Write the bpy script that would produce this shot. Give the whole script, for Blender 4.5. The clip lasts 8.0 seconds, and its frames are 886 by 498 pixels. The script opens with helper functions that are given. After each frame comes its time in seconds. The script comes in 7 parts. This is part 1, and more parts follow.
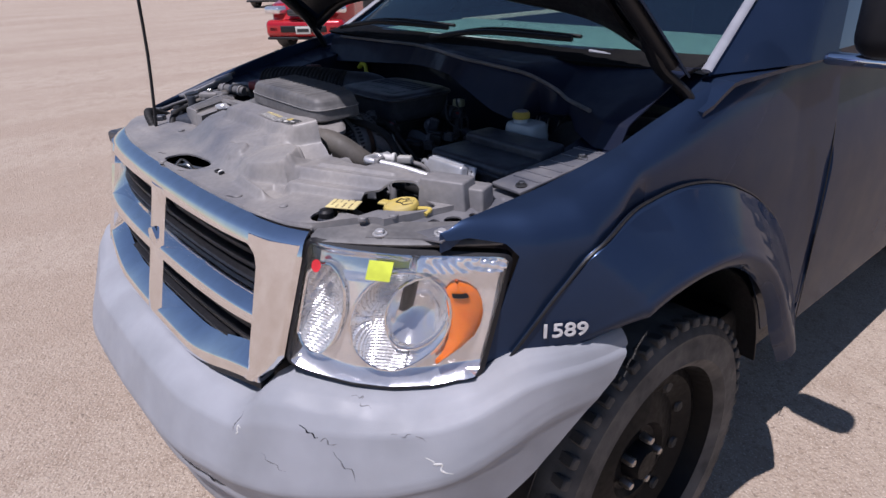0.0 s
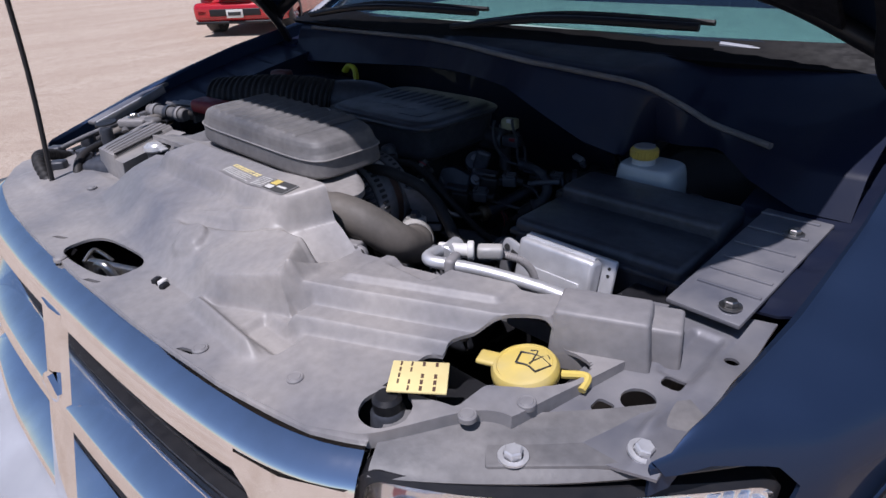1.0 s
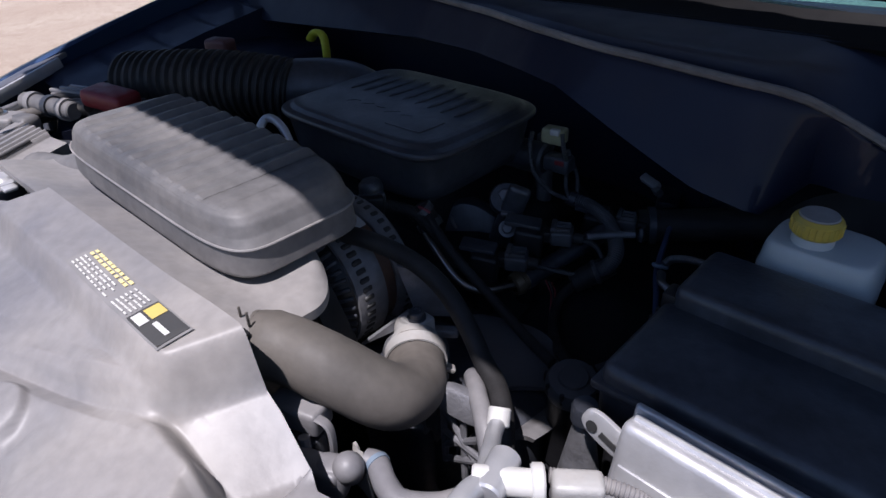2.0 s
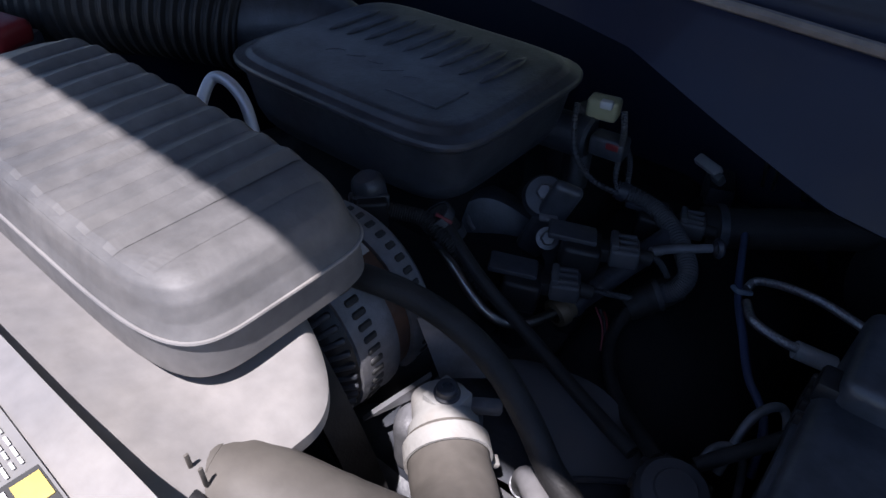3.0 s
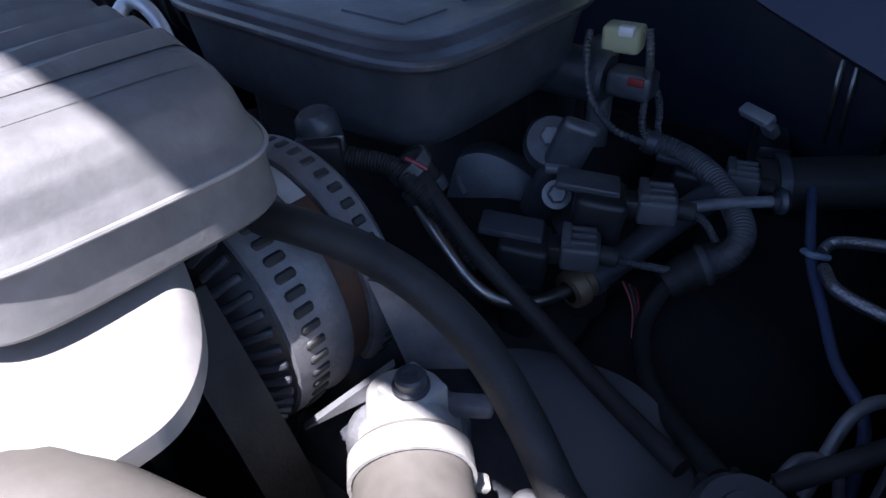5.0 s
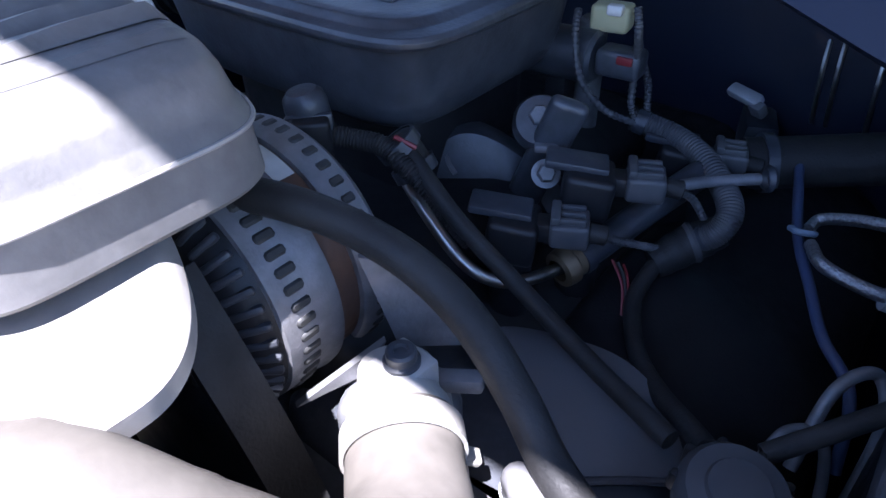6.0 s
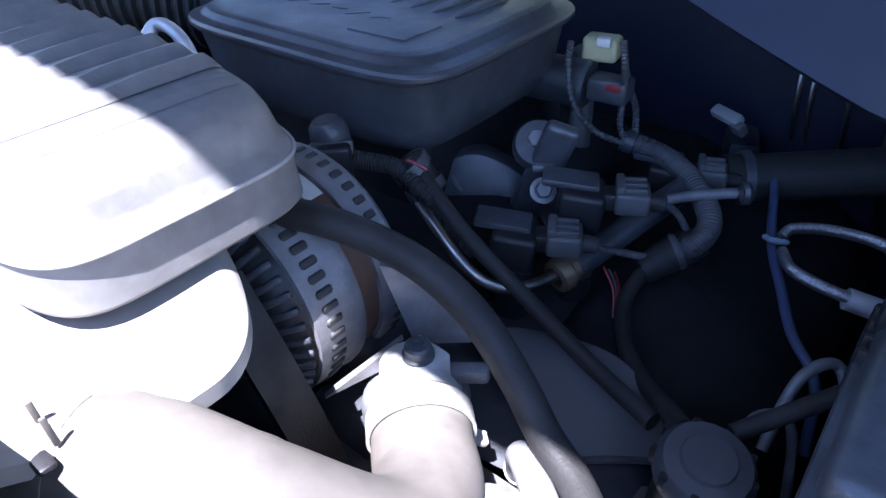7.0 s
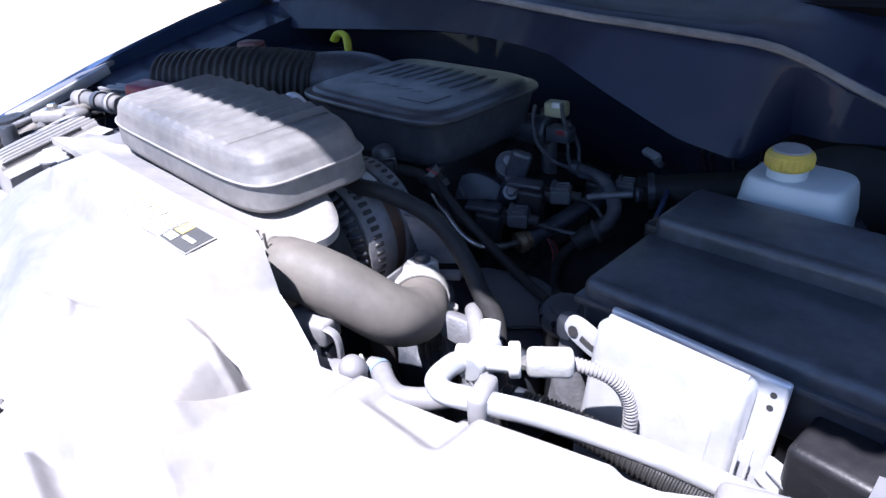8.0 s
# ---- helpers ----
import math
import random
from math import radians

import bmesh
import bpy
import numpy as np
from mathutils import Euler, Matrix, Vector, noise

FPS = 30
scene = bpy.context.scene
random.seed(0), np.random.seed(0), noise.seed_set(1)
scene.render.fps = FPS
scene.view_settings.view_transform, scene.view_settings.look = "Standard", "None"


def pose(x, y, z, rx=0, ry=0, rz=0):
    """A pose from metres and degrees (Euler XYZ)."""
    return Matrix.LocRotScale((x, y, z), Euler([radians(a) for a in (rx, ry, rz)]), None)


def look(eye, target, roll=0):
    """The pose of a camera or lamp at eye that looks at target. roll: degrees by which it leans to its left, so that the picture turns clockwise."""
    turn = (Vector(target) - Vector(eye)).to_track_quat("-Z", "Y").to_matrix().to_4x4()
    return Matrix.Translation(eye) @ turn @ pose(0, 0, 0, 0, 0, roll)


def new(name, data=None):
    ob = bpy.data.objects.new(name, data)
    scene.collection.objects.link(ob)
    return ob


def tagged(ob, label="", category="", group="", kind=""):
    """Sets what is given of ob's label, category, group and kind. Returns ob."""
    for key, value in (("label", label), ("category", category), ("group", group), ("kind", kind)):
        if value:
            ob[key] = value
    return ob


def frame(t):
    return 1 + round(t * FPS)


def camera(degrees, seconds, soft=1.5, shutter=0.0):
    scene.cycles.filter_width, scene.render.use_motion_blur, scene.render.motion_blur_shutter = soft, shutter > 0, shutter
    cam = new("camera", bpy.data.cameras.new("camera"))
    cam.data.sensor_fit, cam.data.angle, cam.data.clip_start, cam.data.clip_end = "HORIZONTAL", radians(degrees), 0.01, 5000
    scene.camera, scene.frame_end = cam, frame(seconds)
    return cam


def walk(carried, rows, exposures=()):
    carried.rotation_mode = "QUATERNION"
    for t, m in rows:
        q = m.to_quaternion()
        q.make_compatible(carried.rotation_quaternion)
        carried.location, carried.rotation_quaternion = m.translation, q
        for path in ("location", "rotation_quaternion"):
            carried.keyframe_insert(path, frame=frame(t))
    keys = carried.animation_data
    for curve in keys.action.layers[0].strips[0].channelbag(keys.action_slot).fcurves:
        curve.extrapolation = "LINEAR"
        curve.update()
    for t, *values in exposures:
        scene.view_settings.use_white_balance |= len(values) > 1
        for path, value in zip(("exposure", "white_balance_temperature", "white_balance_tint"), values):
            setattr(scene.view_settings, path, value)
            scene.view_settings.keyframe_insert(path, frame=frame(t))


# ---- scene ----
cam = camera(70.0, 8.0)
PATH = [
    (0, (1.514, -0.232, 1.576), (0.113, 0.927, 0.744), -1.7),
    (0.5, (1.2, -0.121, 1.559), (-0.155, 1.101, 0.74), -2.3),
    (1, (0.944, -0.001, 1.547), (-0.325, 1.259, 0.65), -2.9),
    (1.5, (0.746, 0.181, 1.523), (-0.504, 1.417, 0.571), -3.3),
    (1.7, (0.698, 0.231, 1.522), (-0.532, 1.458, 0.532), -3.1),
    (2.8, (0.468, 0.368, 1.501), (-0.538, 1.574, 0.263), 0.8),
    (3, (0.444, 0.389, 1.489), (-0.515, 1.608, 0.226), 1.8),
    (3.5, (0.42, 0.434, 1.46), (-0.465, 1.668, 0.159), 3.1),
    (4, (0.404, 0.455, 1.417), (-0.507, 1.627, 0.077), 1.3),
    (4.5, (0.418, 0.457, 1.399), (-0.612, 1.625, 0.143), -1.0),
    (5, (0.43, 0.46, 1.381), (-0.634, 1.663, 0.189), -1.9),
    (6.5, (0.436, 0.451, 1.376), (-0.583, 1.656, 0.147), -1.8),
    (7, (0.456, 0.426, 1.402), (-0.602, 1.644, 0.22), -2.7),
    (7.5, (0.533, 0.348, 1.442), (-0.58, 1.58, 0.326), -3.4),
    (8, (0.709, 0.241, 1.476), (-0.583, 1.419, 0.505), -4.9),
]
walk(cam, [(t, look(eye, target, roll)) for t, eye, target, roll in PATH],
     exposures=[(0.0, -0.05, 6100, 21), (0.7, 0.05, 6000, 20), (1.2, 0.15, 6050, 20), (1.7, 0.25, 6100, 20), (2.8, 0.85, 6200, 20), (3.5, 1.22, 6150, 20), (4.5, 1.75, 6000, 19), (5.2, 2.2, 5900, 20), (6.4, 3.0, 5750, 20), (7.0, 3.0, 5700, 20), (7.6, 2.6, 5600, 20), (8.0, 1.88, 5750, 19)])

# ---- light ----
SUN_UP, SUN_TURN = 68.0, 12.0
world = bpy.data.worlds.new("sky")
scene.world = world
world.use_nodes = True
wn = world.node_tree.nodes
sky = wn.new("ShaderNodeTexSky")
sky.sky_type, sky.sun_disc = "NISHITA", False
sky.sun_elevation, sky.sun_rotation = radians(SUN_UP), radians(180.0 - SUN_TURN)
sky.dust_density, sky.ozone_density, sky.altitude = 0.15, 1.8, 600.0
world.node_tree.links.new(sky.outputs[0], wn["Background"].inputs[0])
wn["Background"].inputs[1].default_value = 0.074
sun = new("sun", bpy.data.lights.new("sun", "SUN"))
sun.data.energy, sun.data.angle, sun.data.color = 4.7, radians(0.53), (1.0, 0.965, 0.93)
d = Vector((math.sin(radians(SUN_TURN)) * math.cos(radians(SUN_UP)), -math.cos(radians(SUN_TURN)) * math.cos(radians(SUN_UP)), math.sin(radians(SUN_UP))))
sun.matrix_world = Matrix.Translation((0, -3, 8)) @ d.to_track_quat("Z", "Y").to_matrix().to_4x4()


# ---- materials ----
def mat(name, color, rough=0.5, metal=0.0, second=None, scale=30.0, mix=0.5, dust=0.0, dust_scale=9.0, bump=0.0, bump_scale=200.0,
        coat=0.0, spread=0.1, rand=0.0, dust_color=(0.36, 0.31, 0.26), trans=0.0, spec=0.5, coat_ior=1.5, crisp=0.0, grain=0.0, edge=1.0):
    m = bpy.data.materials.new(name)
    m.use_nodes = True
    nt = m.node_tree
    b = nt.nodes["Principled BSDF"]
    tc = nt.nodes.new("ShaderNodeTexCoord")

    def noise_ramp(s, lo, hi, detail=4.0):
        n = nt.nodes.new("ShaderNodeTexNoise")
        n.inputs["Scale"].default_value, n.inputs["Detail"].default_value = s, detail
        nt.links.new(tc.outputs["Object"], n.inputs["Vector"])
        r = nt.nodes.new("ShaderNodeMapRange")
        r.inputs["From Min"].default_value, r.inputs["From Max"].default_value = lo, hi
        nt.links.new(n.outputs["Fac"], r.inputs["Value"])
        return r.outputs["Result"]

    def blend(a, c, fac):
        x = nt.nodes.new("ShaderNodeMix")
        x.data_type = "RGBA"
        for sock, v in ((x.inputs[6], a), (x.inputs[7], c)):
            if isinstance(v, tuple):
                sock.default_value = (*v, 1.0)
            else:
                nt.links.new(v, sock)
        nt.links.new(fac, x.inputs[0])
        return x.outputs[2]

    second = second or tuple(v * (1 - spread * 3) for v in color)
    col = blend(color, second, noise_ramp(scale, 0.35, 0.75))
    if dust > 0:
        f = noise_ramp(dust_scale, 0.50 - crisp, 0.50 + crisp, 9.0) if crisp else noise_ramp(dust_scale, 0.75 - 0.55 * dust, 1.05 - 0.4 * dust, 8.0)
        s = nt.nodes.new("ShaderNodeMath")
        s.operation = "MULTIPLY"
        s.inputs[1].default_value = min(1.0, dust * 1.2)
        nt.links.new(f, s.inputs[0])
        col = blend(col, dust_color, s.outputs[0])
    if grain > 0:
        g = nt.nodes.new("ShaderNodeMapRange")
        g.inputs["To Min"].default_value, g.inputs["To Max"].default_value = 1 - grain, 1 + grain
        nt.links.new(noise_ramp(95.0, 0.3, 0.7, 6.0), g.inputs["Value"])
        hg = nt.nodes.new("ShaderNodeHueSaturation")
        nt.links.new(g.outputs["Result"], hg.inputs["Value"])
        nt.links.new(col, hg.inputs["Color"])
        col = hg.outputs["Color"]
    if rand > 0:
        oi = nt.nodes.new("ShaderNodeObjectInfo")
        mr = nt.nodes.new("ShaderNodeMapRange")
        mr.inputs["To Min"].default_value, mr.inputs["To Max"].default_value = 1 - rand, 1 + rand
        nt.links.new(oi.outputs["Random"], mr.inputs["Value"])
        hs = nt.nodes.new("ShaderNodeHueSaturation")
        nt.links.new(mr.outputs["Result"], hs.inputs["Value"])
        nt.links.new(col, hs.inputs["Color"])
        col = hs.outputs["Color"]
    nt.links.new(col, b.inputs["Base Color"])
    rr = nt.nodes.new("ShaderNodeMapRange")
    rr.inputs["To Min"].default_value, rr.inputs["To Max"].default_value = max(0.02, rough * 0.8), min(1.0, rough * 1.2)
    nt.links.new(noise_ramp(scale * 2.3, 0.3, 0.7), rr.inputs["Value"])
    nt.links.new(rr.outputs["Result"], b.inputs["Roughness"])
    b.inputs["Metallic"].default_value = metal
    b.inputs["Specular IOR Level"].default_value = spec
    b.inputs["Specular Tint"].default_value = (edge, edge, edge, 1.0)
    b.inputs["Coat Weight"].default_value = coat
    b.inputs["Coat Roughness"].default_value = 0.04
    b.inputs["Coat IOR"].default_value = coat_ior
    b.inputs["Transmission Weight"].default_value = trans
    if bump > 0:
        n = nt.nodes.new("ShaderNodeTexNoise")
        n.inputs["Scale"].default_value, n.inputs["Detail"].default_value = bump_scale, 5.0
        nt.links.new(tc.outputs["Object"], n.inputs["Vector"])
        bp = nt.nodes.new("ShaderNodeBump")
        bp.inputs["Strength"].default_value, bp.inputs["Distance"].default_value = bump, 0.002
        nt.links.new(n.outputs["Fac"], bp.inputs["Height"])
        nt.links.new(bp.outputs["Normal"], b.inputs["Normal"])
    return m


def pane_mat(name, tint, gloss=0.12, rough=0.02):
    m = bpy.data.materials.new(name)
    m.use_nodes = True
    nt = m.node_tree
    nt.nodes.remove(nt.nodes["Principled BSDF"])
    tr, gl, mx = (nt.nodes.new("ShaderNode" + k) for k in ("BsdfTransparent", "BsdfGlossy", "MixShader"))
    tr.inputs["Color"].default_value = (*tint, 1)
    gl.inputs["Roughness"].default_value = rough
    mx.inputs[0].default_value = gloss
    nt.links.new(tr.outputs[0], mx.inputs[1])
    nt.links.new(gl.outputs[0], mx.inputs[2])
    nt.links.new(mx.outputs[0], nt.nodes["Material Output"].inputs[0])
    return m


M = dict(
    paint=mat("dark_blue_paint", (0.022, 0.039, 0.082), 0.46, 0.6, (0.029, 0.049, 0.098), 3.0, dust=0.2, dust_scale=5.0, coat=0.4, coat_ior=1.4, dust_color=(0.024, 0.024, 0.030), spec=0.1, edge=0.06),
    # body blue made darker: the shade under the hood is in this colour
    shaded_bay_paint=mat("bay_blue_paint_with_shade", (0.007, 0.010, 0.026), 0.5, 0.0, (0.010, 0.014, 0.03), 6.0, dust=0.4, dust_scale=14.0, coat=0.15, spec=0.2, dust_color=(0.024, 0.025, 0.031), bump=0.1, bump_scale=60),
    bumper=mat("grey_bumper_plastic", (0.32, 0.33, 0.36), 0.6, 0.0, (0.24, 0.25, 0.27), 7.0, dust=0.35, dust_scale=4.0, dust_color=(0.38, 0.37, 0.37), bump=0.15, bump_scale=500),
    chrome=mat("chrome", (0.93, 0.93, 0.94), 0.07, 1.0, (0.85, 0.84, 0.83), 25.0, dust=0.15, dust_scale=20.0, dust_color=(0.6, 0.58, 0.56)),
    black=mat("black_plastic", (0.011, 0.011, 0.013), 0.45, 0.0, (0.016, 0.016, 0.018), 40.0, dust=0.25, dust_scale=25.0, spec=0.35, dust_color=(0.05, 0.048, 0.047), bump=0.12, bump_scale=400),
    dusty=mat("dusty_plastic", (0.112, 0.117, 0.140), 0.5, 0.0, (0.175, 0.175, 0.182), 3.0, dust=0.64, dust_scale=5.0, dust_color=(0.35, 0.323, 0.294), bump=0.18, bump_scale=90, crisp=0.17, grain=0.09),
    grimy=mat("grimy_black_plastic", (0.064, 0.066, 0.074), 0.56, 0.0, (0.10, 0.099, 0.10), 9.0, dust=0.6, dust_scale=11.0, dust_color=(0.225, 0.213, 0.202), bump=0.12, bump_scale=250, crisp=0.24, grain=0.14),
    cover_dust=mat("dust_film_on_black", (0.075, 0.077, 0.086), 0.5, 0.0, (0.095, 0.096, 0.104), 9.0, dust=0.5, dust_scale=8.0, dust_color=(0.14, 0.138, 0.14), bump=0.08, bump_scale=200, crisp=0.25),
    trim_grey=mat("grey_trim", (0.30, 0.31, 0.34), 0.5, 0.0, (0.22, 0.22, 0.25), 14.0),
    rail=mat("dusty_rail_paint", (0.085, 0.092, 0.12), 0.42, 0.25, (0.13, 0.135, 0.155), 10.0, dust=0.6, dust_scale=14.0, dust_color=(0.29, 0.28, 0.28), bump=0.15, bump_scale=90, crisp=0.2),
    dusty_dark=mat("dusty_black_plastic", (0.021, 0.024, 0.032), 0.38, 0.0, (0.032, 0.035, 0.043), 12.0, dust=0.5, dust_scale=16.0, dust_color=(0.082, 0.086, 0.098), spec=0.55, bump=0.15, bump_scale=350, crisp=0.2, grain=0.25),
    rubber=mat("black_rubber", (0.017, 0.0165, 0.017), 0.6, 0.0, (0.026, 0.025, 0.025), 30.0, dust=0.5, dust_scale=22.0, spec=0.3, dust_color=(0.062, 0.058, 0.056), bump=0.2, bump_scale=500),
    hose=mat("dusty_rubber_hose", (0.085, 0.077, 0.068), 0.7, 0.0, (0.12, 0.107, 0.093), 12.0, dust=0.65, dust_scale=9.0, dust_color=(0.19, 0.168, 0.145), bump=0.07, bump_scale=300, grain=0.10),
    alu=mat("aluminium", (0.62, 0.62, 0.63), 0.42, 0.55, (0.5, 0.5, 0.51), 40.0, dust=0.5, dust_scale=30.0, dust_color=(0.5, 0.49, 0.48), bump=0.1, bump_scale=300),
    cast=mat("cast_aluminium", (0.24, 0.24, 0.255), 0.55, 0.5, (0.15, 0.15, 0.157), 60.0, dust=0.5, dust_scale=35.0, dust_color=(0.19, 0.183, 0.175), bump=0.25, bump_scale=350),
    steel=mat("plated_steel", (0.5, 0.49, 0.47), 0.35, 1.0, (0.35, 0.33, 0.3), 80.0, dust=0.3, dust_scale=50.0),
    rust=mat("brown_coil", (0.10, 0.06, 0.045), 0.6, 0.2, (0.15, 0.08, 0.05), 60.0),
    white=mat("white_translucent_plastic", (0.40, 0.44, 0.45), 0.45, 0.0, (0.33, 0.36, 0.36), 14.0, dust=0.3, dust_scale=12.0),
    old_yellow=mat("faded_yellow_plastic", (0.46, 0.35, 0.05), 0.5, 0.0, (0.36, 0.27, 0.05), 40.0, dust=0.35, dust_scale=25.0, dust_color=(0.30, 0.26, 0.16)),
    pale=mat("pale_dusty_metal", (0.42, 0.41, 0.39), 0.6, 0.1, (0.34, 0.33, 0.31), 30.0, dust=0.5, dust_scale=40.0, bump=0.3, bump_scale=250),
    yellow=mat("yellow_plastic", (0.66, 0.49, 0.10), 0.5, 0.0, (0.52, 0.40, 0.10), 40.0, dust=0.5, dust_scale=18.0, dust_color=(0.52, 0.44, 0.26)),
    paper=mat("yellow_label", (0.76, 0.64, 0.30), 0.6, 0.0, (0.66, 0.55, 0.25), 30.0, dust=0.25, dust_scale=30.0),
    lime=mat("lime_sticker", (0.75, 0.85, 0.08), 0.6),
    redst=mat("red_sticker", (0.75, 0.03, 0.04), 0.6),
    ink=mat("dark_ink", (0.03, 0.03, 0.03), 0.6),
    label_faded=mat("faded_label", (0.20, 0.195, 0.19), 0.55, 0.0, (0.25, 0.24, 0.235), 40.0, dust=0.4, dust_scale=20.0, dust_color=(0.30, 0.285, 0.265)),
    labelwhite=mat("label_white", (0.62, 0.61, 0.58), 0.6, second=(0.5, 0.49, 0.46), scale=60),
    decal=mat("white_decal", (0.75, 0.75, 0.75), 0.5, dust=0.2, dust_scale=60),
    redp=mat("red_plastic", (0.20, 0.015, 0.02), 0.5, dust=0.3, dust_scale=20),
    redcar=mat("red_paint", (0.45, 0.006, 0.012), 0.25, 0.1, coat=1.0, spread=0.05),
    silver=mat("silver_paint", (0.45, 0.46, 0.48), 0.3, 0.6, coat=1.0, spread=0.05),
    carglass=mat("dark_car_glass", (0.01, 0.012, 0.014), 0.05, 0.0, coat=1.0),
    tyre=mat("tyre_rubber", (0.045, 0.043, 0.042), 0.75, 0.0, (0.07, 0.067, 0.064), 15.0, dust=0.6, dust_scale=10.0, dust_color=(0.17, 0.155, 0.14), bump=0.4, bump_scale=150),
    rim=mat("black_steel_rim", (0.005, 0.005, 0.006), 0.5, 0.0, (0.009, 0.0085, 0.008), 25.0, dust=0.3, dust_scale=15.0, spec=0.12, dust_color=(0.014, 0.013, 0.012)),
    amber=mat("amber_lens", (0.95, 0.22, 0.01), 0.12, 0.0, (0.8, 0.16, 0.01), 60.0, coat=1.0),
    reflector=mat("bright_reflector", (0.92, 0.92, 0.93), 0.10, 0.8, (0.84, 0.84, 0.85), 90.0),
    flute=mat("fluted_reflector", (0.86, 0.86, 0.87), 0.30, 0.6, (0.78, 0.78, 0.79), 70.0),
    braid=mat("braided_steel", (0.45, 0.45, 0.46), 0.4, 0.9, (0.2, 0.2, 0.21), 500.0, bump=0.6, bump_scale=700),
    blue=mat("blue_cable", (0.045, 0.06, 0.12), 0.5, dust=0.3, dust_scale=30),
    grimy_soft=mat("dusty_grey_loom", (0.045, 0.046, 0.052), 0.55, 0.0, (0.07, 0.07, 0.075), 30.0, dust=0.5, dust_scale=30.0, dust_color=(0.12, 0.118, 0.115)),
    labelblack=mat("black_label", (0.055, 0.054, 0.052), 0.5, 0.0, (0.06, 0.058, 0.056), 30.0, dust=0.5, dust_scale=25.0, dust_color=(0.13, 0.125, 0.12)),
    pale_blue=mat("pale_blue_nylon", (0.20, 0.26, 0.33), 0.5),
    lens=pane_mat("clear_lens", (0.98, 0.98, 0.98), 0.05),
    glass=pane_mat("tinted_windscreen", (0.62, 0.80, 0.76), 0.22),
    dash=mat("grey_green_dash", (0.26, 0.36, 0.34), 0.7),
    seat=mat("dark_cabin", (0.03, 0.03, 0.032), 0.8),
    stone=mat("pebble", (0.46, 0.37, 0.29), 0.9, 0.0, (0.36, 0.29, 0.23), 40.0),
)

# dirt ground, with tracks and grain at three sizes
gm = bpy.data.materials.new("dry_dirt")
gm.use_nodes = True
gt = gm.node_tree
gb = gt.nodes["Principled BSDF"]
gb.inputs["Roughness"].default_value = 0.95
gtc = gt.nodes.new("ShaderNodeTexCoord")


def ground_noise(s, detail, lo, hi, stretch=(1, 1, 1)):
    mp = gt.nodes.new("ShaderNodeMapping")
    mp.inputs["Scale"].default_value = stretch
    mp.inputs["Rotation"].default_value = (0, 0, 0.5)
    n = gt.nodes.new("ShaderNodeTexNoise")
    n.inputs["Scale"].default_value, n.inputs["Detail"].default_value = s, detail
    gt.links.new(gtc.outputs["Object"], mp.inputs["Vector"])
    gt.links.new(mp.outputs[0], n.inputs["Vector"])
    r = gt.nodes.new("ShaderNodeMapRange")
    r.inputs["From Min"].default_value, r.inputs["From Max"].default_value = lo, hi
    gt.links.new(n.outputs["Fac"], r.inputs["Value"])
    return r.outputs["Result"]


def ground_mix(a, c, fac):
    x = gt.nodes.new("ShaderNodeMix")
    x.data_type = "RGBA"
    for sock, v in ((x.inputs[6], a), (x.inputs[7], c)):
        if isinstance(v, tuple):
            sock.default_value = (*v, 1.0)
        else:
            gt.links.new(v, sock)
    gt.links.new(fac, x.inputs[0])
    return x.outputs[2]


gcol = ground_mix((0.40, 0.31, 0.236), (0.47, 0.385, 0.305), ground_noise(0.8, 6.0, 0.40, 0.60, (1, 0.3, 1)))
gcol = ground_mix(gcol, (0.37, 0.285, 0.215), ground_noise(5.0, 10.0, 0.48, 0.70))
gcol = ground_mix(gcol, (0.455, 0.37, 0.292), ground_noise(1.6, 7.0, 0.52, 0.72, (1, 0.16, 1)))
gcol = ground_mix(gcol, (0.34, 0.262, 0.196), ground_noise(22.0, 9.0, 0.51, 0.70))
gcol = ground_mix(gcol, (0.26, 0.20, 0.155), ground_noise(60.0, 8.0, 0.55, 0.68))
gcol = ground_mix(gcol, (0.62, 0.53, 0.44), ground_noise(140.0, 6.0, 0.57, 0.65))
gt.links.new(gcol, gb.inputs["Base Color"])
gbump = gt.nodes.new("ShaderNodeBump")
gbump.inputs["Strength"].default_value, gbump.inputs["Distance"].default_value = 0.8, 0.010
gt.links.new(ground_noise(85.0, 10.0, 0.2, 0.8), gbump.inputs["Height"])
gt.links.new(gbump.outputs["Normal"], gb.inputs["Normal"])


# ---- mesh helpers ----
def part(name, bm, material, parent=None, label="", smooth=True):
    me = bpy.data.meshes.new(name)
    bmesh.ops.recalc_face_normals(bm, faces=bm.faces)
    for f in bm.faces:
        f.smooth = smooth
    bm.to_mesh(me)
    bm.free()
    me.materials.append(M[material] if isinstance(material, str) else material)
    ob = new(name, me)
    if smooth:
        me.set_sharp_from_angle(angle=radians(38))
    if parent is not None:
        ob.parent = parent
        if parent.type == "EMPTY":
            ob.location = -parent.location
    if label:
        tagged(ob, label)
    return ob


def thing(name, label, category, at=(0, 0, 0), group=""):
    ob = new(name)
    ob.empty_display_size = 0.05
    ob.location = at
    return tagged(ob, label, category, group)


def grid(fn, nu, nv, loop_u=False, loop_v=False):
    bm = bmesh.new()
    vs = [[bm.verts.new(fn(i / nu, j / nv)) for j in range(nv + (0 if loop_v else 1))] for i in range(nu + (0 if loop_u else 1))]
    a, b = len(vs), len(vs[0])
    for i in range(nu):
        for j in range(nv):
            bm.faces.new((vs[i][j], vs[(i + 1) % a][j], vs[(i + 1) % a][(j + 1) % b], vs[i][(j + 1) % b]))
    return bm


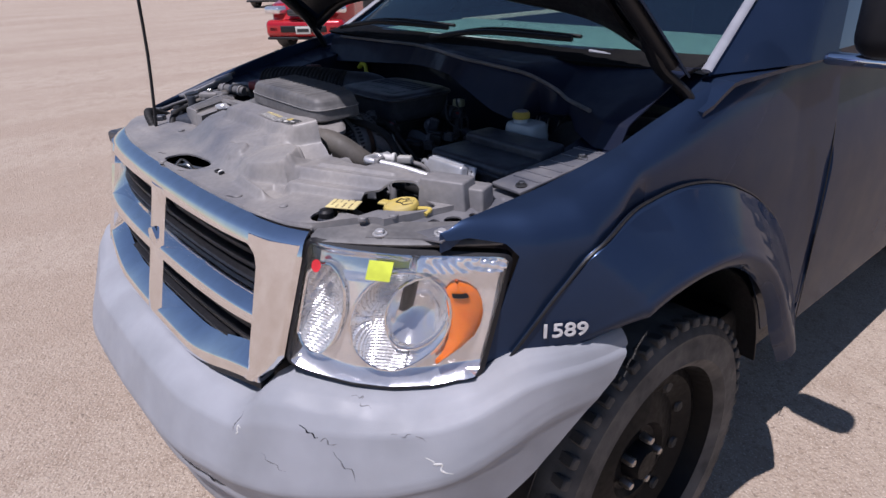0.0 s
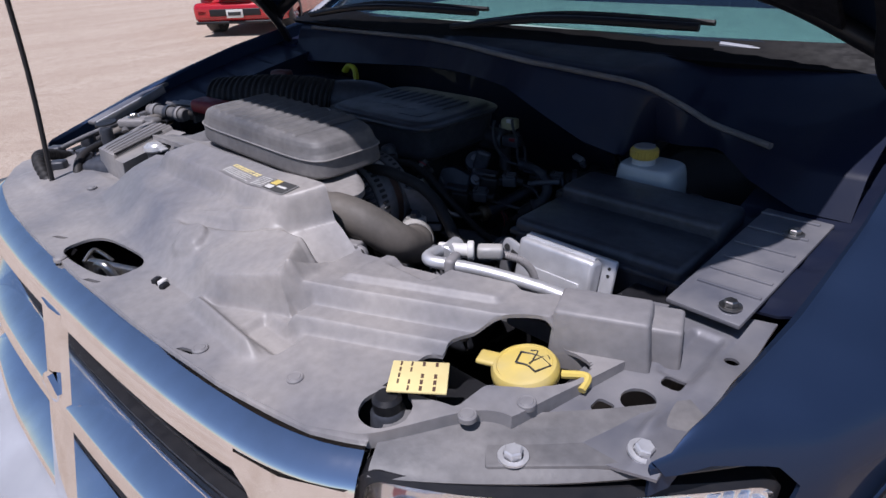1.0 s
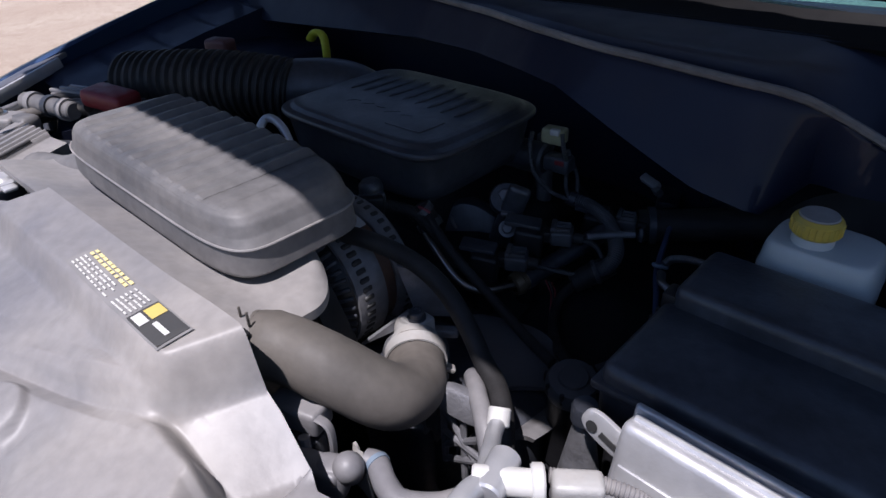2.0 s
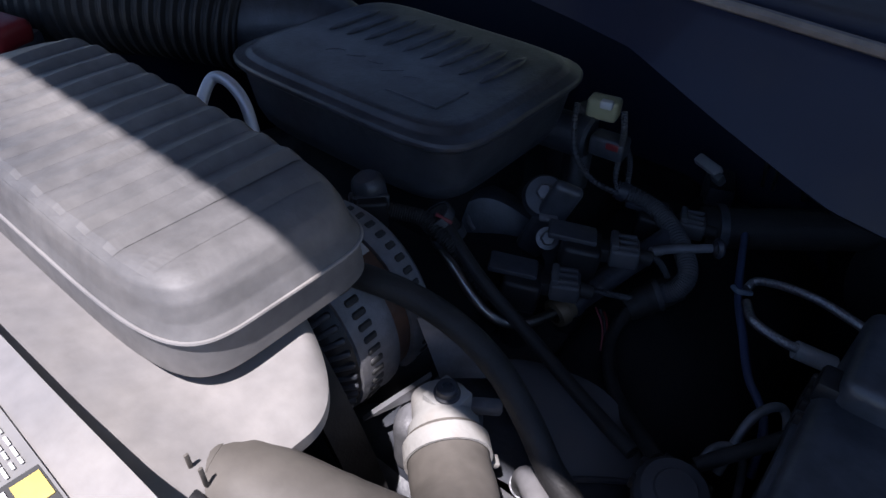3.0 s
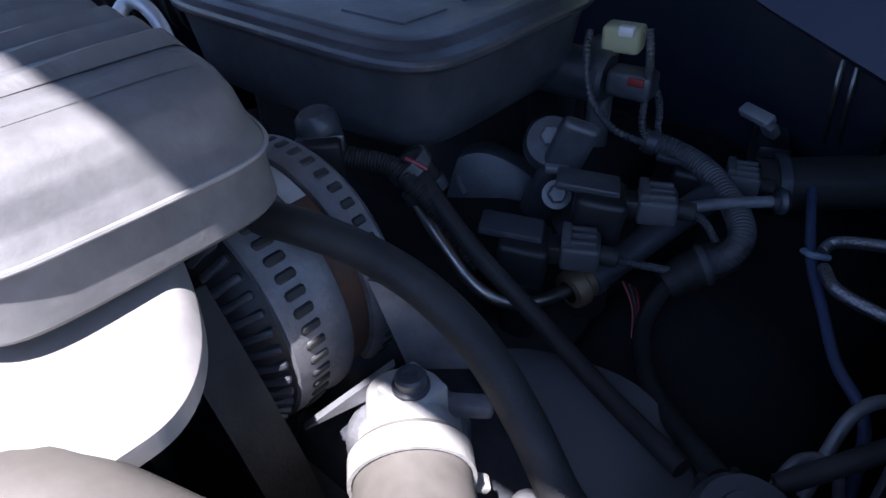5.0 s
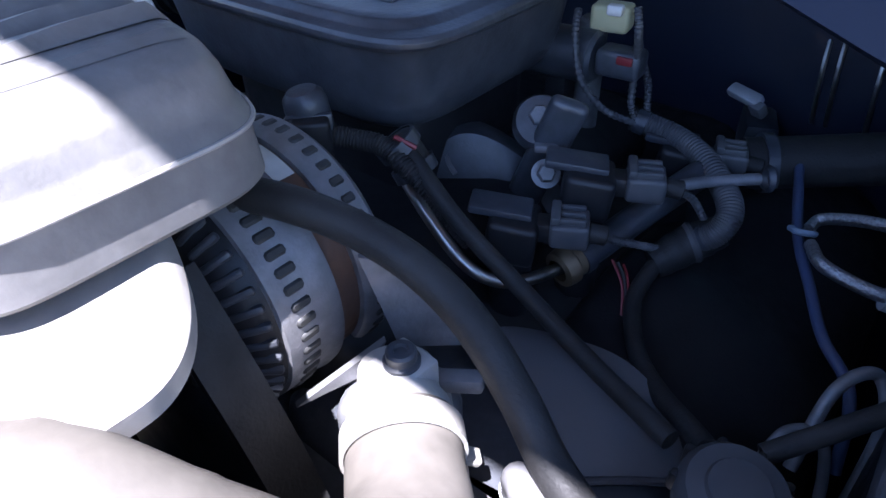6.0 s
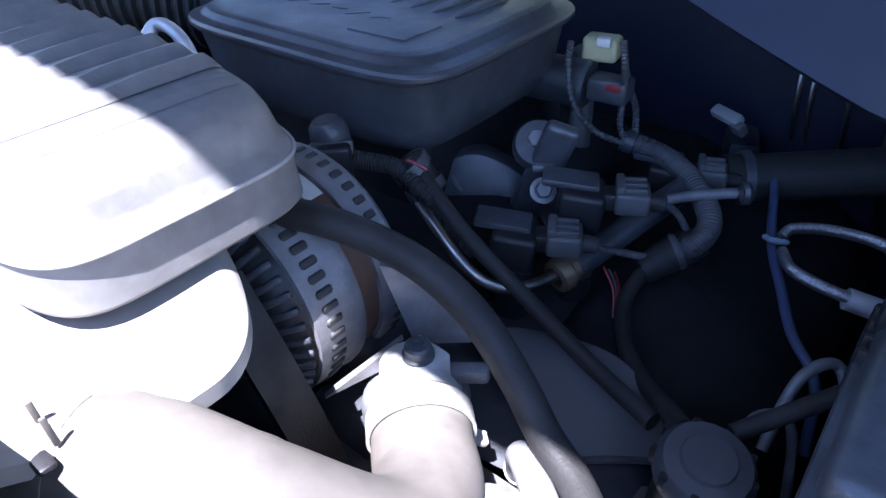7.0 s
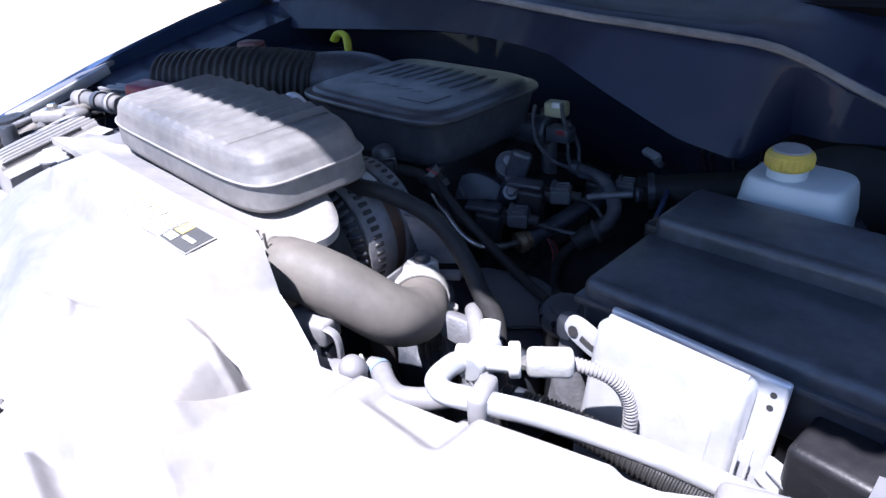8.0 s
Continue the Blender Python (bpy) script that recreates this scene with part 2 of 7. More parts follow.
def thick(bm, t):
    bmesh.ops.recalc_face_normals(bm, faces=bm.faces)
    bmesh.ops.solidify(bm, geom=bm.faces[:], thickness=t)
    return bm


def thick_down(bm, t):
    """Gives a height field a thickness downwards."""
    top = list(bm.verts)
    low = {v: bm.verts.new(v.co - Vector((0, 0, t))) for v in top}
    rim = [tuple(e.verts) for e in bm.edges if e.is_boundary]
    for f in list(bm.faces):
        bm.faces.new([low[v] for v in reversed(f.verts)])
    for a, b in rim:
        bm.faces.new((a, b, low[b], low[a]))
    return bm


def spline(pts, n):
    """A smooth line of n + 1 points through pts."""
    ps = [Vector(p) for p in pts]
    ps = [ps[0] * 2 - ps[1], *ps, ps[-1] * 2 - ps[-2]]
    out, m = [], len(ps) - 3
    for k in range(n + 1):
        s = min(k / n * m, m - 1e-6)
        i, t = int(s), s - int(s)
        p0, p1, p2, p3 = ps[i:i + 4]
        out.append(0.5 * ((2 * p1) + (p2 - p0) * t + (2 * p0 - 5 * p1 + 4 * p2 - p3) * t * t + (3 * p1 - p0 - 3 * p2 + p3) * t ** 3))
    return out


def tube(pts, r, seg=12, n=None, ribs=0, rib=0.12, taper=None, bm=None, flat=1.0):
    """A round hose along a smooth line; ribs: rings on its length."""
    n = n or max(8, 8 * len(pts), ribs * 4)
    line = spline(pts, n)
    bm = bm or bmesh.new()
    up = Vector((0.13, 0.21, 1)).normalized()
    rings = []
    for k, p in enumerate(line):
        tan = (line[min(k + 1, n)] - line[max(k - 1, 0)]).normalized()
        side = tan.cross(up).normalized()
        up = side.cross(tan).normalized()
        rad = r * (1 + (rib if ribs and (k % 4) in (1, 2) else 0)) * (taper(k / n) if taper else 1)
        rings.append([bm.verts.new(p + rad * (math.cos(a) * side + flat * math.sin(a) * up)) for a in (2 * math.pi * s / seg for s in range(seg))])
    for a, b in zip(rings, rings[1:]):
        for s in range(seg):
            bm.faces.new((a[s], a[(s + 1) % seg], b[(s + 1) % seg], b[s]))
    bm.faces.new(rings[0][::-1])
    bm.faces.new(rings[-1])
    return bm


def rbox(c, size, bev=0.006, seg=3, rz=0.0, rx=0.0, ry=0.0, bm=None, taper=0.0):
    """A box with rounded edges; taper narrows its top."""
    own = bmesh.new()
    bmesh.ops.create_cube(own, size=1.0)
    for v in own.verts:
        k = 1 - taper * (v.co.z + 0.5)
        v.co = Vector((v.co.x * size[0] * k, v.co.y * size[1] * k, v.co.z * size[2]))
    if bev > 0:
        bmesh.ops.bevel(own, geom=own.edges[:], offset=min(bev, min(size) * 0.49), segments=seg, affect="EDGES", profile=0.5)
    own.transform(pose(*c, rx, ry, rz))
    if bm is None:
        return own
    return join(bm, own)


def join(bm, other):
    me = bpy.data.meshes.new("join")
    other.to_mesh(me)
    other.free()
    bm.from_mesh(me)
    bpy.data.meshes.remove(me)
    return bm


def lathe(profile, seg=32, m=None, bm=None):
    """Turns a list of (radius, height) round z, then moves it by m."""
    own = bmesh.new()
    rings = [[own.verts.new((max(r, 1e-5) * math.cos(a), max(r, 1e-5) * math.sin(a), z)) for a in (2 * math.pi * s / seg for s in range(seg))] for r, z in profile]
    for a, b in zip(rings, rings[1:]):
        for s in range(seg):
            own.faces.new((a[s], a[(s + 1) % seg], b[(s + 1) % seg], b[s]))
    bmesh.ops.remove_doubles(own, verts=own.verts, dist=2e-5)
    if m:
        own.transform(m)
    return own if bm is None else join(bm, own)


def cyl(a, b, r, seg=20, bev=0.15, bm=None):
    a, b = Vector(a), Vector(b)
    h = (b - a).length
    e = min(r, h) * bev
    m = Matrix.Translation(a) @ (b - a).to_track_quat("Z", "Y").to_matrix().to_4x4()
    return lathe([(0, 0), (r - e, 0), (r, e), (r, h - e), (r - e, h), (0, h)], seg, m, bm)


def bolt(p, axis, r=0.007, parent=None, material="steel", name="bolt"):
    """A flange bolt with its hexagonal head."""
    p, axis = Vector(p), Vector(axis).normalized()
    m = Matrix.Translation(p) @ axis.to_track_quat("Z", "Y").to_matrix().to_4x4()
    bm = lathe([(0, 0), (r * 1.5, 0), (r * 1.5, r * 0.25), (r, r * 0.3)], 20, m)
    lathe([(r * 0.95, r * 0.2), (r * 0.95, r * 0.9), (r * 0.8, r * 1.05), (0, r * 1.0)], 6, m, bm)
    return part(name, bm, material, parent)


def mix(a, b, t):
    return a + (b - a) * t


def step(a, b, x):
    t = min(1.0, max(0.0, (x - a) / (b - a)))
    return t * t * (3 - 2 * t)


def table(rows, x):
    """Straight lines between rows of (x, value)."""
    if x <= rows[0][0]:
        return rows[0][1]
    for (a, u), (b, v) in zip(rows, rows[1:]):
        if x <= b:
            return u + (v - u) * (x - a) / (b - a)
    return rows[-1][1]


# ---- ground ----
gbm = grid(lambda u, v: ((u - 0.5) * 1200, (v - 0.5) * 1200, 0), 24, 24)
ground = part("ground", gbm, gm)
tagged(ground, "pale beige dry dirt and gravel lot", "ground", kind="structure")
rng = random.Random(4)
vs, fs = [], []
for k in range(15000):
    x, y = (rng.uniform(-5.5, -0.7), rng.uniform(-1.2, 4.0)) if k % 4 else (rng.uniform(1.0, 3.2), rng.uniform(-0.5, 4.5))
    r = rng.uniform(0.002, 0.008) * (2.0 if rng.random() < 0.07 else 1)
    base = len(vs)
    tw = rng.random() * 6
    for a in range(5):
        q = tw + a * 1.2566
        vs.append((x + r * math.cos(q) * rng.uniform(0.7, 1.2), y + r * math.sin(q) * rng.uniform(0.7, 1.2), 0.0))
    vs.append((x, y, r * rng.uniform(0.5, 0.9)))
    fs += [(base + a, base + (a + 1) % 5, base + 5) for a in range(5)]
me = bpy.data.meshes.new("pebbles")
me.from_pydata(vs, [], fs)
me.materials.append(M["stone"])
tagged(new("pebbles", me), "scattered small beige pebbles on the dirt", "pebbles", kind="stuff")

# ---- the SUV ----
CX = 0.09
suv = thing("suv", "dark blue SUV with grey bumper and raised hood, parked on dirt", "car", (CX, 1.6, 0))

# the line of its front, seen from above: distance from the middle, and y
PLAN = [(0.0, 0.119), (0.18, 0.122), (0.35, 0.132), (0.47, 0.152), (0.55, 0.193), (0.65, 0.275), (0.74, 0.375), (0.81, 0.475), (0.85, 0.57), (0.865, 0.70)]


def front(dx):
    return table(PLAN, abs(dx))


def plan_at(s):
    """A point and outward normal of the front line; s from -1 to 1."""
    line = PLAN_LINE
    k = abs(s) * (len(line) - 1)
    i = min(int(k), len(line) - 2)
    p = line[i].lerp(line[i + 1], k - i)
    t = (line[i + 1] - line[i]).normalized()
    sg = 1 if s >= 0 else -1
    return Vector((sg * p.x, p.y, 0)), Vector((sg * t.y, -t.x, 0))


PLAN_LINE = spline([(a, b, 0) for a, b in PLAN], 60)


def face(dx, z, out=0.0):
    """A point of the front face at a height, moved outwards."""
    p, n = plan_at(s_of_fine(dx))
    return Vector((CX + p.x, p.y + 0.24 * (z - 1.02), z)) + n * out


def s_of_fine(dx):
    a = abs(dx)
    for i in range(len(PLAN_LINE) - 1):
        u, v = PLAN_LINE[i].x, PLAN_LINE[i + 1].x
        if u <= a <= v and v > u:
            return math.copysign((i + (a - u) / (v - u)) / (len(PLAN_LINE) - 1), dx)
    return math.copysign(1.0, dx)


def sweep_front(profile, d0, d1, n=40, shape=None):
    """Sweeps a closed profile of (z, out) along the front face from d0 to d1."""
    def fn(u, v):
        dx = mix(d0, d1, u)
        z, o = profile[int(round(v * len(profile))) % len(profile)]
        if shape:
            z, o = shape(dx, z, o)
        return face(dx, z, o)
    bm = grid(fn, n, len(profile), loop_v=True)
    bm.verts.ensure_lookup_table()
    m = len(profile)
    bm.faces.new([bm.verts[k] for k in range(m)][::-1])
    bm.faces.new([bm.verts[n * m + k] for k in range(m)])
    return bm


# bumper
def bumper_top(dx):
    return table([(0.0, 0.832), (0.425, 0.832), (0.45, 0.846), (0.49, 0.888), (0.52, 0.899), (0.56, 0.896), (0.61, 0.889), (0.66, 0.886), (0.71, 0.890), (0.75, 0.906), (0.78, 0.934), (0.80, 0.950), (0.87, 0.952)], abs(dx))


def bumper_crease(dx):
    return table([(0.0, 0.70), (0.45, 0.715), (0.655, 0.760), (0.74, 0.800), (0.815, 0.845), (0.87, 0.86)], abs(dx))


def bumper_rows(dx, v):
    """Height and outward offset of the bumper's face."""
    top, fold = bumper_top(dx), bumper_crease(dx)
    side = step(0.70, 0.86, abs(dx))
    k = 1 - 0.65 * side
    rows = [(0.0, top, -0.012), (0.05, top + 0.002, 0.0), (0.10, top - 0.003, 0.022 * k), (0.15, top - 0.011, 0.042 * k), (0.20, top - 0.025, 0.061 * k), (0.27, mix(top, fold, 0.32), 0.078 * k), (0.36, mix(top, fold, 0.62), 0.094 * (1 - 0.68 * side)), (0.47, fold + 0.006, 0.110 * (1 - 0.72 * side)), (0.50, fold - 0.004, 0.112 * (1 - 0.74 * side)),
            (0.53, fold - 0.014, 0.109 * (1 - 0.75 * side)), (0.66, mix(fold, 0.655, 0.8), 0.098 * (1 - 0.78 * side)), (0.70, 0.650, 0.099 * (1 - 0.8 * side)), (0.74, 0.636, 0.088 * (1 - 0.75 * side)), (0.79, 0.618, 0.072 * (1 - 0.7 * side)), (0.92, 0.55, 0.066 * (1 - 0.6 * side)), (1.0, 0.47, 0.0)]
    nose = 0.03 * (1 - step(0.25, 0.5, abs(dx))) * step(0.04, 0.25, v)
    return table([(r[0], r[1]) for r in rows], v), table([(r[0], r[2]) for r in rows], v) + nose


def bumper_end(z):
    """Where along the front line the bumper meets the wheel arch."""
    lim = table([(0.46, 0.30), (0.66, 0.37), (0.74, 0.47), (0.87, 0.60), (0.93, 0.64)], z)
    k = max(i for i, p in enumerate(PLAN_LINE) if p.y <= lim)
    return min(1.0, (k + (lim - PLAN_LINE[k].y) / max(1e-6, PLAN_LINE[min(k + 1, 60)].y - PLAN_LINE[k].y)) / 60)


def bumper_fn(u, v):
    z_side, _ = bumper_rows(0.8, v)
    s = mix(-1.0, 1.0, u) * bumper_end(z_side)
    p, n = plan_at(s)
    z, o = bumper_rows(p.x, v)
    return Vector((CX + p.x, p.y, z)) + n * o


bumper = part("bumper", thick(grid(bumper_fn, 120, 96), -0.012), "bumper", suv, "scuffed light grey plastic bumper")
for sg in (-1, 1):
    p, n = plan_at(sg * s_of_fine(0.52))
    c = Vector((CX + p.x, p.y, 0.672)) + n * 0.092
    m = Matrix.Translation(c) @ n.to_track_quat("Z", "Y").to_matrix().to_4x4()
    fog = part("fog_lamp", lathe([(0.0, -0.02), (0.035, -0.018), (0.05, 0.004), (0.056, 0.012), (0.062, 0.006), (0.06, -0.02)], 32, m), "black", suv, "black round fog lamp socket")

# grille
grille = part("grille", sweep_front([(0.86, -0.07), (0.86, -0.06), (1.15, -0.06), (1.15, -0.07)], -0.5, 0.5, 40), "black", suv, "chrome crossbar grille with black slats")
TOPW, LOWW = 0.530, 0.47


def low_rise(dx, z, o):
    return z + 0.043 * step(0.20, 0.47, abs(dx)), o


part("frame_top", sweep_front([(1.128, -0.045), (1.127, 0.008), (1.131, 0.0135), (1.150, 0.012), (1.158, 0.008), (1.165, -0.002), (1.169, -0.010), (1.170, -0.018), (1.166, -0.026), (1.15, -0.03)], -TOPW, TOPW, 60), "chrome", grille, "broad chrome grille top")
part("frame_bottom", sweep_front([(0.840, -0.03), (0.838, 0.004), (0.843, 0.013), (0.858, 0.0145), (0.867, 0.012), (0.889, -0.026), (0.884, -0.05)], -LOWW, LOWW, 50, low_rise), "chrome", grille)
part("frame_gap", sweep_front([(0.826, -0.03), (0.824, 0.002), (0.836, 0.004), (0.84, -0.03)], -LOWW, LOWW, 50, low_rise), "black", grille)
part("crossbar", sweep_front([(0.988, -0.045), (0.986, 0.006), (0.990, 0.0125), (1.006, 0.0135), (1.013, 0.011), (1.033, -0.026), (1.028, -0.05)], -0.45, 0.45, 50), "chrome", grille)


def post(inner, outer, z0, z1, sg=1):
    """An upright of the grille between two edges given as rows of (z, distance)."""
    def fn(u, v):
        z = mix(z0, z1, u)
        a, b = table(inner, z), table(outer, z)
        e = 0.007
        loop = [(a, -0.05), (a, 0.008), (a + e, 0.0145), ((a + b) / 2, 0.0165), (b - e, 0.0145), (b, 0.006), (b, -0.05)]
        d, o = loop[int(round(v * 7)) % 7]
        return face(sg * d, z, o)
    bm = grid(fn, 44, 7, loop_v=True)
    bm.verts.ensure_lookup_table()
    bm.faces.new([bm.verts[k] for k in range(7)][::-1])
    bm.faces.new([bm.verts[44 * 7 + k] for k in range(7)])
    return bm


part("post", post([(0.85, -0.036), (1.1, -0.036), (1.14, -0.040)], [(0.85, 0.036), (1.1, 0.036), (1.14, 0.040)], 0.855, 1.142), "chrome", grille)
for sg in (-1, 1):
    part("side_post", post([(0.885, 0.43), (0.90, 0.438), (1.095, 0.438), (1.112, 0.434), (1.122, 0.427), (1.130, 0.412)], [(0.885, 0.466), (0.915, 0.494), (0.945, 0.514), (1.16, 0.531)], 0.885, 1.150, sg), "chrome", grille)
for zlo, zhi in ((0.885, 0.99), (1.030, 1.13)):
    for sg in (-1, 1):
        for k in range(4):
            z = mix(zlo, zhi, (k + 0.5) / 4)
            part("slat", sweep_front([(z - 0.010, -0.055), (z - 0.007, -0.028), (z + 0.005, -0.022), (z + 0.010, -0.055)], sg * 0.036, sg * 0.46, 16), "black", grille)
em = face(0, 1.03, 0.016)
bm = lathe([(0, 0.008), (0.016, 0.007), (0.024, 0.003), (0.026, -0.004)], 5, Matrix.Translation(em) @ pose(0, 0, 0, 90, 0, 0))
part("emblem", bm, "chrome", grille, "small chrome badge")

# headlights
BIG, SMALL = (0.57, 0.49, 0.245, 0.375), (0.13, 0.49, 0.150, 0.36)


def bowl_e(u, v, b):
    """0 in the middle of a reflector bowl, 1 on its rim."""
    return math.hypot((u - b[0]) / b[2], (v - b[1]) / b[3])


def lamp_depth(u, v):
    """Depth of the bright housing behind the lens."""
    d = -0.016 - 0.004 * math.sin(u * 9 + 1) * math.sin(v * 5) - 0.006 * step(0.74, 0.80, v) * (1 - step(0.90, 0.95, v)) * (1 - step(0.5, 0.62, u))
    d += 0.022 * max(0.0, 1 - v / 0.11) ** 1.6 + 0.006 * max(0.0, (u - 0.9) / 0.1) + 0.016 * step(0.86, 0.88, v) * step(0.56, 0.62, u)
    e1, e2 = bowl_e(u, v, BIG), bowl_e(u, v, SMALL)
    if e2 < 1:
        d = -0.010 - 0.024 * (1 - e2 ** 2) + 0.0012 * math.sin(v * 250 + 3 * u)
    if e1 < 1:
        inner = math.hypot((u - 0.655) / 0.15, (v - 0.55) / 0.27)
        d = -0.006 - 0.024 * (1 - e1 ** 2)
        if inner > 1:
            d += 0.0012 * math.sin((v + 0.5 * (u - 0.5) ** 2) * 300) * min(1, (inner - 1) * 6) * (1 - step(0.66, 0.72, u))
        else:
            d -= 0.026 * (1 - inner ** 2) + 0.004
    if u > 0.64 and 0.875 < v < 0.98:
        d += 0.0030 * math.sin(u * 90 + 2.5 * math.sin(v * 21)) * math.sin(v * 60 + 4 * math.sin(u * 17))
    return d


for sg in (-1, 1):
    def lamp_pt(u, v, out=0.0, sg=sg):
        r = 0.12
        q = max(0.0, abs(2 * u - 1) - (1 - r)) / r, max(0.0, abs(2 * v - 1) - (1 - r)) / r
        if q[0] > 0 and q[1] > 0:
            m = max(q) / math.hypot(*q)
            u = 0.5 + math.copysign((1 - r + r * q[0] * m) / 2, u - 0.5)
            v = 0.5 + math.copysign((1 - r + r * q[1] * m) / 2, v - 0.5)
        top = table([(0.0, 1.157), (0.25, 1.148), (0.5, 1.142), (0.75, 1.139), (1.0, 1.134)], u)
        low = table([(0.0, 0.938), (0.2, 0.925), (0.4, 0.914), (0.6, 0.909), (0.8, 0.912), (1.0, 0.926)], u)
        z = mix(low, top, v)
        dx = mix(mix(0.522, 0.536, v), mix(0.764, 0.774, v), u)
        bulge = 0.010 * (1 - (2 * u - 1) ** 4) * (1 - (2 * v - 1) ** 4)
        return face(sg * dx, z, out + bulge)
    head = part("headlight", grid(lambda u, v: lamp_pt(u, v, lamp_depth(u, v)), 130, 240), "reflector", suv, "new clear headlight with chrome reflector")
    def flute_fn(u, v, b=BIG):
        a, r = 2 * math.pi * u, mix(0.03, 0.985, v)
        x, y = b[0] + b[2] * r * math.cos(a), b[1] + b[3] * r * math.sin(a)
        if b is BIG:
            x = min(x, 0.655 - 0.158 * math.sqrt(max(0.0, 1 - ((y - 0.55) / 0.285) ** 2)))
        x = max(x, 0.012)
        return lamp_pt(x, y, lamp_depth(x, y) + 0.0010 * math.sin((y + 0.5 * (x - 0.5) ** 2) * 300) + 0.0022)
    part("fluted_bowl", grid(flute_fn, 120, 70, loop_u=True), "flute", head, "bright fluted reflector")
    part("fluted_bowl", grid(lambda u, v: flute_fn(u, v, SMALL), 100, 60, loop_u=True), "flute", head, "bright fluted reflector")
    part("lens", thick(grid(lambda u, v: lamp_pt(u, v, 0.004), 30, 20), 0.002), "lens", head, "clear plastic lens")

    def rim_fn(u, v):
        a = 2 * math.pi * u
        c, s = math.cos(a), math.sin(a)
        m = max(abs(c), abs(s))
        k = int(round(v * 4)) % 4
        g = (0.0, 0.009, 0.009, 0.0)[k]
        o = (-0.016, -0.016, 0.002, 0.0055)[k]
        p = lamp_pt(0.5 + 0.5 * c / m, 0.5 + 0.5 * s / m, o)
        mid = lamp_pt(0.5, 0.5, o)
        return p + (p - mid).normalized() * g
    part("seal", grid(rim_fn, 320, 4, loop_u=True, loop_v=True), "black", head, "black rubber seal")
    for b, e in ((BIG, 1.0), (SMALL, 1.0)):
        ring = [lamp_pt(b[0] + e * b[2] * math.cos(q), b[1] + e * b[3] * math.sin(q), -0.005) for q in (2 * math.pi * k / 48 for k in range(49)) if 0.01 < b[0] + e * b[2] * math.cos(q)]
        part("bezel_ring", tube(ring, 0.0028, 8, 120), "chrome", head)
    part("bezel_ring", tube([lamp_pt(0.655 + 0.15 * math.cos(2 * math.pi * k / 40), 0.55 + 0.27 * math.sin(2 * math.pi * k / 40), -0.010) for k in range(41)], 0.0025, 8, 100), "chrome", head)
    c0, c1 = lamp_pt(0.655, 0.56, -0.05), lamp_pt(0.665, 0.55, -0.022)
    part("bulb", cyl(c0, c1, 0.013), "lens", head, "clear bulb")
    part("bulb_shade", thick(grid(lambda u, v: lamp_pt(mix(0.56, 0.63, u), mix(0.54, 0.74, v) + 0.04 * u, -0.030 + 0.012 * math.sin(3.1 * u)), 8, 8), 0.002), "black", head, "dark bulb shade")
    part("bulb", lathe([(0.009, -0.004), (0.010, 0.004), (0.006, 0.010), (0, 0.011)], 20, Matrix.Translation(lamp_pt(0.20, 0.58, -0.032)) @ pose(0, 0, 0, 90, 0, sg * 40)), "lens", head)

    def amber_fn(u, v):
        h = mix(0.185, 0.80, v)
        lo = table([(0.185, 0.790), (0.26, 0.818), (0.36, 0.826), (0.52, 0.806), (0.66, 0.776), (0.74, 0.762), (0.78, 0.772), (0.80, 0.795)], h)
        hi = table([(0.185, 0.800), (0.22, 0.858), (0.27, 0.905), (0.34, 0.942), (0.43, 0.956), (0.53, 0.954), (0.64, 0.934), (0.72, 0.902), (0.77, 0.862), (0.80, 0.812)], h)
        return lamp_pt(mix(lo, hi, u), h, -0.008 + 0.010 * math.sin(math.pi * u))
    part("turn_signal", thick(grid(amber_fn, 14, 36), 0.004), "amber", head, "orange turn signal lens")
    part("signal_bar", thick(grid(lambda u, v: amber_fn(mix(0.20, 0.72, u), mix(0.84, 0.90, v)) + plan_at(sg * s_of_fine(0.74))[1] * 0.0055, 6, 3), 0.001), "black", head)
    if sg > 0:
        part("sticker", thick(grid(lambda u, v: lamp_pt(mix(0.365, 0.49, u), mix(0.815, 0.950, v), 0.0062), 6, 4), 0.0006), "lime", head, "lime green paper sticker")
        part("sticker", thick(grid(lambda u, v: lamp_pt(0.075 + 0.030 * v * math.cos(u * 6.2832), 0.835 + 0.048 * v * math.sin(u * 6.2832), 0.0062), 18, 3, loop_u=True), 0.0006), "redst", head, "round red sticker")

# fenders
def crest_z(y, sg=1):
    if sg < 0:
        return table([(0.31, 1.166), (0.36, 1.186), (0.63, 1.258), (0.85, 1.305), (1.06, 1.340), (1.4, 1.37)], y)
    return min(1.166 + 0.108 * y + 0.115 * max(0.0, min(y, 1.1) - 0.76), 1.165 + 0.52 * (y - 0.305))


def outer_x(y):
    """Half width of the body at y."""
    rows = [(b, a) for a, b in PLAN]
    return min(table(rows, y), 0.850 - 0.044 * step(0.56, 0.80, y))


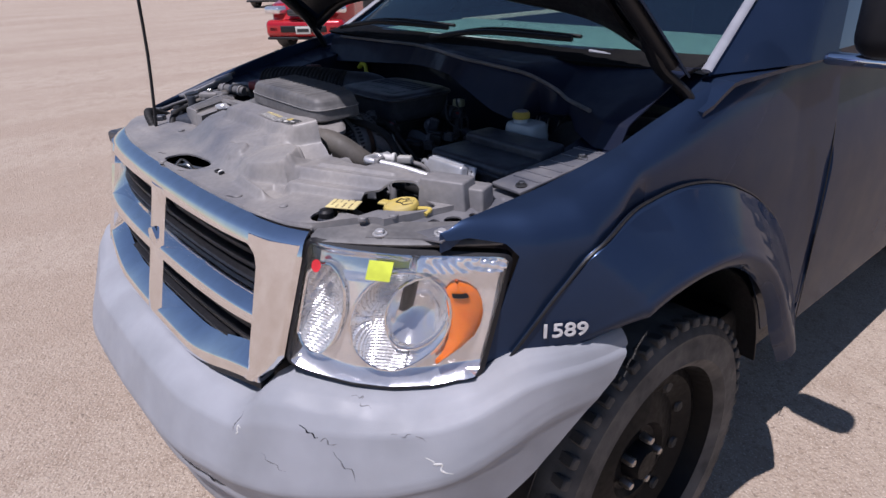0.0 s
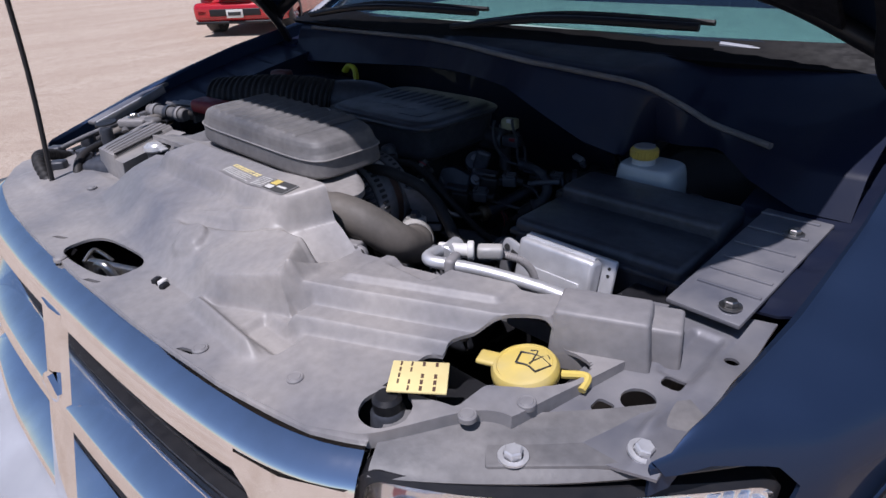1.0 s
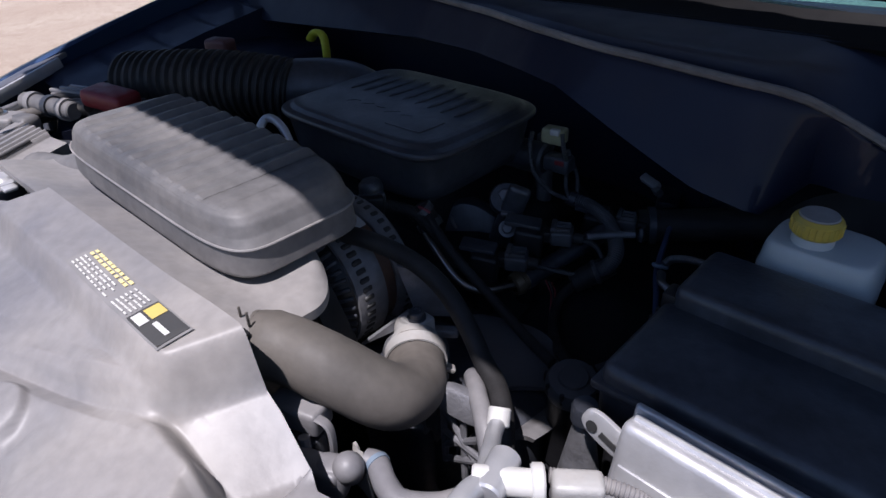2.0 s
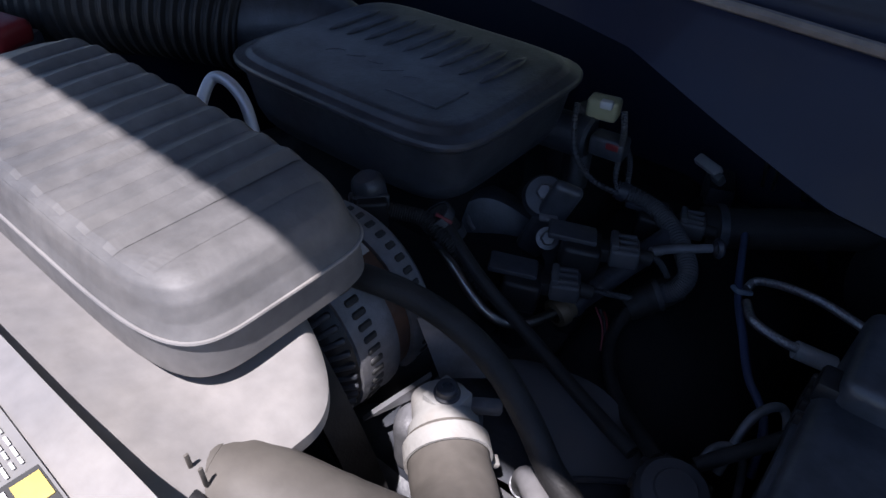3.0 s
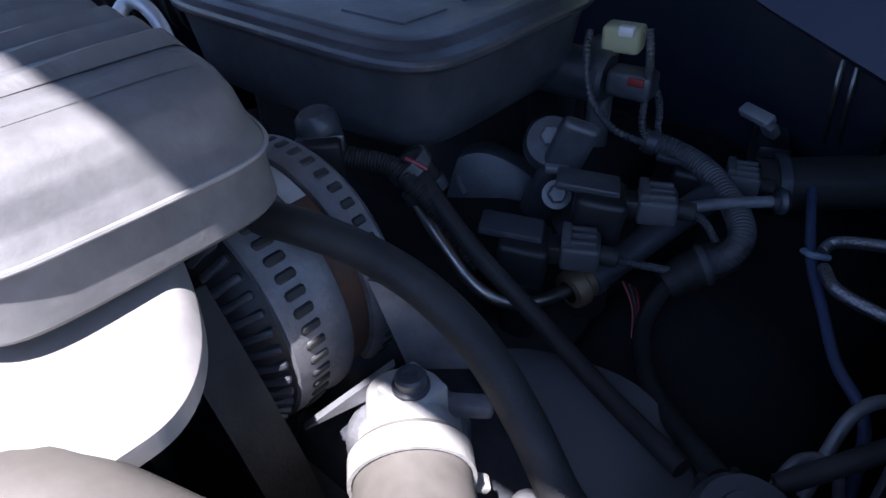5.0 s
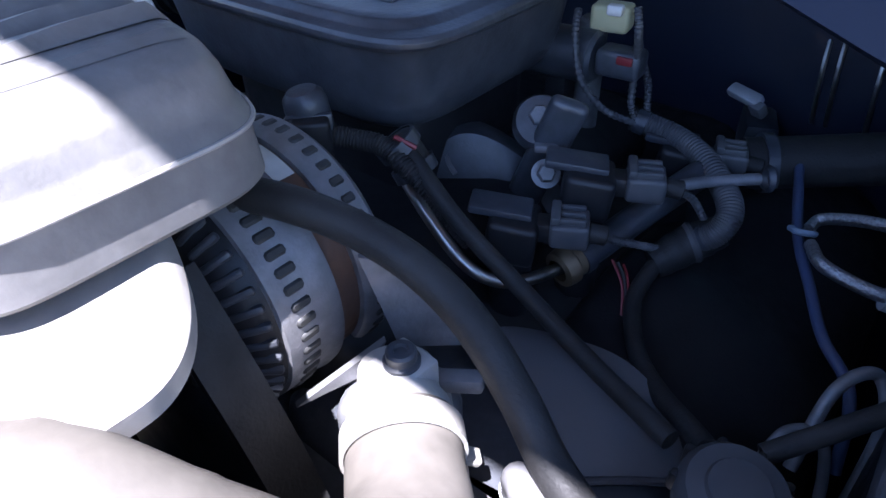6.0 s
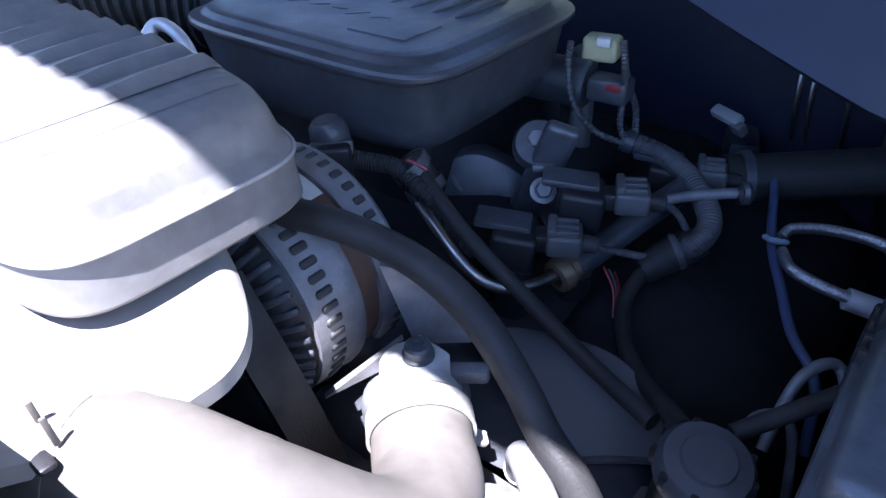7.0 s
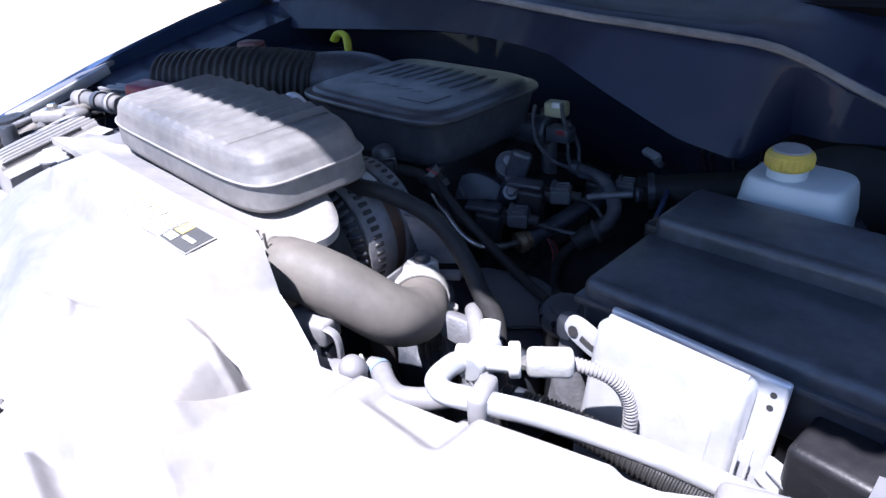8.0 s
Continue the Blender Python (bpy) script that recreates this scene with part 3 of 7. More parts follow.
def arch(phi):
    """Radii of the flare's lip and of its outer edge round the hub."""
    lip = table([(0, 0.37), (45, 0.375), (55, 0.392), (62, 0.420), (72, 0.473), (83, 0.535), (93, 0.591), (104, 0.639), (114, 0.683), (121, 0.717), (125, 0.731), (128, 0.740), (140, 0.76)], phi)
    out = table([(0, 0.50), (19, 0.565), (26, 0.600), (39, 0.630), (52, 0.655), (67, 0.680), (80, 0.715), (91, 0.754), (101, 0.791), (108, 0.813), (116, 0.862), (122, 0.888), (126, 0.869), (131, 0.850), (134, 0.835), (137, 0.823), (140, 0.81)], phi)
    if phi > 115:
        lip = min(out - 0.004, max(lip, table([(122, 0.573), (128, 0.574), (132, 0.567), (137, 0.563)], phi) / math.sin(radians(phi))))
    return lip, out


FLARE = [(0.0, 0.798), (0.018, 0.815), (0.05, 0.820), (0.2, 0.846), (0.4, 0.877), (0.56, 0.899), (0.68, 0.913), (0.73, 0.920), (0.77, 0.924), (0.82, 0.925), (0.90, 0.920), (0.97, 0.908), (1.0, 0.896)]
HUB = Vector((0.848, 1.032, 0.378))
DOOR = 1.70
for sg in (-1, 1):
    def fender_fn(u, v, sg=sg):
        t = max(0.0, (v - 0.12) / 0.88)
        y = mix(table([(0.0, 0.354), (0.055, 0.358), (0.16, 0.435), (0.25, 0.451), (1.0, 0.396)], t ** 1.75), DOOR, u)
        ox = outer_x(y)
        cz = crest_z(y, sg) - 0.010 * (1 - step(0.5, 0.9, y))
        cx = min(table([(0.31, 0.716), (0.342, 0.725), (0.412, 0.735), (0.492, 0.740), (0.565, 0.745), (0.75, 0.750)], y), ox - 0.002)
        dy = y - HUB.y
        low = 0.93
        if y > 0.60:
            mid = math.hypot(dy, 0.5)
            lip, out = arch(math.degrees(math.atan2(math.sqrt(max(0.01, 0.62 ** 2 - dy * dy)), dy)))
            r = mix(lip, out, 0.35)
            low = HUB.z + math.sqrt(max(0.04, r * r - dy * dy))
            low = mix(0.93, low, step(0.60, 0.75, y))
        if v < 0.12:
            x = cx - 0.012
            z = mix(cz - 0.034, cz - 0.004, v / 0.12)
        else:
            e = math.sin(min(1.0, t * mix(1.9, 1.25, step(0.7, 1.1, y))) * math.pi / 2)
            x = mix(cx - 0.011, ox, 1 - (1 - e) ** 1.15)
            z = mix(cz, low, t ** 1.75)
        return (CX + sg * x, y, z)
    part("fender", thick(grid(fender_fn, 110, 60), 0.004), "paint", suv)

    def flare_pt(phi, v):
        lip, out = arch(phi)
        r = mix(out, lip, v)
        x = table(FLARE, v)
        y = HUB.y + r * math.cos(radians(phi))
        z = HUB.z + r * math.sin(radians(phi))
        base = outer_x(max(0.2, HUB.y + out * math.cos(radians(phi)))) + 0.003
        return Vector((mix(base, min(0.927, base + table([(108, 0.120), (114, 0.104), (120, 0.082), (126, 0.056), (130, 0.038), (134, 0.020), (137, 0.008)], phi)), (x - 0.798) / 0.127), y, z))

    def flare_fn(u, v, sg=sg):
        p = flare_pt(mix(30, 136.5, u), v)
        return (CX + sg * p.x, p.y, p.z)
    flare = part("flare", thick(grid(flare_fn, 100, 48), 0.004), "paint", suv, "glossy dark blue wheel arch flare")
    part("flare_gasket", tube([Vector(flare_fn(k / 40, 0.0)) + Vector((sg * 0.006, 0, 0.0015)) for k in range(41)], 0.0032, 6, 120), "black", flare)
    part("arch_liner", thick(grid(lambda u, v, sg=sg: (CX + sg * mix(0.45, 0.79, v), HUB.y - 0.02 + (0.50 + 0.06 * u) * math.cos(radians(mix(8, 180, u))), HUB.z + (0.47 + 0.14 * u) * math.sin(radians(mix(8, 180, u)))), 32, 4), 0.004), "black", suv)
    # inner rail that the hood closes on
    def rail_fn(u, v, sg=sg):
        y = mix(0.60, 1.22, u)
        z = crest_z(y, sg) - 0.034 - 0.012 * (1 - v) - (0.004 if int(u * 40) % 6 == 0 else 0) * (0.2 < v < 0.9)
        return (CX + sg * mix(0.585, 0.735, v), y, z - (0.09 if v < 0.02 else 0))
    # rail and inner fender carry the bay's shade in their paint colour
    part("fender_rail", thick(grid(rail_fn, 92, 14), 0.003), "shaded_bay_paint", suv, "dusty blue inner fender rail, shade darkened into its paint")
    part("inner_fender", thick(grid(lambda u, v, sg=sg: (CX + sg * (mix(0.56, 0.6, v) + 0.02 * math.sin(u * 9)), mix(0.40, 1.25, u), mix(0.45, 1.15, v)), 30, 10), 0.003), "shaded_bay_paint", suv)
    # door and body side behind
    part("door", thick(grid(lambda u, v, sg=sg: (CX + sg * (0.803 + 0.012 * math.sin(v * 3.0) - 0.06 * step(0.6, 1.0, v)), mix(DOOR + 0.006, 2.6, u), mix(0.505, 1.325, v)), 12, 24), 0.02), "paint", suv)
    part("rear_side", thick(grid(lambda u, v, sg=sg: (CX + sg * (0.803 + 0.012 * math.sin(v * 3.0) - 0.06 * step(0.6, 1.0, v)), mix(2.606, 4.75, u), mix(0.505, 1.325, v)), 12, 24), 0.02), "paint", suv)
    part("door_gap", tube([(CX + sg * (0.812 - 0.05 * step(1.0, 1.33, z)), DOOR + 0.003, z) for z in (0.5, 0.8, 1.1, 1.3)], 0.0018, 6), "black", suv)
    def pillar_fn(u, v, sg=sg):
        y = mix(mix(1.082, 1.80, v), mix(1.60, 2.02, v), u)
        z = mix(mix(1.338, 1.770, v), mix(1.325, 1.775, v), u) - 0.006 * math.sin(math.pi * v) * (1 - u)
        x = mix(0.748 - 0.115 * v, 0.800 - 0.15 * v, min(1.0, u * 1.6)) - 0.012 * (1 - u) ** 4
        return (CX + sg * x, y, z)
    part("pillar", thick(grid(pillar_fn, 14, 14), 0.02), "paint", suv)
    part("pillar_trim", tube([Vector(pillar_fn(0.0, v)) + Vector((-sg * 0.004, -0.004, 0.008)) for v in (0.0, 0.25, 0.5, 0.75, 1.0)], 0.011, 8, 24, flat=0.45), "trim_grey", suv, "grey strip along the windscreen pillar")
    part("cowl_side", thick(grid(lambda u, v, sg=sg: (CX + sg * mix(0.62, 0.785, u), mix(0.99, 1.62, v), mix(1.292, 1.338, step(0.0, 0.22, v)) - 0.012 * u * u), 8, 16), 0.01), "paint", suv)
    mir = part("mirror", rbox((CX + sg * 0.985, 1.47, 1.435), (0.22, 0.12, 0.18), 0.05, 5), "black", suv, "black door mirror")
    part("mirror_arm", rbox((CX + sg * 0.90, 1.47, 1.338), (0.16, 0.05, 0.028), 0.012, 3), "chrome", mir)

# roof, cabin and windscreen
def shield(u, v, drop=0.0):
    x = mix(-0.73, 0.73, u)
    c = 1 - (2 * u - 1) ** 2
    y0, z0 = 1.105 - 0.08 * c, 1.335 + 0.045 * c
    return (CX + x * (1 - 0.12 * v), y0 + 0.72 * v + 0.02 * c, z0 + 0.46 * v - drop)


part("windscreen", thick(grid(shield, 30, 12), 0.004), "glass", suv, "green tinted windscreen").visible_shadow = False
part("windscreen_trim", tube([Vector(shield(u, 0.0)) + Vector((0, -0.006, 0.002)) for u in (0.80, 0.85, 0.90, 0.95, 1.0)], 0.004, 8, 40), "trim_grey", suv, "pale grey strip under the windscreen")
part("roof", thick(grid(lambda u, v: (CX + mix(-0.60, 0.60, u), mix(1.80, 4.6, v), 1.775 + 0.05 * (1 - (2 * u - 1) ** 2)), 14, 10), 0.02), "paint", suv)
part("dashboard", rbox((CX, 1.46, 1.27), (1.38, 0.52, 0.16), 0.05, 4), "dash", suv)
part("cabin_floor", rbox((CX, 3.0, 0.5), (1.45, 3.0, 0.06), 0.02, 2), "seat", suv)
for sg in (-1, 1):
    part("seat_back", rbox((CX + sg * 0.33, 2.45, 1.05), (0.46, 0.16, 0.85), 0.07, 4), "seat", suv)
    part("side_window", thick(grid(lambda u, v, sg=sg: (CX + sg * mix(0.79, 0.62, v), mix(1.52, 4.6, u) + 0.15 * v, mix(1.34, 1.77, v)), 10, 4), 0.004), "carglass", suv)
part("tailgate", thick(grid(lambda u, v: (CX + mix(-0.83, 0.83, u), 4.75, mix(0.44, 1.75, v)), 8, 8), 0.02), "paint", suv)
for x0, x1, y0 in ((-0.62, -0.05, 1.0), (-0.10, 0.42, 0.985)):
    w = part("wiper", tube([(CX + x0, y0 + 0.02, 1.368), (CX + mix(x0, x1, 0.5), y0 - 0.012, 1.400), (CX + x1, y0 + 0.030, 1.396)], 0.007, 8), "black", suv, "black wiper arm and blade")
    part("blade", tube([(CX + x0 + 0.06, y0 + 0.03, 1.380), (CX + mix(x0, x1, 0.55), y0 + 0.01, 1.408), (CX + x1 + 0.02, y0 + 0.040, 1.402)], 0.005, 6), "rubber", w)

# hood, propped open
HOOD_UP, HOOD_LEN, HOOD_HALF = 37.0, 0.884, 0.742


def hood_pt(u, v, lift=0.0):
    """u across, v from the rear edge to the front edge."""
    w = 2 * u - 1
    x = HOOD_HALF * w * (1 - 0.05 * v - 0.05 * step(0.7, 1.0, v))
    rear = table([(0.0, 1.515), (0.39, 1.477), (0.53, 1.452), (0.60, 1.430), (0.66, 1.405), (0.70, 1.377), (0.742, 1.345)], abs(HOOD_HALF * w))
    along = (HOOD_LEN + 0.066 * (1 - w * w)) * v - 0.045 * w * w * step(0.3, 1.0, v)
    bow = 0.02 * math.sin(math.pi * v) + lift
    a = radians(HOOD_UP)
    return Vector((CX + x, 1.0 - 0.010 * (1 - w * w) - along * math.cos(a) + bow * math.sin(a), rear + along * math.sin(a) + bow * math.cos(a)))


hood = part("hood", thick(grid(lambda u, v: hood_pt(u, v), 44, 30), 0.004), "paint", suv, "raised dark blue hood")
part("hood_liner", thick(grid(lambda u, v: hood_pt(mix(0.07, 0.93, u), mix(0.05, 0.93, v), -0.030 - 0.006 * (math.sin(u * 28) * math.sin(v * 22))), 40, 40), 0.008), "black", hood)
for u in (0.022, 0.978):
    part("hood_edge", tube([hood_pt(u, v, -0.016) for v in (0.02, 0.2, 0.4, 0.6, 0.8, 0.97)], 0.017, 10), "black", hood)
for v in (0.02, 0.975):
    part("hood_edge", tube([hood_pt(u, v, -0.014) for u in (0.03, 0.15, 0.3, 0.5, 0.7, 0.85, 0.97)], 0.014, 10, 60), "black", hood)
for sg, u in ((-1, 0.03), (1, 0.97)):
    part("hinge", tube([(CX + sg * 0.735, 1.02, 1.24), (CX + sg * 0.735, 1.012, 1.30), hood_pt(u, 0.03, -0.04), hood_pt(u, 0.13, -0.025), hood_pt(u, 0.24, -0.025)], 0.018, 10, flat=0.6), "black", hood)
part("prop_rod", tube([(-0.303, 0.268, 1.175), (-0.310, 0.288, 1.367), (-0.315, 0.300, 1.6), (-0.318, 0.325, 1.80)], 0.0042, 8), "black", suv, "thin black hood prop rod")

# cowl, firewall and bay walls, their blue paint darkened for the hood's shade
def cowl_low(x):
    return table([(-0.6, 1.25), (0.05, 1.300), (0.2, 1.308), (0.258, 1.305), (0.34, 1.272), (0.40, 1.250), (0.43, 1.240), (0.483, 1.224), (0.50, 1.235), (0.54, 1.235), (0.62, 1.25), (0.75, 1.22)], x)


def cowl_y(x):
    return table([(-0.6, 0.975), (-0.05, 0.945), (0.10, 0.905), (0.20, 0.862), (0.258, 0.846), (0.43, 0.828), (0.480, 0.842), (0.490, 0.850), (0.505, 0.925), (0.60, 0.905), (0.68, 0.83), (0.75, 0.80)], x)


def seal_z(x):
    return table([(-0.6, 1.334), (0.05, 1.343), (0.2, 1.345), (0.33, 1.340), (0.46, 1.332), (0.50, 1.318), (0.545, 1.286), (0.60, 1.276), (0.75, 1.270)], x)


def seal_y(x):
    return table([(-0.6, 1.010), (-0.05, 0.980), (0.10, 0.935), (0.20, 0.893), (0.30, 0.874), (0.46, 0.872), (0.54, 0.930), (0.68, 0.870), (0.75, 0.830)], x)


def cowl_fn(u, v):
    x = mix(CX - 0.66, CX + 0.72, u)
    y, lo, sy, sz = cowl_y(x), cowl_low(x), seal_y(x), seal_z(x)
    rows = [(0.0, y + 0.03, lo - 0.004), (0.06, y, lo), (0.6, sy, sz), (0.7, sy + 0.02, sz + 0.010), (0.85, max(1.035, sy + 0.06), 1.356), (1.0, 1.125, 1.350)]
    return (x, table([(r[0], r[1]) for r in rows], v), table([(r[0], r[2]) for r in rows], v))


part("cowl", thick(grid(cowl_fn, 140, 24), 0.003), "shaded_bay_paint", suv, "dusty blue cowl panel, shade darkened into its paint")
part("cowl_seal", tube([(x, seal_y(x), seal_z(x) + 0.004) for x in (mix(CX - 0.6, CX + 0.60, k / 24) for k in range(25))], 0.0045, 8, 72), "grimy", suv, "dusty rubber hood seal")
part("cowl_grille", thick(grid(lambda u, v: (mix(CX - 0.72, CX + 0.72, u), mix(1.03, 1.13 - 0.03 * (1 - (2 * u - 1) ** 2), v) - 0.045 * (1 - (2 * u - 1) ** 2), 1.352 - 0.006 * (int(v * 20) % 2) + 0.02 * v), 40, 20), 0.004), "rim", suv)
part("firewall", rbox((CX, 1.10, 0.85), (1.24, 0.02, 0.88), 0.005, 2), "shaded_bay_paint", suv)
part("radiator", rbox((CX, 0.36, 0.80), (1.05, 0.07, 0.66), 0.01, 2), "black", suv)
part("underbody", rbox((CX, 2.75, 0.50), (1.46, 3.9, 0.24), 0.03, 2), "black", suv)
part("undertray", rbox((CX, 0.75, 0.40), (1.2, 1.05, 0.03), 0.01, 2), "black", suv)

# wheel
def wheel(c, sg, name="wheel"):
    """A road wheel whose outer face looks to sg."""
    m = Matrix.Translation(c) @ pose(0, 0, 0, 0, 90 * sg, 0) @ Matrix.Diagonal((1.062, 1.062, 1.0, 1.0))
    w = part(name, lathe([(0.19, -0.20), (0.262, -0.20), (0.272, -0.215), (0.275, -0.02), (0.262, -0.012), (0.255, -0.025), (0.245, -0.06), (0.215, -0.075)], 64, m), "rim", suv, "black steel wheel")
    prof = [(0.262, -0.205), (0.29, -0.222), (0.34, -0.225), (0.368, -0.21), (0.380, -0.19), (0.3815, -0.11), (0.380, -0.04), (0.368, -0.012), (0.348, 0.003), (0.335, 0.001), (0.325, 0.005), (0.30, 0.003), (0.288, 0.006), (0.274, -0.004), (0.262, -0.014)]
    part("tyre", lathe(prof, 96, m), "tyre", w, "worn dusty black tyre")
    for k in range(52):
        a = 2 * math.pi * k / 52
        mm = m @ pose(0, 0, 0, 0, 0, math.degrees(a)) @ pose(0.372, 0, -0.03, 0, 12, 0)
        b = rbox((0, 0, 0), (0.022, 0.026, 0.05), 0.004, 1)
        b.transform(mm)
        part("tread_block", b, "tyre", w)
    disc = [(0.245, -0.06), (0.225, -0.052), (0.20, -0.062), (0.17, -0.075), (0.13, -0.062), (0.10, -0.055), (0.085, -0.07), (0.05, -0.07), (0.045, -0.045), (0.036, -0.03), (0, -0.028)]
    part("disc", lathe(disc, 64, m), "rim", w)
    for k in range(5):
        a = radians(72 * k + 20)
        part("lug_nut", lathe([(0.012, -0.065), (0.012, -0.04), (0.009, -0.034), (0, -0.033)], 6, m @ pose(0.062 * math.cos(a), 0.062 * math.sin(a), 0)), "steel", w, "rusty steel lug nut")
    for k in range(10):
        a = radians(36 * k)
        part("vent_hole", lathe([(0.018, -0.066), (0.014, -0.058), (0, -0.058)], 12, m @ pose(0.19 * math.cos(a), 0.19 * math.sin(a), -0.004)), "ink", w)
    return w


for y in (0.925, 3.95):
    wheel(Vector((0.925, y, 0.405)), 1)
    wheel(Vector((2 * CX - 0.925, y, 0.405)), -1)

# white number on the flare
fc = bpy.data.curves.new("number_text", "FONT")
fc.body, fc.size, fc.extrude, fc.offset = "1589", 0.0375, 0.0006, 0.0006
fc.align_x, fc.align_y = "CENTER", "CENTER"
tmp = new("number_text", fc)
dg = bpy.context.evaluated_depsgraph_get()
tme = bpy.data.meshes.new_from_object(tmp.evaluated_get(dg))
bpy.data.objects.remove(tmp)
tme.materials.clear()
tme.materials.append(M["decal"])
bpy.context.view_layer.update()


def cast_on(ob, origin, way):
    """Where a straight line meets a part's surface."""
    hit, p, n, _ = ob.ray_cast(origin, way)
    return p, n


tb = bmesh.new()
tb.from_mesh(tme)
bmesh.ops.triangulate(tb, faces=tb.faces)
bmesh.ops.subdivide_edges(tb, edges=tb.edges[:], cuts=4)
tb.to_mesh(tme)
tb.free()
tan, out = Vector((0.575, 0.818, 0.0)), Vector((0.818, -0.575, 0.0))
for v in tme.vertices:
    q = Vector((0.930, 0.516, 0.996)) + tan * (v.co.x * 1.16 - 0.003) + Vector((0, 0, v.co.y - 0.02 * v.co.x))
    p, n = cast_on(flare, q + out * 0.4, -out)
    v.co = p + n * math.copysign(0.0035 + v.co.z, n.dot(out)) + out * 0.0015
num = new("number_decal", tme)
num.parent = suv
num.location = -suv.location
tagged(num, "white stock number 1589 on the flare")

# scuffs and scrapes in the bumper
srng = random.Random(11)
for d0, z0, d1, z1, w, m in ((0.548, 0.857, 0.576, 0.840, 0.0030, "black"), (0.576, 0.840, 0.602, 0.836, 0.0022, "cast"), (0.594, 0.820, 0.622, 0.780, 0.0026, "cast"), (0.608, 0.897, 0.632, 0.884, 0.0022, "cast"), (0.70, 0.825, 0.722, 0.804, 0.0040, "labelwhite"),
                             (0.44, 0.80, 0.448, 0.828, 0.0022, "cast"), (0.455, 0.815, 0.452, 0.800, 0.0030, "labelwhite"), (0.30, 0.672, 0.36, 0.668, 0.005, "black"), (0.36, 0.668, 0.42, 0.664, 0.006, "black"), (0.33, 0.690, 0.40, 0.684, 0.0025, "cast"), (0.66, 0.86, 0.70, 0.852, 0.0016, "cast"), (0.50, 0.79, 0.53, 0.77, 0.0018, "cast")):
    pts = []
    for k in range(7):
        dx, z = mix(d0, d1, k / 6) + srng.uniform(-0.003, 0.003), mix(z0, z1, k / 6) + srng.uniform(-0.004, 0.004)
        p, n = plan_at(s_of_fine(dx))
        q, _ = cast_on(bumper, Vector((CX + p.x, p.y, z)) + n * 0.4, -n)
        if q is not None and q.length > 0:
            pts.append(q)
    if len(pts) > 3:
        part("scuff", tube(pts, w * 0.5, 6, 30, taper=lambda s: 0.3 + 0.9 * math.sin(math.pi * s) * abs(math.sin(9 * s + 1))), m, bumper, "scrape in the plastic")

# ---- engine bay ----
# plastic shield over the radiator
def plateau(x, y, x0, x1, y0, y1, e):
    return step(x0 - e, x0 + e, x) * (1 - step(x1 - e, x1 + e, x)) * step(y0 - e, y0 + e, y) * (1 - step(y1 - e, y1 + e, y))


def shield_front(x):
    return front(x - CX) + 0.24 * 0.155 + 0.016


def shield_rear(x):
    return table([(-0.55, 0.36), (-0.20, 0.36), (-0.10, 0.39), (-0.04, 0.418), (0.289, 0.421), (0.31, 0.421), (0.35, 0.417), (0.385, 0.410), (0.41, 0.398), (0.50, 0.420), (0.62, 0.452), (0.68, 0.490), (0.738, 0.535)], x)


def ramp(a, b, x):
    return min(1.0, max(0.0, (x - a) / (b - a)))


def soft(s):
    return 0.55 * s + 0.45 * s * s * (3 - 2 * s)


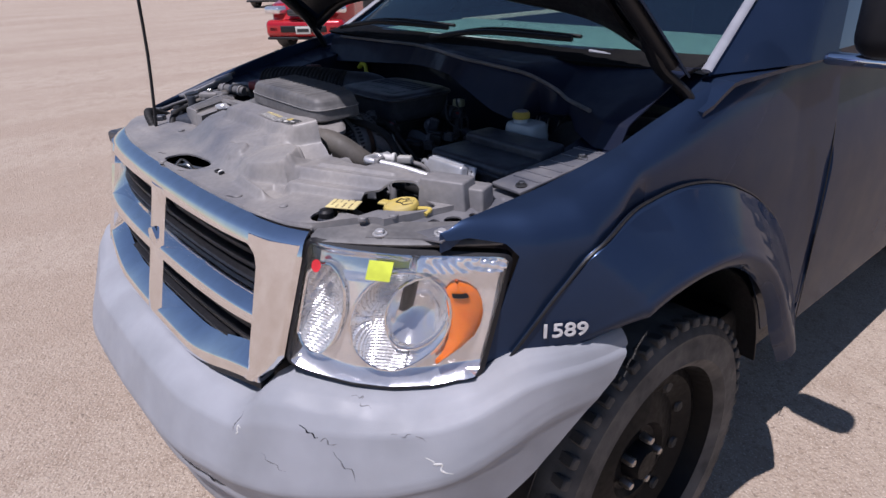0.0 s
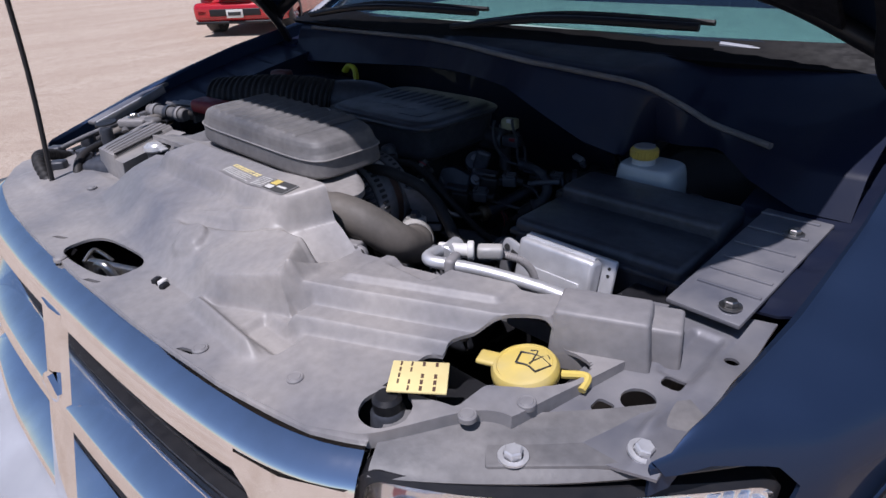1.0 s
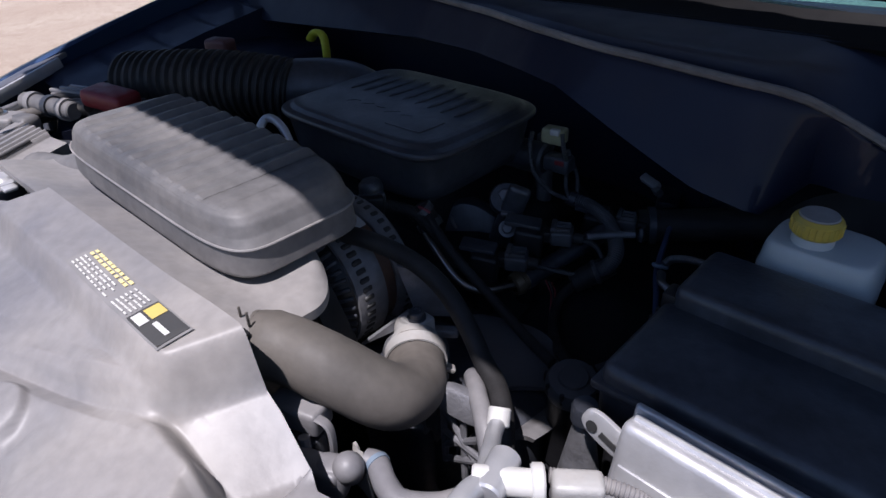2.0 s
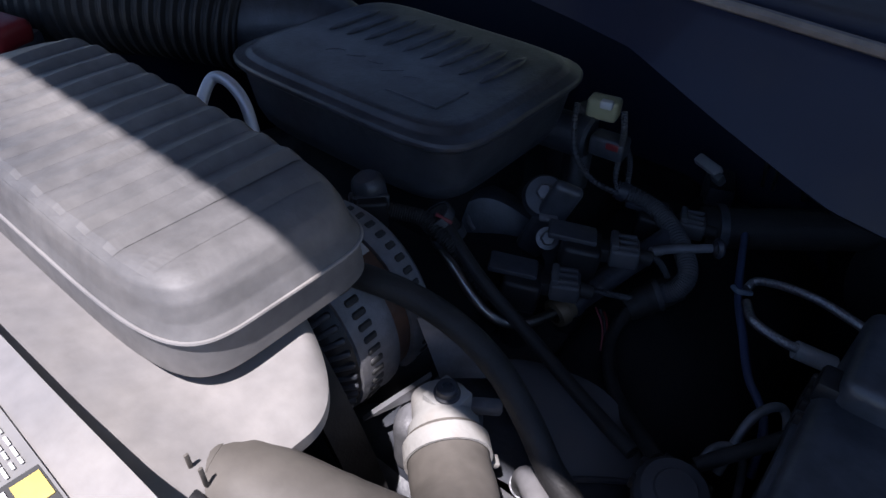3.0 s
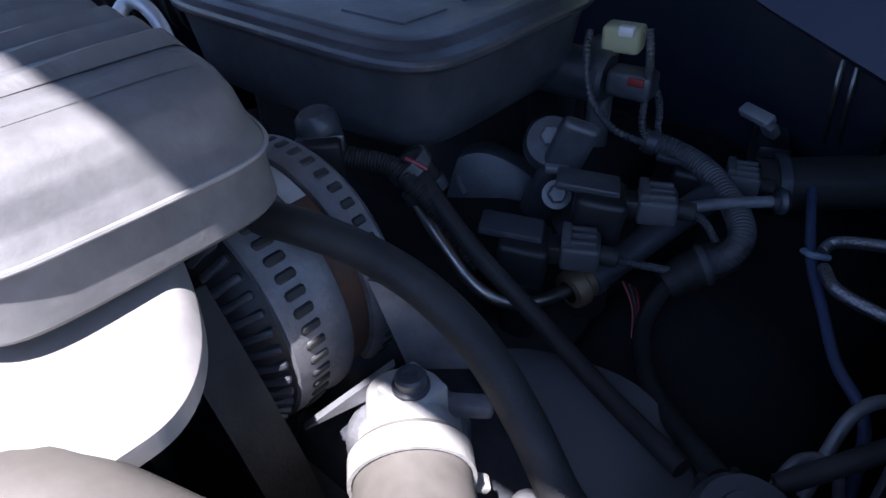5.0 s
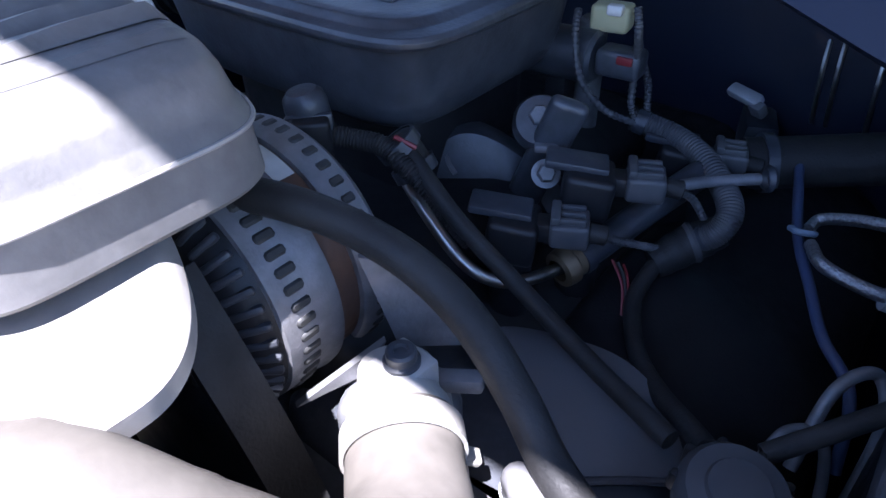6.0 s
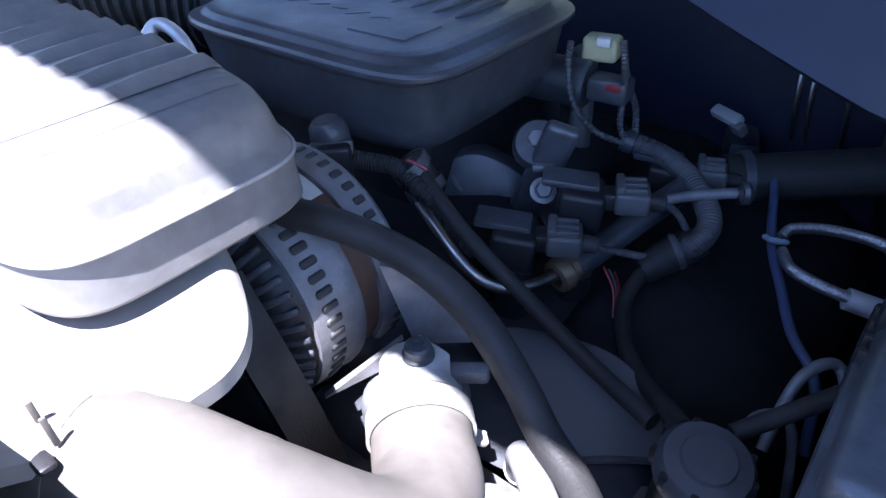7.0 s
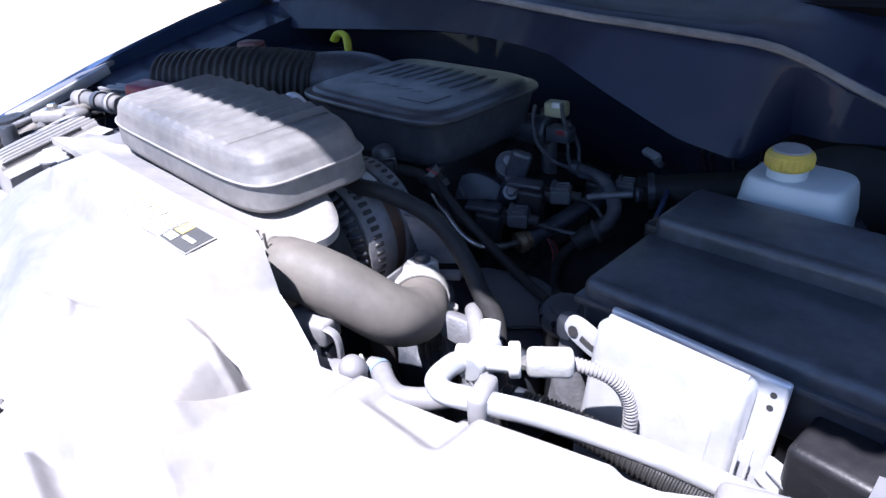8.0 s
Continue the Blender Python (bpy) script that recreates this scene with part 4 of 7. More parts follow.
def shield_z(x, y):
    z = 1.174 + 0.008 * step(0.18, 0.32, y)
    # main hump, rising to the rear, with a steep front face on its driver's end
    foot = table([(-0.16, 0.300), (0.0, 0.262), (0.17, 0.243), (0.30, 0.241), (0.405, 0.288)], x)
    width = table([(-0.10, 0.060), (0.17, 0.055), (0.25, 0.034), (0.32, 0.017), (0.40, 0.014)], x)
    right = table([(0.24, 0.400), (0.29, 0.414), (0.33, 0.408), (0.40, 0.392), (0.46, 0.398)], y)
    slope = table([(0.26, 0.018), (0.31, 0.026), (0.345, 0.046), (0.46, 0.050)], y)
    shelf = table([(0.298, 1.0), (0.312, 0.66), (0.372, 0.30), (0.390, 0.0)], x - 0.5 * (y - 0.374))
    side = mix(1 - ramp(right - slope, right, x), shelf, step(0.350, 0.366, y))
    top = 0.025 + 0.25 * (y - 0.27) + 0.06 * max(0.0, x - 0.2)
    z += top * soft(min(ramp(foot, foot + width, y), side, ramp(-0.17, -0.11, x)))
    # label ledge and the wall at its end
    z += 0.024 * plateau(x - 0.6 * (y - 0.374), y, -0.05, 0.299, 0.369, 0.60, 0.0090)
    z += 0.006 * plateau(x, y, 0.150, 0.290, 0.345, 0.369, 0.010)
    # folds in the hump
    fold = 0.325 + 0.30 * (x - 0.2)
    z -= 0.007 * max(0.0, 1 - abs(y - fold) / 0.011) * plateau(x, y, 0.13, 0.30, 0.25, 0.37, 0.02)
    z += 0.005 * max(0.0, 1 - abs(y - fold - 0.018) / 0.012) * plateau(x, y, 0.16, 0.31, 0.25, 0.38, 0.02)
    z += 0.005 * plateau(x, y, 0.228, 0.258, 0.280, 0.308, 0.008)
    z -= 0.008 * plateau(x, y, 0.215, 0.26, 0.265, 0.31, 0.016)
    # lower apron on the driver's side, in two terraces
    ridge = 0.300 + 0.42 * max(0.0, x - 0.395)
    z += 0.034 * plateau(x, y, 0.392, 0.660, ridge, 0.60, 0.0080)
    z += 0.015 * plateau(x, y, 0.425, 0.625, ridge - 0.036, ridge, 0.0070)
    z += 0.006 * plateau(x, y, 0.44, 0.60, ridge + 0.026, 0.60, 0.005)
    rib = 0.238 - 0.06 * (x - 0.30)
    z += 0.015 * math.exp(-((y - rib) / 0.0075) ** 2) * step(0.28, 0.31, x) * (1 - step(0.42, 0.45, x))
    z -= 0.010 * plateau(x, y, 0.385, 0.45, 0.245, 0.275, 0.006)
    z -= 0.010 * plateau(x, y, 0.46, 0.52, 0.395, 0.60, 0.006)
    z += 0.004 * plateau(x, y, -0.40, -0.2, 0.24, 0.34, 0.01)
    hump = plateau(x, y, -0.13, 0.40, 0.25, 0.40, 0.03)
    ring = math.hypot(x - 0.190, (y - 0.290) * 1.1)
    z += 0.0050 * (1 - step(0.021, 0.028, ring))
    z += hump * (0.0045 * abs(noise.noise((x * 9, y * 9, 7.0))) + 0.0014 * noise.noise((x * 28, y * 28, 1.0)))
    return z + 0.0012 * noise.noise((x * 14, y * 14, 0.0)) + 0.005 * noise.noise((x * 6, y * 6, 3.0)) * plateau(x, y, -0.15, 0.36, 0.2, 0.37, 0.05)


def hole(x, y):
    latch = abs((x - 0.072) / 0.076) ** 3.2 + abs((y - 0.216 - 0.10 * (x - 0.072)) / 0.031) ** 3.2 < 1
    wash = ((x - 0.648) / 0.058) ** 2 + ((y - 0.382 - 0.5 * (x - 0.648)) / 0.040) ** 2 < 1
    slot = 0.575 < x < 0.645 and 0.288 < y - 0.3 * (x - 0.6) < 0.345
    knob_gap = (x - 0.598) ** 2 + (y - 0.262) ** 2 < 0.024 ** 2
    clip = ((x - 0.214) / 0.016) ** 2 + ((y - 0.234) / 0.006) ** 2 < 1
    slit = any(abs(x - a) < 0.012 and abs(y - b - 0.3 * (x - a)) < 0.0032 for a, b in ((0.132, 0.181), (0.372, 0.190), (-0.05, 0.20)))
    return latch or wash or slot or knob_gap or clip or slit


NX, NY = 480, 230
sbm = bmesh.new()
sv = {}
for i in range(NX + 1):
    x = mix(-0.49, 0.738, i / NX)
    lo, hi = shield_front(x), shield_rear(x)
    if x > 0.60:
        lo = mix(lo, 0.322, step(0.60, 0.69, x)) if x < 0.69 else 0.322 + (x - 0.69) * 4.0
    for j in range(NY + 1):
        y = mix(lo, hi, j / NY)
        sv[i, j] = sbm.verts.new((x, y, shield_z(x, y) - (0.012 if j == 0 else 0) - (0.02 if j == NY else 0)))
for i in range(NX):
    for j in range(NY):
        c = (sv[i, j].co + sv[i + 1, j + 1].co) / 2
        if not hole(c.x, c.y):
            sbm.faces.new((sv[i, j], sv[i + 1, j], sv[i + 1, j + 1], sv[i, j + 1]))
bmesh.ops.delete(sbm, geom=[v for v in sbm.verts if not v.link_faces], context="VERTS")
edge = [v for v in sbm.verts if v.is_boundary and hole(v.co.x + 0.004, v.co.y) + hole(v.co.x - 0.004, v.co.y) + hole(v.co.x, v.co.y + 0.004) + hole(v.co.x, v.co.y - 0.004)]
for _ in range(30):
    to = {v: sum((q.other_vert(v).co for q in v.link_edges if q.is_boundary), Vector()) / max(1, sum(q.is_boundary for q in v.link_edges)) for v in edge}
    for v, c in to.items():
        v.co = v.co.lerp(c, 0.5)
thick_down(sbm, 0.004)
cover = thing("radiator_cover", "dusty grey-black moulded plastic radiator cover", "engine cover", (0.12, 0.3, 1.17))
panel = part("panel", sbm, "dusty", cover)
part("tower", rbox((0.688, 0.466, 1.190), (0.100, 0.056, 0.066), 0.004, 3, 22, 0, 0, None, 0.13), "dusty", cover, "raised corner block of the cover")
part("tower_side", rbox((0.728, 0.500, 1.184), (0.050, 0.050, 0.050), 0.004, 3, 22, 0, 0, None, 0.10), "dusty", cover)
for x, y in ((0.689, 0.344), (0.50, 0.235), (0.721, 0.485), (0.38, 0.20), (0.66, 0.30), (-0.2, 0.30), (0.03, 0.175)):
    part("push_pin", lathe([(0, 0.0022), (0.0055, 0.0020), (0.0062, 0.0012), (0.0075, 0.0016), (0.0085, 0.0005), (0.0085, -0.004)], 18, pose(x, y, shield_z(x, y) + 0.001)), "dusty", cover)
# warning label on the raised part
def label_pt(u, v, lift):
    x, y = mix(0.124, 0.289 + 0.004 * v, u) + 0.008 * v * (1 - u), mix(0.379, 0.403, v) - 0.004 * u
    return (x, y, shield_z(x, y) + lift)


lab = part("label", thick(grid(lambda u, v: label_pt(u, v, 0.0016), 24, 4), 0.0004), "label_faded", cover, "sun-faded warning label with yellow and white print")
part("label_panel", thick(grid(lambda u, v: label_pt(mix(0.69, 0.985, u), mix(0.05, 0.95, v), 0.0021), 10, 4), 0.0003), "labelblack", lab, "dark panel of the label")


def on_label(u0, u1, v0, v1, material):
    part("print", thick(grid(lambda u, v: label_pt(mix(u0, u1, u), mix(v0, v1, v), 0.0027), 6, 1), 0.0003), material, lab)


lrng = random.Random(3)
for k in range(2):
    for j in range(9):
        on_label(0.04 + 0.047 * j, 0.04 + 0.047 * j + lrng.uniform(0.026, 0.042), 0.66 + 0.15 * k, 0.76 + 0.15 * k, "paper")
for k in range(4):
    for j in range(9 - k % 2):
        on_label(0.04 + 0.045 * j, 0.04 + 0.045 * j + lrng.uniform(0.022, 0.040), 0.10 + 0.13 * k, 0.15 + 0.13 * k, "labelwhite")
for k in range(6):
    for j in range(4):
        on_label(0.50 + 0.046 * j, 0.50 + 0.046 * j + lrng.uniform(0.024, 0.042), 0.10 + 0.135 * k, 0.15 + 0.135 * k, "labelwhite")
on_label(0.71, 0.80, 0.48, 0.92, "yellow")
on_label(0.74, 0.77, 0.60, 0.80, "ink")
on_label(0.71, 0.80, 0.12, 0.40, "labelwhite")
on_label(0.83, 0.95, 0.38, 0.52, "labelwhite")

# tag, knob and washer cap in the cover's openings
tag = thing("paper_tag", "yellow cardboard tag with dark print", "tag", (0.61, 0.315, 1.165))
TAGM = pose(0.600, 0.302, 1.190, -4, 3, 40)
b = rbox((0, 0, 0), (0.053, 0.048, 0.0025), 0.001, 2)
b.transform(TAGM)
card = part("card", b, "paper", tag)
for cx0, w in ((-0.018, 0.004), (-0.008, 0.004), (0.003, 0.006), (0.015, 0.006)):
    for k in range(5):
        if (k + int(cx0 * 1000)) % 6 == 0:
            continue
        b = rbox((cx0, -0.019 + 0.0095 * k, 0.0014), (w * 0.45, 0.0066, 0.0004), 0.0001, 1)
        b.transform(TAGM)
        part("print", b, "rust", card)
stem = cyl((0.604, 0.31, 1.14), (0.604, 0.31, 1.189), 0.006)
part("stem", stem, "black", tag)

knob = thing("rubber_bumper_stop", "black rubber hood stop knob", "hood stop", (0.598, 0.262, 1.15))
part("base", lathe([(0, 0), (0.017, 0), (0.0175, 0.006), (0.016, 0.024), (0.013, 0.028)], 24, pose(0.594, 0.268, 1.146)), "dusty_dark", knob)
part("top", lathe([(0.013, 0.026), (0.0135, 0.038), (0.010, 0.042), (0, 0.043)], 24, pose(0.594, 0.268, 1.146)), "black", knob)

WASH = (0.659, 0.387, 1.150)
washer = thing("washer_reservoir", "black washer reservoir neck with a yellow cap", "washer reservoir", WASH)
part("neck", lathe([(0.028, -0.10), (0.028, 0.02), (0.024, 0.03)], 28, pose(*WASH)), "black", washer)
cap = part("cap", lathe([(0.030, 0.020), (0.0322, 0.024), (0.0322, 0.032), (0.0295, 0.0365), (0.0265, 0.0375), (0.0255, 0.0362), (0.022, 0.0372), (0.0, 0.0385)], 36, pose(*WASH, 6, -4, 0)), "yellow", washer, "yellow snap cap with wiper symbol")
part("tab", rbox((WASH[0] - 0.036, WASH[1] - 0.012, WASH[2] + 0.030), (0.026, 0.020, 0.006), 0.0028, 3, 20), "yellow", cap)
part("tab", tube([(WASH[0] + 0.028, WASH[1] + 0.012, WASH[2] + 0.030), (WASH[0] + 0.048, WASH[1] + 0.022, WASH[2] + 0.031), (WASH[0] + 0.052, WASH[1] + 0.008, WASH[2] + 0.026)], 0.004, 8), "yellow", cap)
for pts in (((-0.011, -0.010), (0.0, -0.007), (0.011, -0.010)), ((-0.011, -0.010), (-0.017, 0.006)), ((0.011, -0.010), (0.017, 0.006)), ((-0.017, 0.006), (0.0, 0.011), (0.017, 0.006)),
            ((0.0, -0.004), (0.0, 0.004)), ((-0.001, 0.003), (-0.005, 0.016), (-0.011, 0.013)), ((0.001, 0.003), (0.005, 0.016), (0.011, 0.013))):
    part("symbol", tube([(WASH[0] + a + 0.003, WASH[1] + c2, WASH[2] + 0.0388) for a, c2 in pts], 0.0009, 5, 6), "ink", cap)

# hood latch in its opening
latch = thing("hood_latch", "dirty steel hood latch in the cover opening", "latch", (0.09, 0.215, 1.10))
part("plate", rbox((0.09, 0.225, 1.12), (0.11, 0.012, 0.09), 0.004, 2, 20), "steel", latch)
part("claw", tube([(0.07, 0.21, 1.14), (0.075, 0.205, 1.165), (0.095, 0.21, 1.17), (0.105, 0.215, 1.15)], 0.006, 10), "steel", latch)
part("spring", tube([(0.05 + 0.006 * math.cos(k * 1.57), 0.215 + 0.006 * math.sin(k * 1.57), 1.12 + 0.003 * k) for k in range(14)], 0.0016, 6, 80), "steel", latch)
part("release", tube([(0.04, 0.235, 1.15), (0.025, 0.22, 1.168), (0.035, 0.20, 1.16)], 0.003, 8), "steel", latch)
# clip block in front of the cover
clipb = thing("cover_clip", "small black and grey clip in the cover", "clip", (0.214, 0.234, 1.16))
for k in range(3):
    part("tooth", rbox((0.203 + 0.011 * k, 0.233 + 0.003 * (k % 2), 1.174), (0.008, 0.012, 0.014), 0.002, 2, 25), ("black", "labelwhite", "black")[k], clipb)

# corner bracket and rail beside the headlight
brk = thing("corner_bracket", "dusty black bracket over the headlight with bolts", "bracket", (0.72, 0.31, 1.15))
part("plate", rbox((0.728, 0.345, 1.163), (0.135, 0.062, 0.008), 0.003, 2, 42), "grimy", brk)
part("plate", rbox((0.668, 0.288, 1.158), (0.075, 0.036, 0.012), 0.004, 2, 36), "grimy", brk)

part("lamp_header", sweep_front([(1.150, -0.050), (1.152, 0.000), (1.157, 0.004), (1.164, -0.002), (1.171, -0.060)], 0.536, 0.765, 24), "grimy", brk, "dusty strip along the top of the headlight")
bolt((0.709, 0.300, 1.167), (0, 0, 1), 0.0085, brk, "alu")
bolt((0.785, 0.369, 1.170), (0.2, 0, 1), 0.0085, brk, "alu")
plate = thing("rail_plate", "blue painted fender rail plate with round and square holes", "rail", (0.75, 0.42, 1.15))
pbm = bmesh.new()
pv = {}
HOLES = ((0.752, 0.422, 0.0155, 2), (0.732, 0.396, 0.0085, 7), (0.765, 0.462, 0.0095, 6), (0.792, 0.524, 0.007, 2))


def in_hole(x, y):
    return any((abs(x - a) / r) ** e + (abs(y - o) / r) ** e < 1 for a, o, r, e in HOLES)


for i in range(101):
    for j in range(171):
        x = mix(0.69, 0.806, i / 100)
        y = mix(0.322, 0.570, j / 170) + 0.25 * (x - 0.69)
        z = 1.166 + 0.05 * (y - 0.33) + 0.004 * math.sin(y * 55) * step(0.775, 0.785, x) - 0.005 * plateau(x, y, 0.745, 0.775, 0.47, 0.55, 0.006) + 0.006 * math.exp(-((x - 0.775) / 0.006) ** 2 - ((y - 0.40) / 0.02) ** 2) - 0.003 * (math.hypot(x - 0.709, y - 0.352) < 0.0105)
        pv[i, j] = pbm.verts.new((x, y, z))
for i in range(100):
    for j in range(170):
        c = (pv[i, j].co + pv[i + 1, j + 1].co) / 2
        if not in_hole(c.x, c.y):
            pbm.faces.new((pv[i, j], pv[i + 1, j], pv[i + 1, j + 1], pv[i, j + 1]))
bmesh.ops.delete(pbm, geom=[v for v in pbm.verts if not v.link_faces], context="VERTS")
rim = [v for v in pbm.verts if v.is_boundary and 0.70 < v.co.x < 0.803 and any(math.hypot(v.co.x - a, v.co.y - o) < 1.5 * r for a, o, r, e in HOLES)]
for _ in range(6):
    to = {v: sum((q.other_vert(v).co for q in v.link_edges if q.is_boundary), Vector()) / max(1, sum(q.is_boundary for q in v.link_edges)) for v in rim}
    for v, c in to.items():
        v.co = v.co.lerp(c, 0.5)
part("plate", thick_down(pbm, 0.003), "rail", plate)
part("strip", rbox((0.752, 0.675, 1.205), (0.078, 0.24, 0.006), 0.002, 2, -3, 6), "rail", plate, "dusty grey reinforcement strip")
for y in (0.605, 0.635, 0.665, 0.70, 0.74, 0.78):
    part("rib", rbox((0.752, y, 1.2088 + 0.105 * (y - 0.675)), (0.066, 0.005, 0.0030), 0.0012, 2), "rail", plate)
bolt((0.766, 0.576, 1.199), (0, 0, 1), 0.0075, plate)
bolt((0.768, 0.745, 1.216), (0, 0, 1), 0.0075, plate)

# engine block under everything
block = thing("engine", "dark dirty V8 engine block with valve covers", "engine", (0.1, 0.85, 0.5))
part("block", rbox((0.09, 0.86, 0.80), (0.44, 0.56, 0.56), 0.05, 4), "rubber", block)
part("front_case", rbox((0.13, 0.60, 0.86), (0.40, 0.10, 0.42), 0.03, 3), "dusty_dark", block)


def valve_fn(u, v, sg=1):
    a = mix(-1.0, 1.0, u)
    y = mix(0.63, 1.10, v)
    e = min(1.0, min(v, 1 - v) * 12) ** 0.5
    return (CX + sg * (0.285 + 0.085 * a * (0.75 + 0.25 * e)), y, 0.965 + sg * 0 + (0.075 + 0.035 * math.sqrt(max(0, 1 - a * a)) - 0.03 * a) * (0.7 + 0.3 * e) + 0.004 * math.sin(v * 20))


part("valve_cover", thick(grid(valve_fn, 20, 40), 0.004), "black", block, "black plastic valve cover")
part("valve_cover", thick(grid(lambda u, v: valve_fn(u, v, -1), 20, 40), 0.004), "black", block, "black plastic valve cover")
part("head_cover", rbox((0.36, 0.86, 1.00), (0.12, 0.46, 0.14), 0.05, 5, 0, 0, 20), "dusty_dark", block)
part("intake_runner_base", rbox((0.09, 0.80, 1.06), (0.30, 0.42, 0.14), 0.04, 4), "black", block)
part("side_casting", rbox((0.30, 0.63, 1.02), (0.22, 0.12, 0.14), 0.03, 3), "dusty_dark", block)
part("front_cover", thick(grid(lambda u, v: (mix(mix(0.262, 0.300, v), mix(0.352, 0.410, v), u) + 0.03 * u * (1 - u), mix(mix(0.672, 0.706, v), mix(0.622, 0.668, v), u) + 0.02 * math.sin(3.1 * u) * v, 1.098 + 0.010 * math.sin(3.14 * u) + 0.006 * math.sin(3.14 * v) - 0.010 * u), 28, 16), 0.006), "cover_dust", block, "dusty smooth dark cover")
part("cover_edge", tube([(0.352, 0.622, 1.090), (0.380, 0.644, 1.093), (0.410, 0.668, 1.090)], 0.0022, 8), "dusty_dark", block)
part("front_plate", thick(grid(lambda u, v: (mix(0.345, 0.418, u) + 0.012 * v, mix(0.575, 0.632, v) + 0.03 * u, 1.083 + 0.004 * math.sin(9 * u)), 14, 10), 0.006), "grimy", block, "dusty flat casting")
part("casting_top", rbox((0.350, 0.592, 1.075), (0.085, 0.05, 0.03), 0.010, 3, 8), "grimy", block)
for k in range(5):
    part("casting_rib", rbox((0.322 + 0.014 * k, 0.568, 1.075), (0.004, 0.012, 0.036), 0.0015, 2, 8), "grimy", block)

ocap = thing("oil_filler_cap", "black oil filler cap on the valve cover", "oil cap", (0.425, 0.648, 1.06))
part("neck", cyl((0.422, 0.648, 1.03), (0.428, 0.643, 1.122), 0.020), "black", ocap)
part("cap", lathe([(0.021, 0), (0.0235, 0.004), (0.0235, 0.014), (0.0205, 0.019), (0.0135, 0.0205), (0.0125, 0.0225), (0.0, 0.023)], 24, pose(0.428, 0.643, 1.121, 10, 6, 0)), "grimy_soft", ocap)
for k in range(9):
    a = 2 * math.pi * k / 9
    part("grip", rbox((0.428 + 0.0230 * math.cos(a), 0.643 + 0.0230 * math.sin(a), 1.131), (0.005, 0.005, 0.012), 0.002, 2), "black", ocap)

# resonator box in front, half in the sun
R1 = pose(0.072, 0.525, 1.273, 0, 1, 0)
res = thing("air_resonator", "ribbed dusty black plastic air resonator box", "air box", (0.072, 0.525, 1.24))


def pillow(u, v, w, d, h0, h1, ribs=0, pw=4.2):
    """A box with soft corners: v runs from the bottom rim to the middle of the top."""
    a = 2 * math.pi * u
    c, s = math.cos(a), math.sin(a)
    c, s, k = math.copysign(abs(c) ** (2 / pw), c), math.copysign(abs(s) ** (2 / pw), s), 1.0
    rows = [(0.0, 0.93, h0), (0.06, 0.985, h0 + 0.002), (0.10, 1.006, h0 + 0.006), (0.30, 0.992, 0.0), (0.34, 1.0, 0.002), (0.38, 0.990, 0.004), (0.52, 0.968, h1 - 0.020), (0.60, 0.945, h1 - 0.011), (0.66, 0.915, h1 - 0.005), (0.72, 0.87, h1 - 0.0015), (0.76, 0.82, h1), (1.0, 0.0, h1)]
    f = table([(r[0], r[1]) for r in rows], v)
    z = table([(r[0], r[2]) for r in rows], v)
    x, y = f * k * c * w, f * k * s * d
    if ribs and f < 0.86 and abs(y) < d * 0.72:
        ph = (x / w * 0.5 + 0.5) * ribs
        z += -0.0045 * math.exp(-(((ph % 1.0) - 0.5) / 0.17) ** 2) * step(0.0, 0.12, 0.86 - f) * (1 - step(0.6, 0.72, abs(y) / d))
    return x, y, z


def pillow_box(m, w, d, h0, h1, ribs=0, nu=120, nv=70, pw=4.2):
    bm = grid(lambda u, v: m @ Vector(pillow(u, v, w, d, h0, h1, ribs, pw)), nu, nv, loop_u=True)
    bmesh.ops.remove_doubles(bm, verts=bm.verts, dist=1e-5)
    return bm


part("shell", pillow_box(R1, 0.172, 0.068, -0.027, 0.029, 0, 160, 70, 6.0), "grimy", res)


RES = ((0.0, 0.0290), (0.82, 0.0290), (0.87, 0.0275), (0.915, 0.0240), (0.945, 0.0180), (0.968, 0.0090), (1.0, 0.0))


def rib_fn(u, v, x0, w):
    x = x0 + w * (u - 0.5)
    end = 0.068 * max(0.02, 0.945 ** 6 - (abs(x) / 0.172) ** 6) ** (1 / 6)
    y = mix(-end, end, v)
    f = ((abs(x) / 0.172) ** 6 + (abs(y) / 0.068) ** 6) ** (1 / 6)
    saw = (0.0, 0.55, 1.0, 0.0)[int(round(u * 3))]
    return R1 @ Vector((x, y, table(RES, f) + (0.0008 + 0.0042 * saw) * (1 - step(0.80, 0.94, f)) * (0.35 if x0 > 0.12 else 1.0) * mix(0.45, 1.15, step(-0.02, 0.03, y)) - 0.0012 * step(0.90, 0.945, f)))


for k in range(12):
    part("rib", grid(lambda u, v: rib_fn(u, v, -0.1276 + 0.0232 * k, 0.0231), 3, 40), "grimy", res, smooth=False)
part("seam_lip", tube([R1 @ Vector(pillow(k / 80, 0.335, 0.1725, 0.0685, -0.030, 0.031, 0, 6.0)) for k in range(81)], 0.0011, 6, 240), "dusty", res)

# duct below it, sunlit
duct = thing("intake_duct", "smooth dusty grey plastic intake duct", "air duct", (0.12, 0.50, 1.10))


